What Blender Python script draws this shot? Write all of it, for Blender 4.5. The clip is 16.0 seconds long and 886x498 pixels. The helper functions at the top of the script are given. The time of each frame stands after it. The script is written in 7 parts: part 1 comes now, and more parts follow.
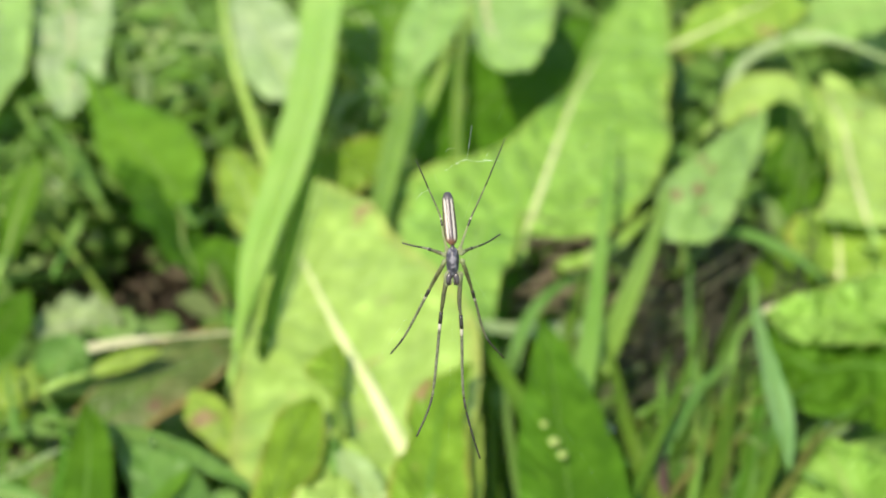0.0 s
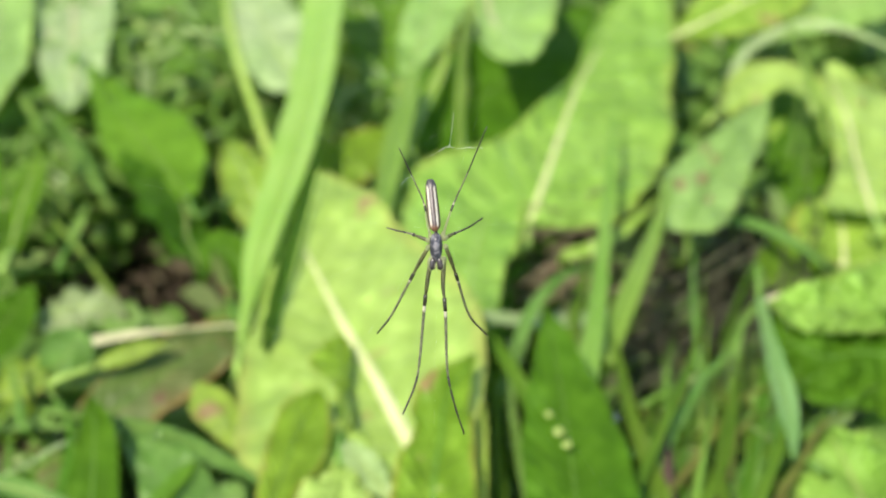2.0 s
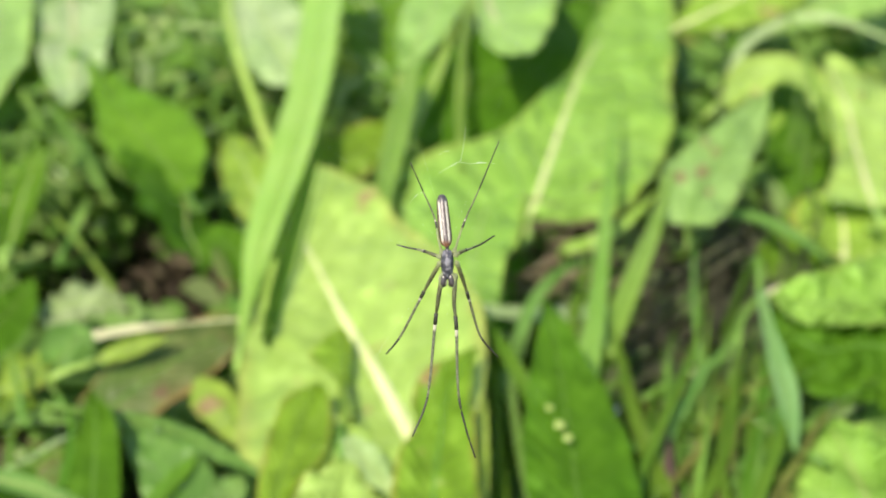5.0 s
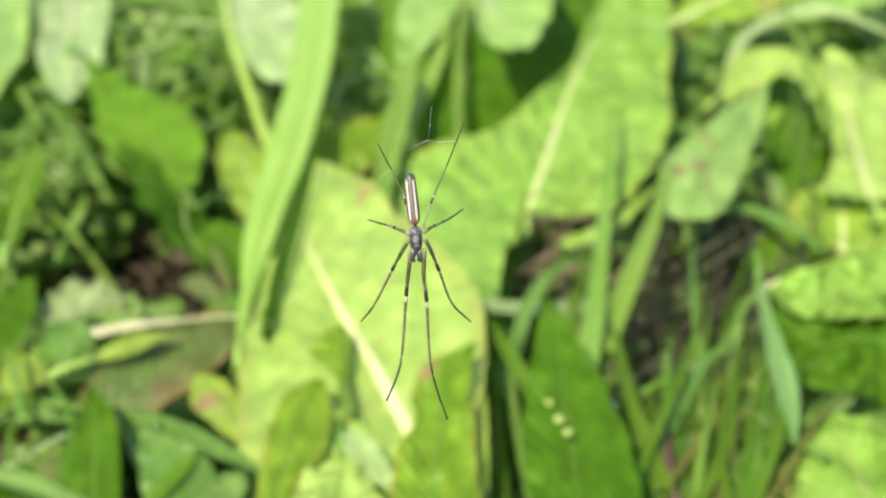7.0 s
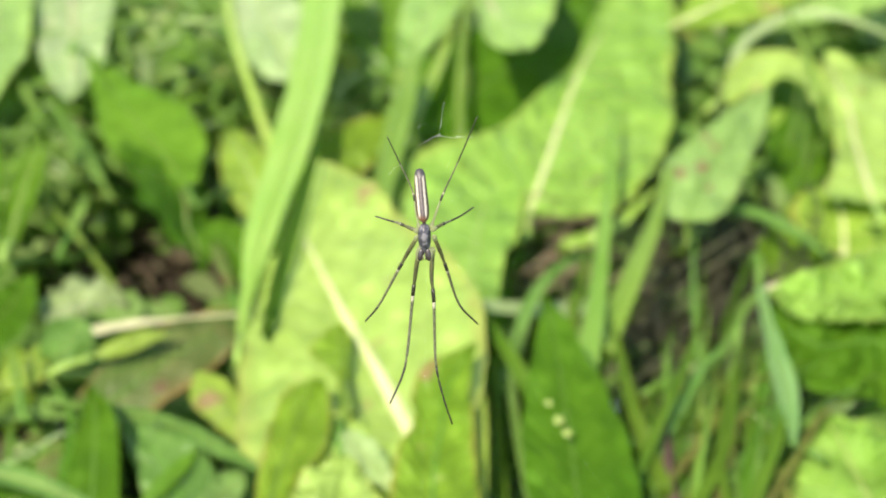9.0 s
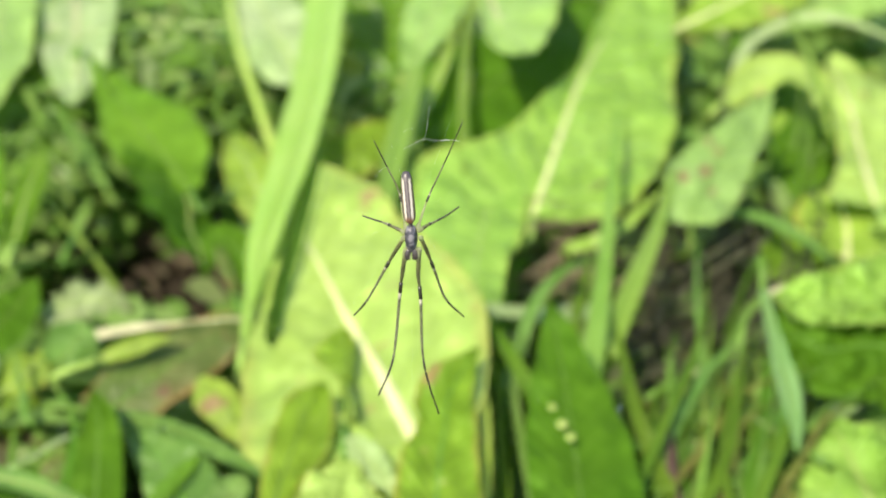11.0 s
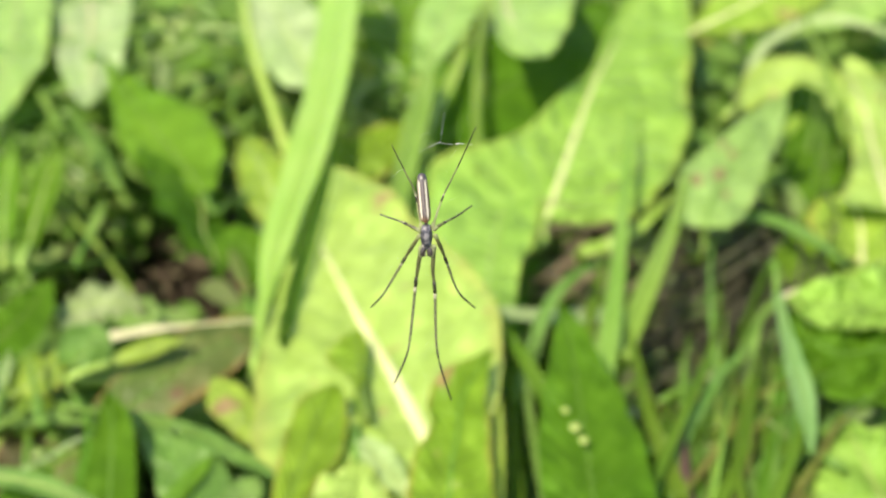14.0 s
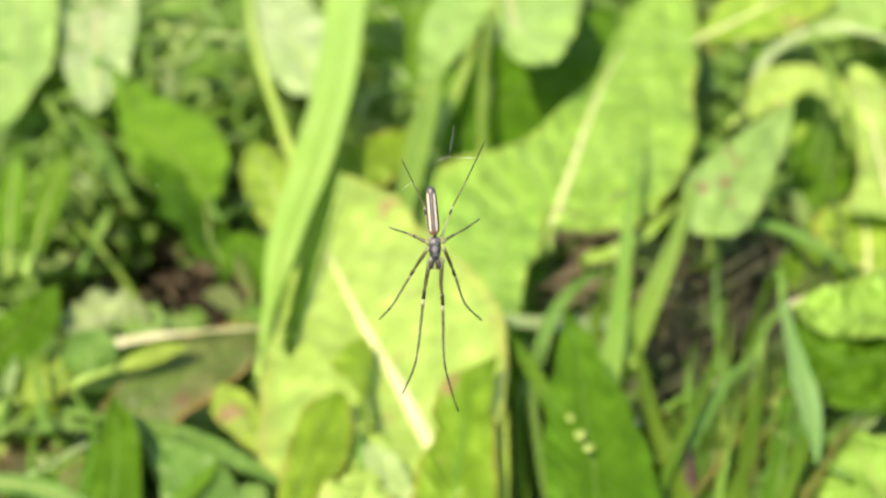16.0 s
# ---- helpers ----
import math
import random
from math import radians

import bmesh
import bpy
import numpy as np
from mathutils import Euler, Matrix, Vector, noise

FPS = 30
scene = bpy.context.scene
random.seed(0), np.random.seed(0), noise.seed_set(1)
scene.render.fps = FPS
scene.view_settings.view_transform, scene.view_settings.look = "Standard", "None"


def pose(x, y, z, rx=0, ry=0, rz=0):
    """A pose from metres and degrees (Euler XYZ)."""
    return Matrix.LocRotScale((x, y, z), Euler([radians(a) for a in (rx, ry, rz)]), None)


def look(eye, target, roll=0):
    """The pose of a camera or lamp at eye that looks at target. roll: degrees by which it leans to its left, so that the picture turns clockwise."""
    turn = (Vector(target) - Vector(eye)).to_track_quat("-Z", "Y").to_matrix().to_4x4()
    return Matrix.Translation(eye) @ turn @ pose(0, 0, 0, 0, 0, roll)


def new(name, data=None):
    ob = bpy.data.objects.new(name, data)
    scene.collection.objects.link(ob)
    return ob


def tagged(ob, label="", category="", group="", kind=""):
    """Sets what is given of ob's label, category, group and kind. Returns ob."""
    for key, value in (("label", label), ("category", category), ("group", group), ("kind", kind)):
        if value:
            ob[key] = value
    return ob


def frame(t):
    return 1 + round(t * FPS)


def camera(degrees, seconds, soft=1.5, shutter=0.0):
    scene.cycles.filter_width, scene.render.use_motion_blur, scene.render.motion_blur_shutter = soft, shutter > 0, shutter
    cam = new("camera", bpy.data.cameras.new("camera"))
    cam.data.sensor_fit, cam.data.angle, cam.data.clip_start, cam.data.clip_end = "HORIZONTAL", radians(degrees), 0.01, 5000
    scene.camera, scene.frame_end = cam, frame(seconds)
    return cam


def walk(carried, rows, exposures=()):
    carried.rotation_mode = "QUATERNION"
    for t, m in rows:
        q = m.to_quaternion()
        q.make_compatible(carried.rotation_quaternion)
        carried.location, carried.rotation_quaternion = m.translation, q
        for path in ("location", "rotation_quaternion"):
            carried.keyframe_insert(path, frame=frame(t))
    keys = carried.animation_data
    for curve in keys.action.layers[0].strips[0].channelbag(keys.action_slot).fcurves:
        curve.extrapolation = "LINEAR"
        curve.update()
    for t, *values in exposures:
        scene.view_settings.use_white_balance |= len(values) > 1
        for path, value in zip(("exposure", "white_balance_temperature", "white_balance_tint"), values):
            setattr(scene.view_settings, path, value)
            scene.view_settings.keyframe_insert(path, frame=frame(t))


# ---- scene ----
cam = camera(36, 16.0, soft=1.9)
cam.data.dof.use_dof = True
cam.data.dof.focus_distance = 0.172
cam.data.dof.aperture_fstop = 21.5
walk(cam, [
    (0.0, pose(0, 0, 0.36, 55.847, -0.757, 0.370)),
    (0.5, pose(0, 0, 0.36, 55.784, -0.708, 0.317)),
    (1.0, pose(0, 0, 0.36, 55.681, -0.570, 0.258)),
    (1.5, pose(0, 0, 0.36, 55.554, -0.433, 0.242)),
    (2.0, pose(0, 0, 0.36, 55.468, -0.355, 0.286)),
    (2.5, pose(0, 0, 0.36, 55.370, -0.398, 0.351)),
    (3.0, pose(0, 0, 0.36, 55.313, -0.467, 0.426)),
    (3.5, pose(0, 0, 0.36, 55.289, -0.402, 0.412)),
    (4.0, pose(0, 0, 0.36, 55.313, -0.315, 0.320)),
    (6.5, pose(0, 0, 0.36, 55.000, -0.096, 0.082)),
    (7.0, pose(0, 0, 0.36, 55.000, 0.000, -0.000)),
    (7.5, pose(0, 0, 0.36, 55.024, 0.105, 0.009)),
    (8.0, pose(0, 0, 0.36, 54.933, 0.004, 0.189)),
    (8.5, pose(0, 0, 0.36, 54.933, -0.205, 0.239)),
    (9.0, pose(0, 0, 0.36, 55.005, -0.302, 0.256)),
    (11.5, pose(0, 0, 0.36, 55.188, -0.125, 0.389)),
    (12.0, pose(0, 0, 0.36, 55.219, -0.003, 0.389)),
    (12.5, pose(0, 0, 0.36, 55.265, 0.096, 0.429)),
    (13.0, pose(0, 0, 0.36, 55.261, 0.195, 0.520)),
    (13.5, pose(0, 0, 0.36, 55.229, 0.251, 0.722)),
    (14.0, pose(0, 0, 0.36, 55.285, 0.027, 0.864)),
    (14.5, pose(0, 0, 0.36, 55.385, -0.030, 0.915)),
    (15.0, pose(0, 0, 0.36, 55.452, 0.072, 0.964)),
    (15.5, pose(0, 0, 0.36, 55.543, 0.083, 1.011)),
    (16.0, pose(0, 0, 0.36, 55.590, 0.041, 1.124)),
], exposures=[(0, 0.50, 6650, 11), (2.5, 0.51, 6650, 11), (6.5, 0.62, 6850, 12), (8, 0.69, 6900, 12), (12.5, 0.67, 6900, 12), (16, 0.78, 7500, 15)])

# ---- light ----
SUN_ELEV, SUN_TURN = radians(55), radians(-148)   # turn: from +y towards +x
world = bpy.data.worlds.new("sky")
scene.world = world
world.use_nodes = True
wn, wl = world.node_tree.nodes, world.node_tree.links
sky = wn.new("ShaderNodeTexSky")
sky.sky_type = "NISHITA"
sky.sun_disc = False
sky.sun_elevation, sky.sun_rotation = SUN_ELEV, SUN_TURN
background = wn["Background"]
background.inputs["Strength"].default_value = 0.19
wl.new(sky.outputs[0], background.inputs["Color"])
sun_way = Vector((math.sin(SUN_TURN) * math.cos(SUN_ELEV), math.cos(SUN_TURN) * math.cos(SUN_ELEV), math.sin(SUN_ELEV)))
sun = new("sun", bpy.data.lights.new("sun", "SUN"))
sun.data.energy, sun.data.angle, sun.data.color = 4.8, radians(0.6), (1.0, 0.93, 0.80)
sun.matrix_world = look(sun_way * 5, (0, 0, 0))


# ---- materials ----
class Nodes:
    """A small wrapper that makes a node material."""

    def __init__(self, name):
        self.mat = bpy.data.materials.new(name)
        self.mat.use_nodes = True
        self.tree = self.mat.node_tree
        self.tree.nodes.clear()

    def put(self, kind, **given):
        node = self.tree.nodes.new("ShaderNode" + kind)
        if "operation" in given:
            node.operation = given["operation"]
        if "blend_type" in given:
            node.blend_type = given["blend_type"]
        if "data_type" in given:
            node.data_type = given["data_type"]
        if "use_clamp" in given:
            node.use_clamp = given["use_clamp"]
        if "uv_map" in given:
            node.uv_map = given["uv_map"]
        return node

    def link(self, a, b):
        if isinstance(a, (int, float)):
            b.default_value = a
        elif isinstance(a, tuple):
            b.default_value = (*a, 1) if len(a) == 3 and len(b.default_value) == 4 else a
        else:
            self.tree.links.new(a, b)

    def math(self, op, a, b=0.0, clamp=False):
        n = self.put("Math", operation=op, use_clamp=clamp)
        self.link(a, n.inputs[0])
        self.link(b, n.inputs[1])
        return n.outputs[0]

    def step(self, v, lo, hi):
        n = self.put("MapRange")
        n.interpolation_type = "SMOOTHSTEP"
        self.link(v, n.inputs[0])
        n.inputs[1].default_value, n.inputs[2].default_value = lo, hi
        return n.outputs[0]

    def mix(self, f, a, b, how="MIX"):
        n = self.put("Mix", data_type="RGBA", blend_type=how)
        self.link(f, n.inputs[0])
        self.link(a, n.inputs[6])
        self.link(b, n.inputs[7])
        return n.outputs[2]

    def noise(self, where, scale, detail=3.0, rough=0.55):
        n = self.put("TexNoise")
        self.link(where, n.inputs["Vector"])
        n.inputs["Scale"].default_value, n.inputs["Detail"].default_value, n.inputs["Roughness"].default_value = scale, detail, rough
        return n.outputs[0]

    def place(self):
        """Object coordinates, shifted for each object."""
        co, info, add = self.put("TexCoord"), self.put("ObjectInfo"), self.put("VectorMath", operation="ADD")
        self.random = info.outputs["Random"]
        self.link(co.outputs["Object"], add.inputs[0])
        self.link(self.math("MULTIPLY", self.random, 7.3), add.inputs[1])
        self.raw = co.outputs["Object"]
        return add.outputs[0]

    def bump(self, height, strength, distance=0.001):
        n = self.put("Bump")
        n.inputs["Strength"].default_value, n.inputs["Distance"].default_value = strength, distance
        self.link(height, n.inputs["Height"])
        return n.outputs[0]

    def finish(self, colour, rough, normal=None, through_light=0.0, through_colour=None, specular=0.5, coat=0.0):
        p, out = self.put("BsdfPrincipled"), self.put("OutputMaterial")
        self.link(colour, p.inputs["Base Color"])
        self.link(rough, p.inputs["Roughness"])
        p.inputs["Specular IOR Level"].default_value = specular
        p.inputs["Coat Weight"].default_value = coat
        if normal is not None:
            self.link(normal, p.inputs["Normal"])
        shader = p.outputs[0]
        if through_light:
            tr, mx = self.put("BsdfTranslucent"), self.put("MixShader")
            self.link(through_colour, tr.inputs[0])
            if normal is not None:
                self.link(normal, tr.inputs["Normal"])
            mx.inputs[0].default_value = through_light
            self.tree.links.new(shader, mx.inputs[1])
            self.tree.links.new(tr.outputs[0], mx.inputs[2])
            shader = mx.outputs[0]
        self.tree.links.new(shader, out.inputs[0])
        return self.mat


def leaf_material(name, one, two, vein, rough=0.42, spots=0.0, spot_colour=(0.30, 0.17, 0.09), edge=0.0, veins=13.0, relief=0.5, light=0.35, sheen=0.5, spot_scale=75.0, blotches=()):
    """A leaf blade: mottled green, branching side veins with quilted relief between them, blotches and a scorched rim."""
    n = Nodes(name)
    where = n.place()
    uv = n.put("UVMap", uv_map="leaf")
    sep = n.put("SeparateXYZ")
    n.link(uv.outputs[0], sep.inputs[0])
    across = n.math("ABSOLUTE", n.math("SUBTRACT", n.math("MULTIPLY", sep.outputs[0], 2.0), 1.0))
    along = sep.outputs[1]
    wob = n.noise(where, 60.0, 2.0)
    run = n.math("ADD", n.math("SUBTRACT", n.math("MULTIPLY", along, veins), n.math("MULTIPLY", n.math("POWER", across, 0.8), 2.6)), n.math("MULTIPLY", wob, 0.9))
    saw = n.math("PINGPONG", run, 0.5)
    line = n.math("SUBTRACT", 1.0, n.step(saw, 0.0, 0.075))
    line = n.math("MULTIPLY", line, n.step(across, 1.0, 0.55))
    centre = n.math("SUBTRACT", 1.0, n.step(across, 0.0, 0.05))
    line = n.math("MAXIMUM", n.math("MULTIPLY", line, 0.42), n.math("MULTIPLY", centre, 0.7))
    mottle = n.step(n.noise(where, 28.0, 4.0), 0.35, 0.68)
    colour = n.mix(mottle, one, two)
    patch = n.noise(where, 95.0, 3.0, 0.6)
    colour = n.mix(n.math("MULTIPLY", n.step(patch, 0.45, 0.68), 0.55), colour, tuple(c * 0.6 for c in one))
    colour = n.mix(n.math("MULTIPLY", n.step(patch, 0.47, 0.28), 0.8), colour, tuple(min(0.8, c * 1.38 + 0.012) for c in two))
    cell = n.put("TexVoronoi")
    cell.feature = "SMOOTH_F1"
    n.link(where, cell.inputs["Vector"])
    cell.inputs["Scale"].default_value = 190.0
    blister = n.math("SUBTRACT", 1.0, n.math("MULTIPLY", cell.outputs["Distance"], 1.3), clamp=True)
    colour = n.mix(n.math("MULTIPLY", n.step(blister, 0.55, 0.2), 0.35), colour, tuple(c * 0.6 for c in one))
    grain = n.noise(where, 520.0, 3.0, 0.7)
    colour = n.mix(n.math("MULTIPLY", n.step(grain, 0.35, 0.7), 0.35), colour, tuple(c * 0.55 for c in one))
    hue = n.put("HueSaturation")
    n.link(colour, hue.inputs["Color"])
    n.link(n.math("ADD", 0.495, n.math("MULTIPLY", n.random, 0.01)), hue.inputs["Hue"])
    n.link(n.math("ADD", 0.95, n.math("MULTIPLY", n.random, 0.1)), hue.inputs["Value"])
    colour = n.mix(line, hue.outputs[0], vein)
    if spots:
        blot = n.noise(where, spot_scale, 2.0, 0.5)
        mask = n.step(blot, 0.70 - 0.06 * spots, 0.76 - 0.06 * spots)
        colour = n.mix(n.math("MULTIPLY", mask, 0.85), colour, spot_colour)
    ragged = n.math("MULTIPLY", n.noise(where, 260.0, 3.0, 0.6), 0.9)
    for u, v, r in blotches:
        du, dv = n.math("MULTIPLY", n.math("SUBTRACT", sep.outputs[0], u), 150.0 / r), n.math("MULTIPLY", n.math("SUBTRACT", along, v), 290.0 / r)
        far = n.math("ADD", n.math("SQRT", n.math("ADD", n.math("MULTIPLY", du, du), n.math("MULTIPLY", dv, dv))), ragged)
        colour = n.mix(n.math("MULTIPLY", n.step(far, 1.55, 0.95), 0.75), colour, spot_colour)
    if edge:
        rim = n.math("MULTIPLY", n.step(n.math("ADD", across, n.math("MULTIPLY", n.noise(where, 45.0, 3.0), 0.35)), 1.02, 1.22), edge)
        colour = n.mix(rim, colour, (0.36, 0.17, 0.06))
    height = n.math("ADD", n.math("ADD", n.math("MULTIPLY", saw, 1.4), n.math("MULTIPLY", blister, 1.5)), n.math("ADD", n.math("MULTIPLY", n.noise(where, 140.0, 3.0), 0.8), n.math("MULTIPLY", grain, 0.15)))
    lit = n.mix(0.5, colour, (min(1, one[0] * 1.7), min(1, one[1] * 1.5), one[2] * 0.6))
    return n.finish(colour, n.math("ADD", rough, n.math("MULTIPLY", grain, 0.15)), n.bump(height, min(1.0, relief * 1.8), 0.0016), light, lit, sheen)


def fibre_material(name, one, two, rough=0.5, light=0.0, scale=1.0, spec=0.4):
    """Grass, stalks and straw: fine lines along the piece and mottled colour."""
    n = Nodes(name)
    where = n.place()
    uv = n.put("UVMap", uv_map="leaf")
    sep = n.put("SeparateXYZ")
    n.link(uv.outputs[0], sep.inputs[0])
    lines = n.math("PINGPONG", n.math("MULTIPLY", sep.outputs[0], 6.0), 0.5)
    blotch = n.step(n.noise(where, 40.0 * scale, 4.0), 0.33, 0.7)
    colour = n.mix(blotch, one, two)
    colour = n.mix(n.math("MULTIPLY", n.step(lines, 0.25, 0.5), 0.3), colour, tuple(c * 0.6 for c in one))
    hue = n.put("HueSaturation")
    n.link(colour, hue.inputs["Color"])
    n.link(n.math("ADD", 0.482, n.math("MULTIPLY", n.random, 0.036)), hue.inputs["Hue"])
    n.link(n.math("ADD", 0.85, n.math("MULTIPLY", n.random, 0.3)), hue.inputs["Value"])
    colour = hue.outputs[0]
    height = n.math("ADD", lines, n.noise(where, 300.0 * scale, 3.0))
    return n.finish(colour, rough, n.bump(height, 0.35, 0.0005), light, colour, spec)


def island_material(name, one, two, three, rough=0.5, light=0.3):
    """Many small joined pieces, each of its own shade."""
    n = Nodes(name)
    geo, co = n.put("NewGeometry"), n.put("TexCoord")
    rnd = geo.outputs["Random Per Island"]
    colour = n.mix(n.step(rnd, 0.0, 0.7), one, two)
    colour = n.mix(n.step(rnd, 0.78, 0.98), colour, three)
    grain = n.noise(co.outputs["Object"], 260.0, 3.0)
    colour = n.mix(n.math("MULTIPLY", grain, 0.5), colour, tuple(c * 0.5 for c in one))
    return n.finish(colour, rough, n.bump(grain, 0.4, 0.0008), light, colour, 0.28)


def soil_material():
    n = Nodes("soil")
    where = n.place()
    big, small = n.noise(where, 9.0, 5.0), n.noise(where, 130.0, 5.0, 0.65)
    colour = n.mix(n.step(big, 0.35, 0.7), (0.014, 0.011, 0.007), (0.034, 0.027, 0.016))
    colour = n.mix(n.math("MULTIPLY", n.step(small, 0.45, 0.75), 0.5), colour, (0.07, 0.056, 0.034))
    far = n.put("VectorMath", operation="LENGTH")
    shifted = n.put("VectorMath", operation="SUBTRACT")
    n.link(n.raw, shifted.inputs[0])
    shifted.inputs[1].default_value = (0.03, 0.6, 0.0)
    n.link(shifted.outputs[0], far.inputs[0])
    colour = n.mix(n.step(far.outputs["Value"], 0.35, 0.6), colour, n.mix(n.step(n.noise(where, 3.0, 4.0), 0.35, 0.65), (0.035, 0.078, 0.014), (0.065, 0.11, 0.025)))
    return n.finish(colour, 0.9, n.bump(n.math("ADD", small, n.math("MULTIPLY", big, 2.0)), 0.8, 0.004), 0, None, 0.2)


FRESH = leaf_material("fresh_leaf", (0.305, 0.464, 0.078), (0.36, 0.517, 0.106), (0.466, 0.594, 0.18), edge=0.28, spots=0.35, relief=0.2, light=0.3, sheen=0.35)
PLEATED = leaf_material("pleated_leaf", (0.228, 0.425, 0.055), (0.278, 0.48, 0.08), (0.35, 0.52, 0.12), edge=0.2, veins=15.0, relief=0.4, light=0.3, sheen=0.25)
YELLOWISH = leaf_material("yellowish_leaf", (0.228, 0.387, 0.0318), (0.297, 0.445, 0.053), (0.403, 0.53, 0.127), edge=0.45, spots=0.8, relief=0.3, sheen=0.35)
SPOTTED = leaf_material("spotted_leaf", (0.26, 0.46, 0.10), (0.30, 0.50, 0.13), (0.37, 0.52, 0.19), blotches=((0.40, 0.31, 15), (0.38, 0.46, 11), (0.13, 0.48, 11), (0.22, 0.22, 13), (0.62, 0.22, 9)), spot_colour=(0.25, 0.065, 0.06), rough=0.36, relief=0.25, edge=0.1, sheen=0.5)
MID = leaf_material("mid_green_leaf", (0.106, 0.242, 0.0123), (0.142, 0.285, 0.0181), (0.166, 0.304, 0.038), relief=0.18, light=0.42, rough=0.5, sheen=0.14)
# Deep green leaves; on some of them this colour also stands in for shade.
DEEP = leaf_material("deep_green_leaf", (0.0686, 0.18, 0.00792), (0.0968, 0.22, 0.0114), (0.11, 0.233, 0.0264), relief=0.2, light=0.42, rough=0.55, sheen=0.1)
BLUISH = leaf_material("bluish_leaf", (0.096, 0.215, 0.03), (0.14, 0.27, 0.046), (0.123, 0.238, 0.066), rough=0.42, relief=0.2, light=0.3, sheen=0.35)
LIGHT = leaf_material("light_green_leaf", (0.26, 0.456, 0.0901), (0.307, 0.498, 0.122), (0.424, 0.572, 0.18), edge=0.15, relief=0.2, light=0.3, sheen=0.4)
PALE = leaf_material("pale_leaf", (0.33, 0.49, 0.17), (0.43, 0.54, 0.26), (0.50, 0.57, 0.31), rough=0.5, relief=0.25, spots=0.5, spot_colour=(0.42, 0.28, 0.23), sheen=0.35)
OLIVE = leaf_material("olive_leaf", (0.165, 0.305, 0.016), (0.215, 0.36, 0.026), (0.23, 0.35, 0.04), edge=0.45, spots=0.5, relief=0.25, light=0.4, sheen=0.25)
RUSTY = leaf_material("reddened_leaf", (0.11, 0.19, 0.036), (0.15, 0.165, 0.046), (0.15, 0.22, 0.0616), spots=0.75, spot_colour=(0.16, 0.085, 0.05), edge=0.6, relief=0.25, sheen=0.3)
BROWNED = leaf_material("browned_leaf", (0.075, 0.095, 0.022), (0.105, 0.075, 0.042), (0.11, 0.12, 0.045), spots=0.6, spot_colour=(0.12, 0.06, 0.05), edge=0.4, relief=0.25, sheen=0.2)
HERB_LEAF = leaf_material("herb_leaf", (0.18, 0.335, 0.05), (0.26, 0.41, 0.09), (0.32, 0.43, 0.14), relief=0.3, light=0.35, sheen=0.3)
HERB_PALE = leaf_material("pale_herb_leaf", (0.24, 0.34, 0.12), (0.33, 0.41, 0.19), (0.38, 0.42, 0.22), spots=0.6, relief=0.3, sheen=0.3)
RIB = fibre_material("pale_midrib", (0.52, 0.55, 0.22), (0.60, 0.60, 0.30), 0.45, 0.15)
RIB_DEEP = fibre_material("deep_green_midrib", (0.10, 0.21, 0.02), (0.13, 0.25, 0.03), 0.5, 0.2)
RIB_GREEN = fibre_material("green_midrib", (0.27, 0.37, 0.09), (0.32, 0.41, 0.12), 0.45, 0.15)
STALK = fibre_material("leaf_stalk", (0.28, 0.43, 0.07), (0.34, 0.48, 0.10), 0.45, 0.15)
GRASS = fibre_material("fresh_grass", (0.074, 0.18, 0.014), (0.112, 0.228, 0.022), 0.48, 0.38, spec=0.12)
GRASS_MID = fibre_material("mid_green_grass", (0.165, 0.315, 0.04), (0.21, 0.365, 0.06), 0.45, 0.35, spec=0.3)
GRASS_BLUE = fibre_material("bluish_grass", (0.106, 0.229, 0.0352), (0.158, 0.29, 0.066), 0.48, 0.33, spec=0.18)
GRASS_LIGHT = fibre_material("sunlit_grass", (0.25, 0.42, 0.06), (0.30, 0.46, 0.085), 0.40, 0.3, spec=0.5)
GRASS_PALE = fibre_material("pale_grass", (0.30, 0.43, 0.16), (0.36, 0.48, 0.22), 0.4, 0.3, spec=0.5)
GRASS_OLD = fibre_material("yellowing_grass", (0.135, 0.19, 0.026), (0.16, 0.155, 0.035), 0.5, 0.3)
GREY_BLADE = fibre_material("greyish_grass", (0.145, 0.26, 0.07), (0.19, 0.30, 0.095), 0.42, 0.3, spec=0.3)
STRAW = fibre_material("straw", (0.54, 0.53, 0.28), (0.64, 0.60, 0.38), 0.5, 0.1)
# Dead grass kept dark: the hollow's shade is put into its colour.
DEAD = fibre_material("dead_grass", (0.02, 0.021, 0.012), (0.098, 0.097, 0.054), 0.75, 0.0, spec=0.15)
DRY = fibre_material("tan_dead_grass", (0.09, 0.075, 0.04), (0.22, 0.185, 0.11), 0.7, 0.0, spec=0.15)
LITTER = island_material("dead_leaf_scraps", (0.03, 0.021, 0.011), (0.055, 0.04, 0.022), (0.13, 0.11, 0.06), 0.8, 0.1)
PURPLE = fibre_material("purple_stalk", (0.05, 0.024, 0.02), (0.07, 0.04, 0.03), 0.5)
HERB = island_material("small_herb_leaves", (0.12, 0.255, 0.038), (0.205, 0.365, 0.075), (0.38, 0.48, 0.2), 0.5, 0.45)
THATCH = island_material("thatch", (0.05, 0.042, 0.02), (0.11, 0.09, 0.045), (0.26, 0.21, 0.10), 0.8, 0.0)
SHORT_GRASS = island_material("short_grass_blades", (0.09, 0.19, 0.03), (0.17, 0.30, 0.06), (0.27, 0.28, 0.06))
FEATHERY = island_material("feathery_herb_leaves", (0.12, 0.26, 0.03), (0.20, 0.36, 0.06), (0.40, 0.52, 0.19), 0.35, 0.35)
SOIL = soil_material()


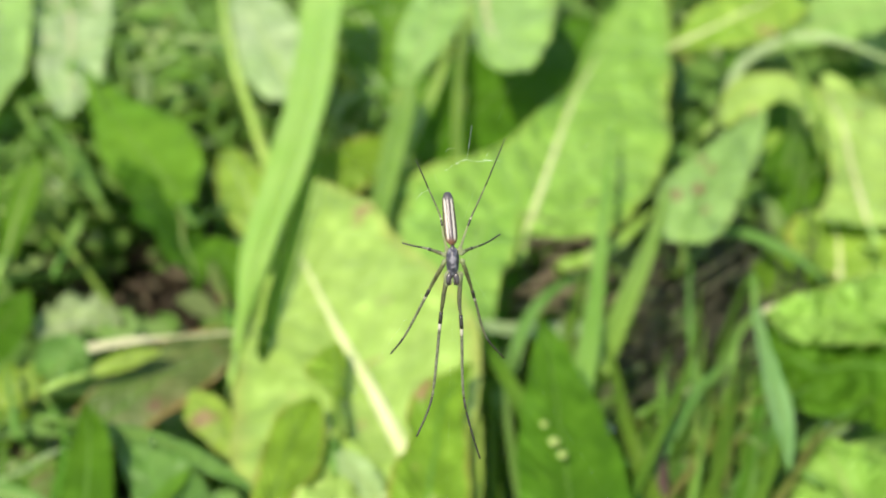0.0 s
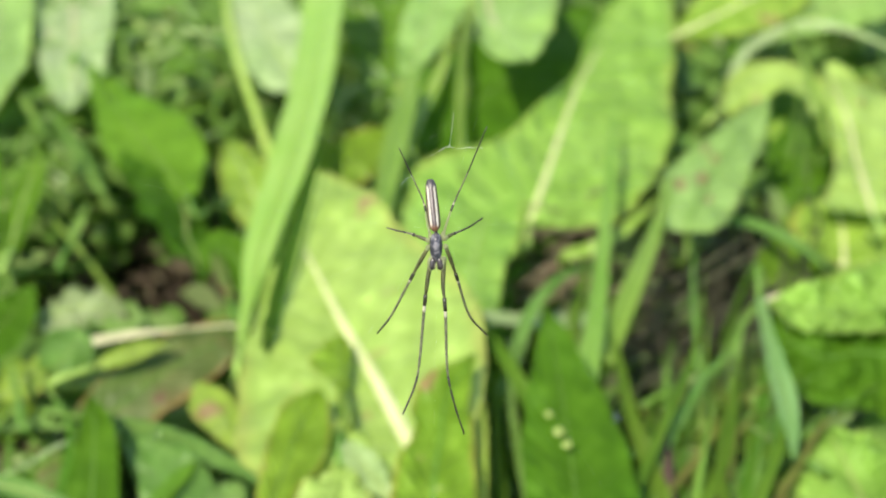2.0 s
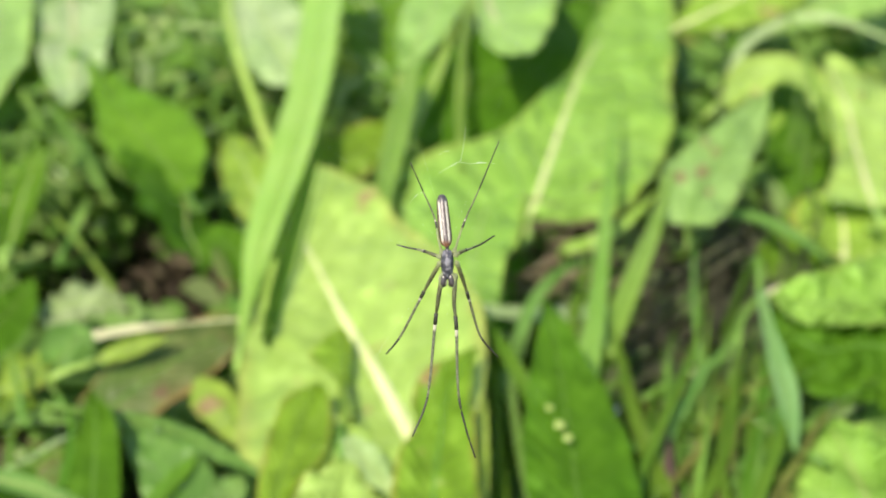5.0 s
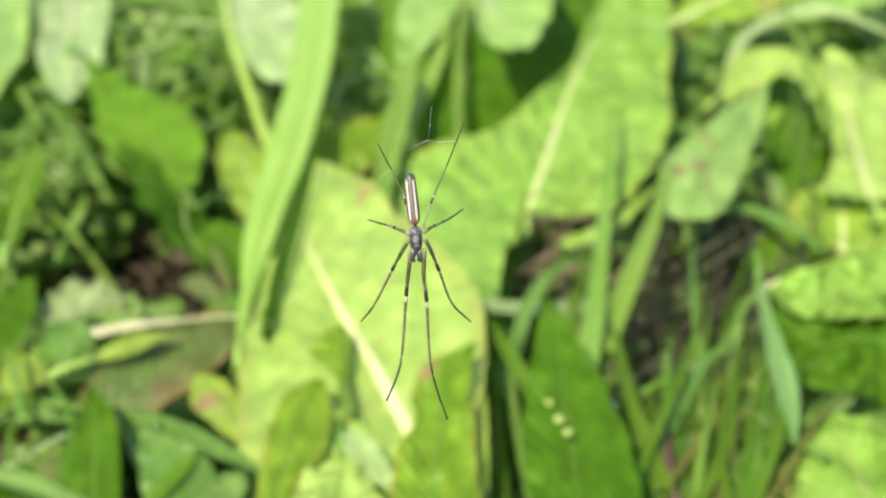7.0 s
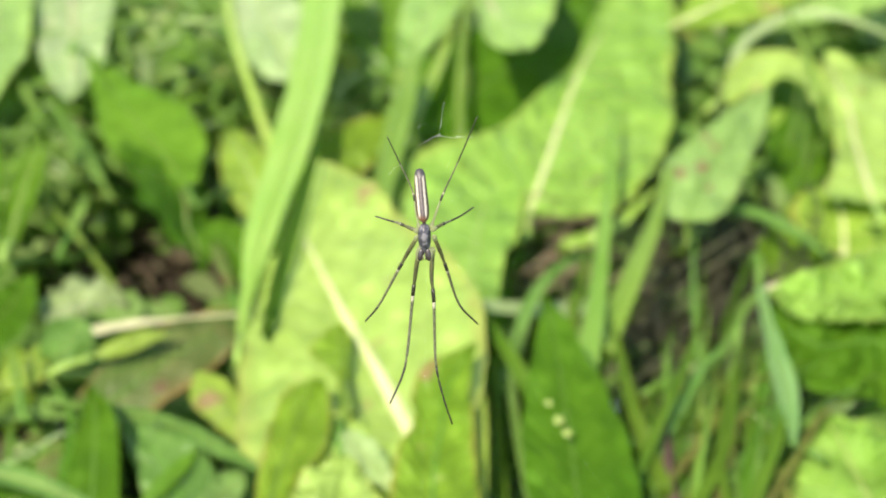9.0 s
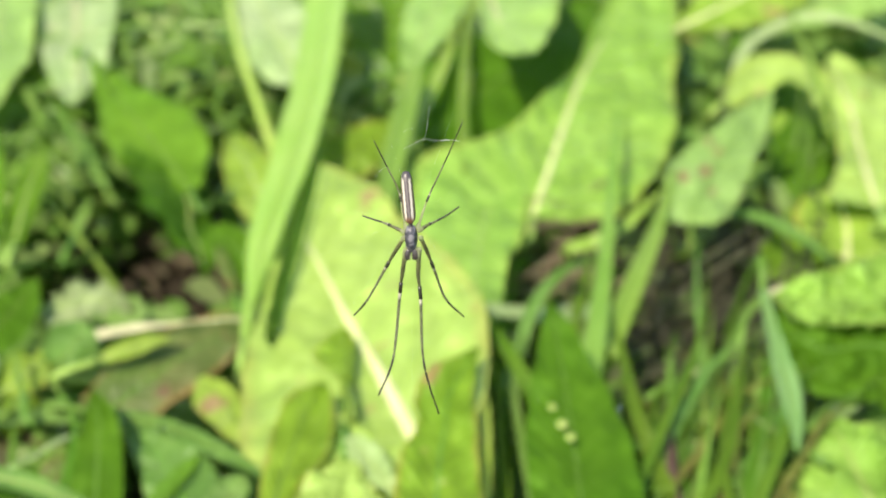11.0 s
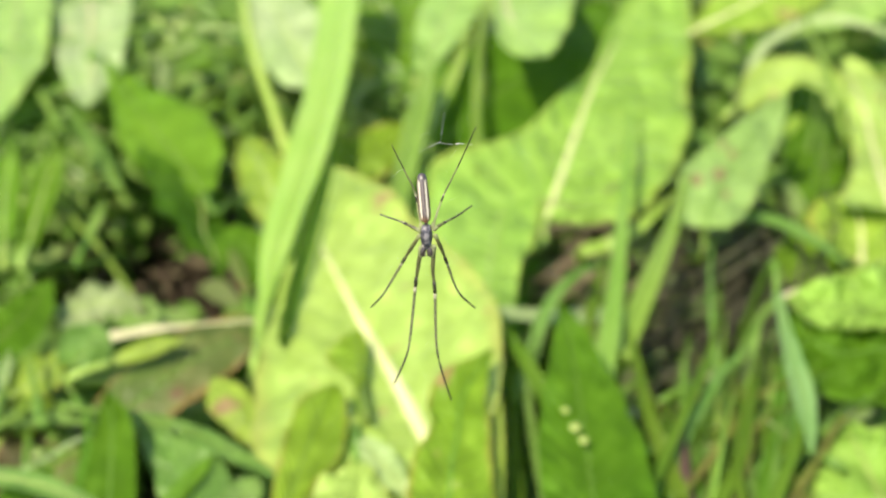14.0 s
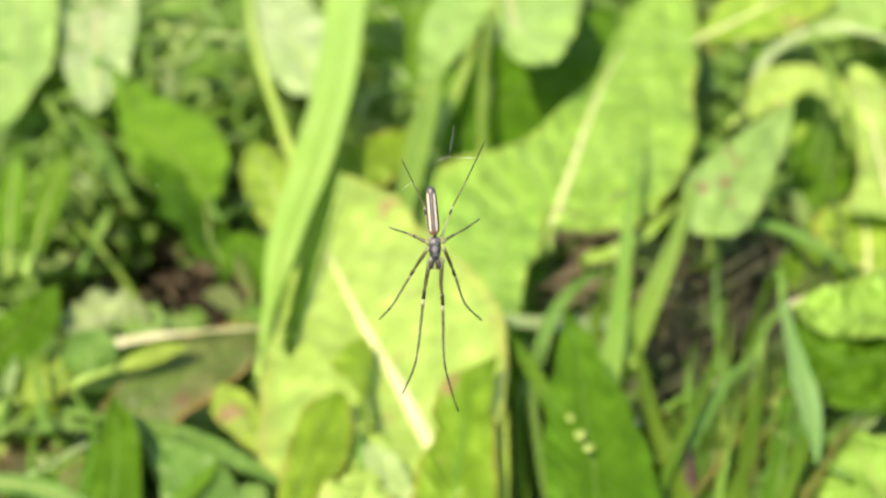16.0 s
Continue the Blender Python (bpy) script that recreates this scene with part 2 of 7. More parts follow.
# ---- mesh helpers ----
def part(name, bm, material, parent=None, label="", smooth=True):
    me = bpy.data.meshes.new(name)
    for f in bm.faces:
        f.smooth = smooth
    bm.to_mesh(me)
    bm.free()
    me.materials.append(material)
    ob = new(name, me)
    if parent is not None:
        ob.parent = parent
    return tagged(ob, label)


def spline(points, count):
    """Even steps on a smooth line through the points."""
    p = [Vector(q) for q in points]
    p = [p[0] * 2 - p[1]] + p + [p[-1] * 2 - p[-2]]
    out = []
    for i in range(count + 1):
        s = i / count * (len(p) - 3)
        k = min(int(s), len(p) - 4)
        u = s - k
        a, b, c, d = p[k:k + 4]
        out.append(0.5 * ((b * 2) + (c - a) * u + (a * 2 - b * 5 + c * 4 - d) * u * u + (b * 3 - a - c * 3 + d) * u ** 3))
    return out


def tube(bm, line, radius, sides=8, flat=1.0, up=Vector((0, 0, 1))):
    """A tapered tube along a line; radius is a function of 0..1."""
    uv = bm.loops.layers.uv.get("leaf") or bm.loops.layers.uv.new("leaf")
    rings, n = [], len(line)
    for i, c in enumerate(line):
        t = (line[min(i + 1, n - 1)] - line[max(i - 1, 0)]).normalized()
        a = t.cross(up if abs(t.dot(up)) < 0.95 else Vector((0, 1, 0))).normalized()
        b = a.cross(t)
        r = radius(i / (n - 1))
        rings.append([bm.verts.new(c + (a * math.cos(k * math.tau / sides) + b * math.sin(k * math.tau / sides) * flat) * r) for k in range(sides)])
    for i in range(n - 1):
        for k in range(sides):
            f = bm.faces.new((rings[i][k], rings[i][(k + 1) % sides], rings[i + 1][(k + 1) % sides], rings[i + 1][k]))
            for loop, (u, v) in zip(f.loops, ((k, i), (k + 1, i), (k + 1, i + 1), (k, i + 1))):
                loop[uv].uv = (u / sides, v / (n - 1))
    bm.faces.new(rings[0][::-1])
    bm.faces.new(rings[-1])
    return bm


def sheet(bm, rows, columns):
    """Faces and the leaf's own coordinates over rows of points."""
    uv = bm.loops.layers.uv.new("leaf")
    grid = [[bm.verts.new(p) for p in row] for row in rows]
    n = len(rows) - 1
    for i in range(n):
        for j in range(columns):
            f = bm.faces.new((grid[i][j], grid[i][j + 1], grid[i + 1][j + 1], grid[i + 1][j]))
            for loop, (u, v) in zip(f.loops, ((j, i), (j + 1, i), (j + 1, i + 1), (j, i + 1))):
                loop[uv].uv = (u / columns, v / n)
    return bm


def root_line(base, back, away):
    """From a base in the air down to the soil, bending behind the thing."""
    foot = Vector((base.x + away.x, base.y + away.y, -0.004))
    return [foot, foot.lerp(base, 0.5) + Vector((away.x * 0.25, away.y * 0.25, 0.0)), base - back * 0.35, base]


def broad_leaf(name, base, mid, tip, left, right, face, material, label, rib=0.0012, rib_material=None, shape=(0.55, 0.75), fold=0.15, cup=0.1, wave=0.002, waves=5.0, seed=1, group="broad leaves of the patch", away=(0.0, 0.05), rough_rim=0.06, steps=36, shape_right=None, crinkle=0.0008, rib_end=0.95, half=10, pleat=0.0):
    """One leaf on its stalk: a curved, waved blade, a raised midrib and the stalk down to the soil."""
    base, mid, tip, face = Vector(base), Vector(mid), Vector(tip), Vector(face).normalized()
    thing = new(name)
    thing.location = (base.x, base.y, 0.0)
    shift = Vector((base.x, base.y, 0.0))
    control = mid * 2 - (base + tip) / 2
    outline = []
    for a, b in (shape, shape_right or shape):
        outline.append((a, b, (a / (a + b)) ** a * (b / (a + b)) ** b))
    rows, axis = [], []
    broad = min(1.0, max(left, right) / 0.032)
    for i in range(steps + 1):
        s = i / steps
        c = base * (1 - s) ** 2 + control * 2 * s * (1 - s) + tip * s * s - shift
        t = ((control - base) * (1 - s) + (tip - control) * s).normalized()
        side = t.cross(face).normalized()
        up = side.cross(t)
        axis.append((c, up))
        row = []
        for j in range(-half, half + 1):
            q = j / half
            a, b, peak = outline[q > 0]
            width = (right if q > 0 else left) * (max(s, 1e-4) ** a) * (max(1 - s, 1e-4) ** b) / peak
            width *= 1 + broad * rough_rim * noise.noise(Vector((s * 9, seed * 3.1 + (5 if q > 0 else 0), 0)))
            off = q * width
            lift = fold * abs(off) - cup * off * abs(off) / max(left, right) * (1 if q > 0 else -1)
            lift += broad * wave * math.sin(math.tau * waves * s + seed * 2.1 + (1.7 if q > 0 else 0)) * abs(q) ** 1.6
            lift += broad * 0.0022 * noise.noise(Vector((s * 5 + seed, q * 2.2, seed * 1.7)))
            lift += pleat * math.sin(math.tau * (13 * s - 2.0 * abs(q) ** 0.8)) * min(1, abs(q) * 2.5) * (1 - abs(q) ** 3)
            flat = c + side * off
            lift += broad * crinkle * (noise.noise(flat * 75 + Vector((seed, 0, 0))) + 0.45 * noise.noise(flat * 190)) * min(1, abs(q) * 3)
            row.append(flat + up * lift)
        rows.append(row)
    part("blade", sheet(bmesh.new(), rows, half * 2), material, thing)
    ribs = [c + u * (0.0002 + broad * 0.0022 * noise.noise(Vector((i / steps * 5 + seed, 0, seed * 1.7)))) for i, (c, u) in enumerate(axis)]
    part("midrib", tube(bmesh.new(), ribs[:int(steps * rib_end)], lambda s: rib * (1 - 0.85 * s) + 0.0001, 8, 0.6, face), rib_material or RIB_GREEN, thing, "pale raised midrib")
    back = (control - base).normalized() * 0.04
    stem = spline([p - shift for p in root_line(base, back, Vector((*away, 0)))], 14)
    part("stalk", tube(bmesh.new(), stem, lambda s: max(rib, 0.0012) * (1.25 - 0.25 * s), 8), RIB_DEEP if rib_material is RIB_DEEP else STALK, thing)
    return tagged(thing, label, "leaf", group)


def curve(values, s):
    """A smooth run through even steps of single values, at 0..1."""
    v = [values[0] * 2 - values[1], *values, values[-1] * 2 - values[-2]]
    k = min(int(s * (len(values) - 1)), len(values) - 2)
    u = s * (len(values) - 1) - k
    a, b, c, d = v[k:k + 4]
    return max(0.0, 0.5 * (2 * b + (c - a) * u + (2 * a - 5 * b + 4 * c - d) * u * u + (3 * b - a - 3 * c + d) * u ** 3))


def shaped_leaf(name, axis, left, right, face, material, label, rib=0.0012, rib_material=None, rib_end=0.95, seed=1, ruffle=0.0015, teeth=0.015, crinkle=0.0014, pleat=0.0, fold=0.08, group="broad leaves of the patch", away=(0.0, 0.05), steps=44, half=12, stalked=True):
    """One leaf along a bent axis, its two half widths given from base to tip: ruffled, toothed rim, blistered blade, raised midrib and a stalk."""
    face, shift = Vector(face).normalized(), Vector((axis[0][0], axis[0][1], 0.0))
    thing = new(name)
    thing.location = shift
    fine = spline([Vector(p) - shift for p in axis], 240)
    run = np.cumsum([0.0] + [(b - a).length for a, b in zip(fine, fine[1:])])
    at = np.interp(np.linspace(0, run[-1], steps + 1), run, np.linspace(0, 1, 241))
    line = [fine[round(a * 240)] for a in at]
    size = min(1.0, max(*left, *right) / 0.03)
    rows, ribs = [], []
    for i, c in enumerate(line):
        s = i / steps
        t = (line[min(i + 1, steps)] - line[max(i - 1, 0)]).normalized()
        side = t.cross(face).normalized()
        up = side.cross(t)
        row = []
        for j in range(-half, half + 1):
            q = j / half
            width = curve(right if q > 0 else left, at[i])
            way = 5.0 if q > 0 else 0.0
            tooth = noise.noise(Vector((s * 26, seed * 3.1 + way, 0))) + 0.6 * noise.noise(Vector((s * 60, seed * 5.3 + way, 2)))
            width *= 1 + teeth * tooth * min(1, 8 * s * (1 - s) + 0.1)
            off = q * width
            flat = c + side * off
            lift = fold * abs(off)
            lift += size * ruffle * (math.sin(math.tau * 4.3 * s + seed * 2.1 + way) + noise.noise(Vector((s * 11, way, seed)))) * abs(q) ** 2
            lift += size * 0.003 * noise.noise(Vector((s * 4 + seed, q * 1.6, seed * 1.7)))
            lift += pleat * math.sin(math.tau * (13 * s - 2.0 * abs(q) ** 0.8)) * min(1, abs(q) * 2.5) * (1 - abs(q) ** 3)
            lift += size * crinkle * (noise.noise(flat * 150 + Vector((seed, 0, 0))) + 0.5 * noise.noise(flat * 330)) * min(1, abs(q) * 3)
            row.append(flat + up * lift)
        rows.append(row)
        ribs.append(row[half] + up * 0.0002)
    part("blade", sheet(bmesh.new(), rows, half * 2), material, thing)
    part("midrib", tube(bmesh.new(), ribs[:max(4, int(steps * rib_end))], lambda s: rib * min(1.0, 0.45 + 4 * s) * (1 - 0.85 * s) + 0.0001, 8, 0.6, face), rib_material or RIB_GREEN, thing, "pale raised midrib")
    if stalked:
        base = line[0] + shift
        back = (line[3] - line[0]).normalized() * 0.04
        foot = spline([p - shift for p in root_line(base, back, Vector((*away, 0)))], 14)
        part("stalk", tube(bmesh.new(), foot, lambda s: max(rib, 0.0012) * (1.25 - 0.25 * s), 8), RIB_DEEP if rib_material is RIB_DEEP else STALK, thing)
    return tagged(thing, label, "leaf", group)


def grass_blade(points, width, face, material, label, name="grass_blade", fold=0.35, taper=(0.5, 0.0), seed=1, away=(0.0, 0.03), group="grass blades", planted=True, steps=26):
    """A long folded blade through the points, rooted in the soil."""
    p, face = [Vector(q) for q in points], Vector(face).normalized()
    if planted:
        p = root_line(p[0], (p[1] - p[0]).normalized() * 0.03, Vector((*away, 0)))[:3] + p
    shift = Vector((p[0].x, p[0].y, 0))
    line = spline([q - shift for q in p], steps)
    rows, n = [], len(line) - 1
    for i, c in enumerate(line):
        s = i / n
        t = (line[min(i + 1, n)] - line[max(i - 1, 0)]).normalized()
        side = t.cross(face).normalized()
        up = side.cross(t)
        w = width / 2 * (taper[0] + (1 - taper[0]) * min(1, s * 2.2)) * max(0.02, (1 - s ** 5 * (1 - taper[1])))
        rows.append([c + side * w * q + up * (fold * w * abs(q) + 0.0006 * noise.noise(Vector((s * 7, q * 2, seed)))) for q in (-1, -0.6, -0.25, 0, 0.25, 0.6, 1)])
    thing = new(name)
    thing.location = shift
    part("blade", sheet(bmesh.new(), rows, 6), material, thing)
    keel = [r[3] + face * 0.0001 for r in rows[:-1]]
    part("keel", tube(bmesh.new(), keel, lambda s: width * 0.035 * (1 - 0.7 * s) + 0.00005, 6), material, thing, "fine raised central vein")
    return tagged(thing, label, "grass", group)


def stem(points, radius, material, label, name="stem", category="stem", planted=True, away=(0.0, 0.02), end=0.6):
    p = [Vector(q) for q in points]
    if planted:
        p = root_line(p[0], (p[1] - p[0]).normalized() * 0.03, Vector((*away, 0)))[:3] + p
    shift = Vector((p[0].x, p[0].y, 0))
    ob = part(name, tube(bmesh.new(), spline([q - shift for q in p], 24), lambda s: radius * (1 - (1 - end) * s) * (1 + 0.08 * noise.noise(Vector((s * 9, radius * 900, 0)))), 10), material)
    ob.location = shift
    return tagged(ob, label, category, "stems")


# ---- ground ----
def bare(x, y):
    """How bare the soil is: the hollows between the leaves."""
    a = math.exp(-(((x - 0.106) / 0.055) ** 2 + ((y - 0.472) / 0.085) ** 2))
    b = math.exp(-(((x - 0.046) / 0.03) ** 2 + ((y - 0.510) / 0.035) ** 2))
    c = math.exp(-(((x - -0.111) / 0.036) ** 2 + ((y - 0.458) / 0.055) ** 2))
    d = math.exp(-(((x - -0.098) / 0.022) ** 2 + ((y - 0.525) / 0.035) ** 2))
    e = math.exp(-(((x - -0.158) / 0.04) ** 2 + ((y - 0.452) / 0.045) ** 2))
    return min(1.0, a + b + c + d + e)


def soil_height(x, y):
    near = math.exp(-(x * x + y * y) / 9.0)
    return near * (0.009 * noise.noise(Vector((x * 9, y * 9, 0))) + 0.004 * noise.noise(Vector((x * 31, y * 31, 3))) - 0.004 - 0.02 * bare(x, y)) + 0.3 * (1 - near) * noise.noise(Vector((x * 0.05, y * 0.05, 9)))


def ground():
    bm = bmesh.new()
    n = 90
    def spread(k):
        return math.sinh(k / n * 7.2) / math.sinh(7.2) * 600
    grid = []
    for i in range(-n, n + 1):
        grid.append([])
        for j in range(-n, n + 1):
            x, y = spread(i), 0.7 + spread(j)
            grid[-1].append(bm.verts.new((x, y, soil_height(x, y))))
    for i in range(2 * n):
        for j in range(2 * n):
            bm.faces.new((grid[i][j], grid[i + 1][j], grid[i + 1][j + 1], grid[i][j + 1]))
    tagged(part("ground", bm, SOIL), "dark damp soil under the plants", "ground", kind="structure")


ground()


def scatter(name, count, box, size, height, tilt, slim, material, label, category, seed, keep_bare, curl=0.25, clear=(), gaps=(-0.6, 0.1), lift=0.0, fade=()):
    """Countless small leaves or bits, joined into one piece of stuff."""
    rng = random.Random(seed)
    verts, faces = [], []
    made = 0
    while made < count:
        x, y = rng.uniform(box[0], box[1]), rng.uniform(box[2], box[3])
        clump = noise.noise(Vector((x * 14, y * 14, seed)))
        if rng.random() < bare(x, y) * keep_bare or clump < rng.uniform(*gaps):
            continue
        if fade and math.hypot(x - 0.03, y - 0.68) > rng.uniform(*fade):
            continue
        if clear and math.hypot(x - clear[0], y - clear[1]) < clear[2]:
            continue
        l = rng.uniform(*size)
        w = l * rng.uniform(*slim)
        z = max(0.0, soil_height(x, y)) + lift + height * rng.random() ** 1.3 * (0.6 + clump)
        m = Matrix.Translation((x, y, z + 0.002)) @ Euler((rng.uniform(*tilt), rng.uniform(-0.6, 0.6), rng.uniform(0, math.tau))).to_matrix().to_4x4()
        k, bend = len(verts), curl * l * rng.uniform(-1, 1)
        for px, py, pz in ((0, 0, 0), (-0.42, 0.3, 0.1), (0, 0.32, 0), (0.42, 0.3, 0.1), (-0.4, 0.68, 0.1), (0, 0.7, 0), (0.4, 0.68, 0.1), (0, 1, 0)):
            verts.append(m @ Vector((px * w, py * l, pz * w * 1.5 + bend * py * py)))
        faces += [tuple(k + q for q in f) for f in ((0, 2, 1), (0, 3, 2), (1, 2, 5, 4), (2, 3, 6, 5), (4, 5, 7), (5, 6, 7))]
        made += 1
    me = bpy.data.meshes.new(name)
    me.from_pydata([tuple(v) for v in verts], [], faces)
    me.polygons.foreach_set("use_smooth", [True] * len(me.polygons))
    me.materials.append(material)
    tagged(new(name, me), label, category, kind="stuff")


scatter("thatch", 4000, (-0.7, 0.8, 0.15, 1.7), (0.012, 0.05), 0.012, (-0.2, 0.35), (0.03, 0.12), THATCH, "brown dead grass and litter on the soil", "litter", 5, 0.85, fade=(0.4, 0.8))
scatter("ground_herbs", 42000, (-0.5, 0.55, 0.3, 1.3), (0.007, 0.022), 0.06, (-0.25, 0.75), (0.45, 0.9), HERB, "low mossy herbs with tiny green leaves", "herb", 7, 1.0, gaps=(-0.9, -0.25), fade=(0.36, 0.62))
def tangle(name, count, box, length, height, width, material, label, seed, gaps=(-0.5, 0.2)):
    """Fine curling strands of low herb, lying over one another in all directions."""
    rng = random.Random(seed)
    verts, faces, made = [], [], 0
    while made < count:
        x, y = rng.uniform(box[0], box[1]), rng.uniform(box[2], box[3])
        clump = noise.noise(Vector((x * 26, y * 26, seed)))
        if bare(x, y) > 0.25 or clump < rng.uniform(*gaps):
            continue
        at = Vector((x, y, 0.008 + height * rng.random() * (0.75 + 0.5 * clump)))
        a, rise, l, w = rng.uniform(0, math.tau), rng.uniform(-0.2, 0.9), rng.uniform(*length), rng.uniform(*width)
        turn, drop, k = rng.uniform(-0.55, 0.55), rng.uniform(0.05, 0.4), len(verts)
        roll = rng.uniform(-0.7, 0.7)
        for i in range(6):
            way = Vector((math.cos(a) * math.cos(rise), math.sin(a) * math.cos(rise), math.sin(rise)))
            side = way.cross(Vector((roll, -0.5, 0.85))).normalized() * w * (1 - (i / 5) ** 2 * 0.85) * (0.6 + 0.4 * min(1, i))
            verts += [tuple(at - side), tuple(at + Vector((0, 0, 0.15 * w))), tuple(at + side)]
            if i:
                q = k + 3 * i
                faces += [(q - 3, q - 2, q + 1, q), (q - 2, q - 1, q + 2, q + 1)]
            at = at + way * l / 5
            a, rise = a + turn, rise - drop
        made += 1
    me = bpy.data.meshes.new(name)
    me.from_pydata(verts, [], faces)
    me.polygons.foreach_set("use_smooth", [True] * len(me.polygons))
    me.materials.append(material)
    tagged(new(name, me), label, "herb", kind="stuff")


tangle("feathery_herb", 3600, (-0.27, -0.075, 0.50, 0.82), (0.026, 0.06), 0.066, (0.0008, 0.0021), FEATHERY, "tangle of fine curling bright green herb", 31)
tangle("feathery_herb", 1700, (-0.22, -0.11, 0.40, 0.52), (0.02, 0.045), 0.055, (0.0007, 0.0017), FEATHERY, "tangle of fine curling green herb by a stem", 32)
tangle("feathery_herb", 1700, (-0.07, 0.01, 0.52, 0.74), (0.02, 0.05), 0.06, (0.0008, 0.0018), FEATHERY, "tangle of fine green herb under grass", 33)
tangle("feathery_herb", 260, (-0.127, -0.113, 0.300, 0.317), (0.008, 0.02), 0.085, (0.0004, 0.001), FEATHERY, "small tuft of fine sunlit herb by a leaf", 34, gaps=(-2.0, -1.0))
scatter("short_grass", 6000, (-0.8, 0.9, 0.4, 1.9), (0.03, 0.085), 0.01, (0.5, 1.45), (0.03, 0.07), SHORT_GRASS, "short fine grass between the leaves", "grass", 11, 1.0, 0.6, fade=(0.45, 1.0))
scatter("meadow_grass", 40000, (-3.0, 3.0, -2.4, 3.6), (0.05, 0.13), 0.01, (0.5, 1.45), (0.05, 0.1), SHORT_GRASS, "meadow grass round the patch", "grass", 12, 0.8, 0.6, fade=(1.2, 2.9), clear= (0.03, 0.62, 0.5))

scatter("tuft_litter", 420, (0.066, 0.128, 0.262, 0.318), (0.003, 0.008), 0.02, (-0.3, 0.9), (0.25, 0.6), FEATHERY, "pale bits and seed husks in the grass tuft", "litter", 41, 0.0, lift=0.058)
scatter("brown_litter", 900, (-0.19, -0.07, 0.40, 0.56), (0.004, 0.015), 0.02, (-0.2, 0.6), (0.12, 0.5), LITTER, "red-brown dead leaf scraps on the soil", "litter", 43, 0.0, gaps=(-1.2, -0.4), lift=0.006)

# ---- leaves ----
shaped_leaf("dock_leaf", ((-0.0045, 0.2712, 0.099), (-0.0131, 0.2957, 0.097), (-0.0222, 0.3209, 0.095), (-0.0327, 0.3473, 0.093), (-0.044, 0.3781, 0.091), (-0.0558, 0.4107, 0.089), (-0.0676, 0.441, 0.087)), (0.0092, 0.0431, 0.0426, 0.0344, 0.0227, 0.0147, 0.0026), (0.0154, 0.028, 0.0381, 0.0384, 0.033, 0.0289, 0.0124), (0, -0.61, 0.79), FRESH, "broad bright green dock leaf with a pale midrib", rib=0.0027, rib_material=RIB, rib_end=0.72, ruffle=0.0016, teeth=0.02, seed=1, fold=0.06)
# Left half narrowed to follow the edge of a shadow cast on it.
shaped_leaf("dock_leaf", ((0.0323, 0.4321, 0.074), (0.0342, 0.4378, 0.076), (0.0373, 0.4488, 0.078), (0.0416, 0.4646, 0.08), (0.0481, 0.4906, 0.082), (0.0577, 0.5267, 0.084), (0.07, 0.5613, 0.086), (0.0848, 0.6029, 0.088), (0.1005, 0.6461, 0.09)), (0.0514, 0.0521, 0.0455, 0.0282, 0.0172, 0.0044, 0.0061, 0.0065, 0.0023), (0.0021, 0.0172, 0.0317, 0.038, 0.0441, 0.0434, 0.0353, 0.0269, 0.0085), (0.05, -0.56, 0.82), PLEATED, "large light green dock leaf with pleated side veins", rib=0.0014, rib_material=RIB, rib_end=0.62, pleat=0.0007, crinkle=0.0008, teeth=0.035, ruffle=0.002, steps=90, half=18, fold=-0.01, seed=2, away=(-0.03, 0.05))
shaped_leaf("dock_leaf", ((0.0247, 0.666, 0.1026), (0.0197, 0.5994, 0.1048), (0.0194, 0.5537, 0.1071), (0.0249, 0.5166, 0.1094), (0.0322, 0.4946, 0.1116)), (0.0158, 0.0291, 0.0303, 0.0204, 0.0079), (0.0058, 0.0063, 0.006, 0.0095, 0.007), (0, -0.56, 0.83), LIGHT, "bright drooping dock leaf with pale midrib", rib=0.0034, rib_material=RIB, rib_end=0.8, teeth=0.02, seed=3, away=(0.02, 0.1))
shaped_leaf("dock_leaf", ((0.0894, 0.415, 0.083), (0.0905, 0.4201, 0.0851), (0.0965, 0.434, 0.0871), (0.1066, 0.4537, 0.0892), (0.1169, 0.4717, 0.0913), (0.1258, 0.4856, 0.0933), (0.1338, 0.4977, 0.0954)), (0.0089, 0.0114, 0.0155, 0.0108, 0.0069, 0.0034, 0), (0.0081, 0.0114, 0.0134, 0.0116, 0.0097, 0.005, 0), (-0.05, -0.61, 0.79), SPOTTED, "green dock leaf with purple-red spots", rib=0.0005, rib_material=RIB_DEEP, teeth=0.07, ruffle=0.0012, seed=4)
shaped_leaf("dock_leaf", ((0.1235, 0.5403, 0.066), (0.1384, 0.5586, 0.0693), (0.153, 0.5569, 0.0726), (0.1608, 0.5383, 0.0759), (0.1564, 0.5092, 0.0792)), (0.0013, 0.0077, 0.0105, 0.0075, 0.0009), (0.0056, 0.0138, 0.0135, 0.005, 0.0009), (0, -0.48, 0.88), FRESH, "arched yellow-green leaf with brown specks", rib=0.0006, seed=6, ruffle=0.002)
shaped_leaf("dock_leaf", ((0.1665, 0.4439, 0.072), (0.1688, 0.4739, 0.0729), (0.1726, 0.5094, 0.0738), (0.1745, 0.5408, 0.0747), (0.1756, 0.5683, 0.0756)), (0.021, 0.0107, 0.008, 0.0064, 0.0005), (0.0129, 0.0224, 0.026, 0.0198, 0.0015), (0, -0.42, 0.91), FRESH, "wide sunlit yellow-green leaf with a pale rib", rib=0.0012, rib_material=RIB, seed=7, teeth=0.03)
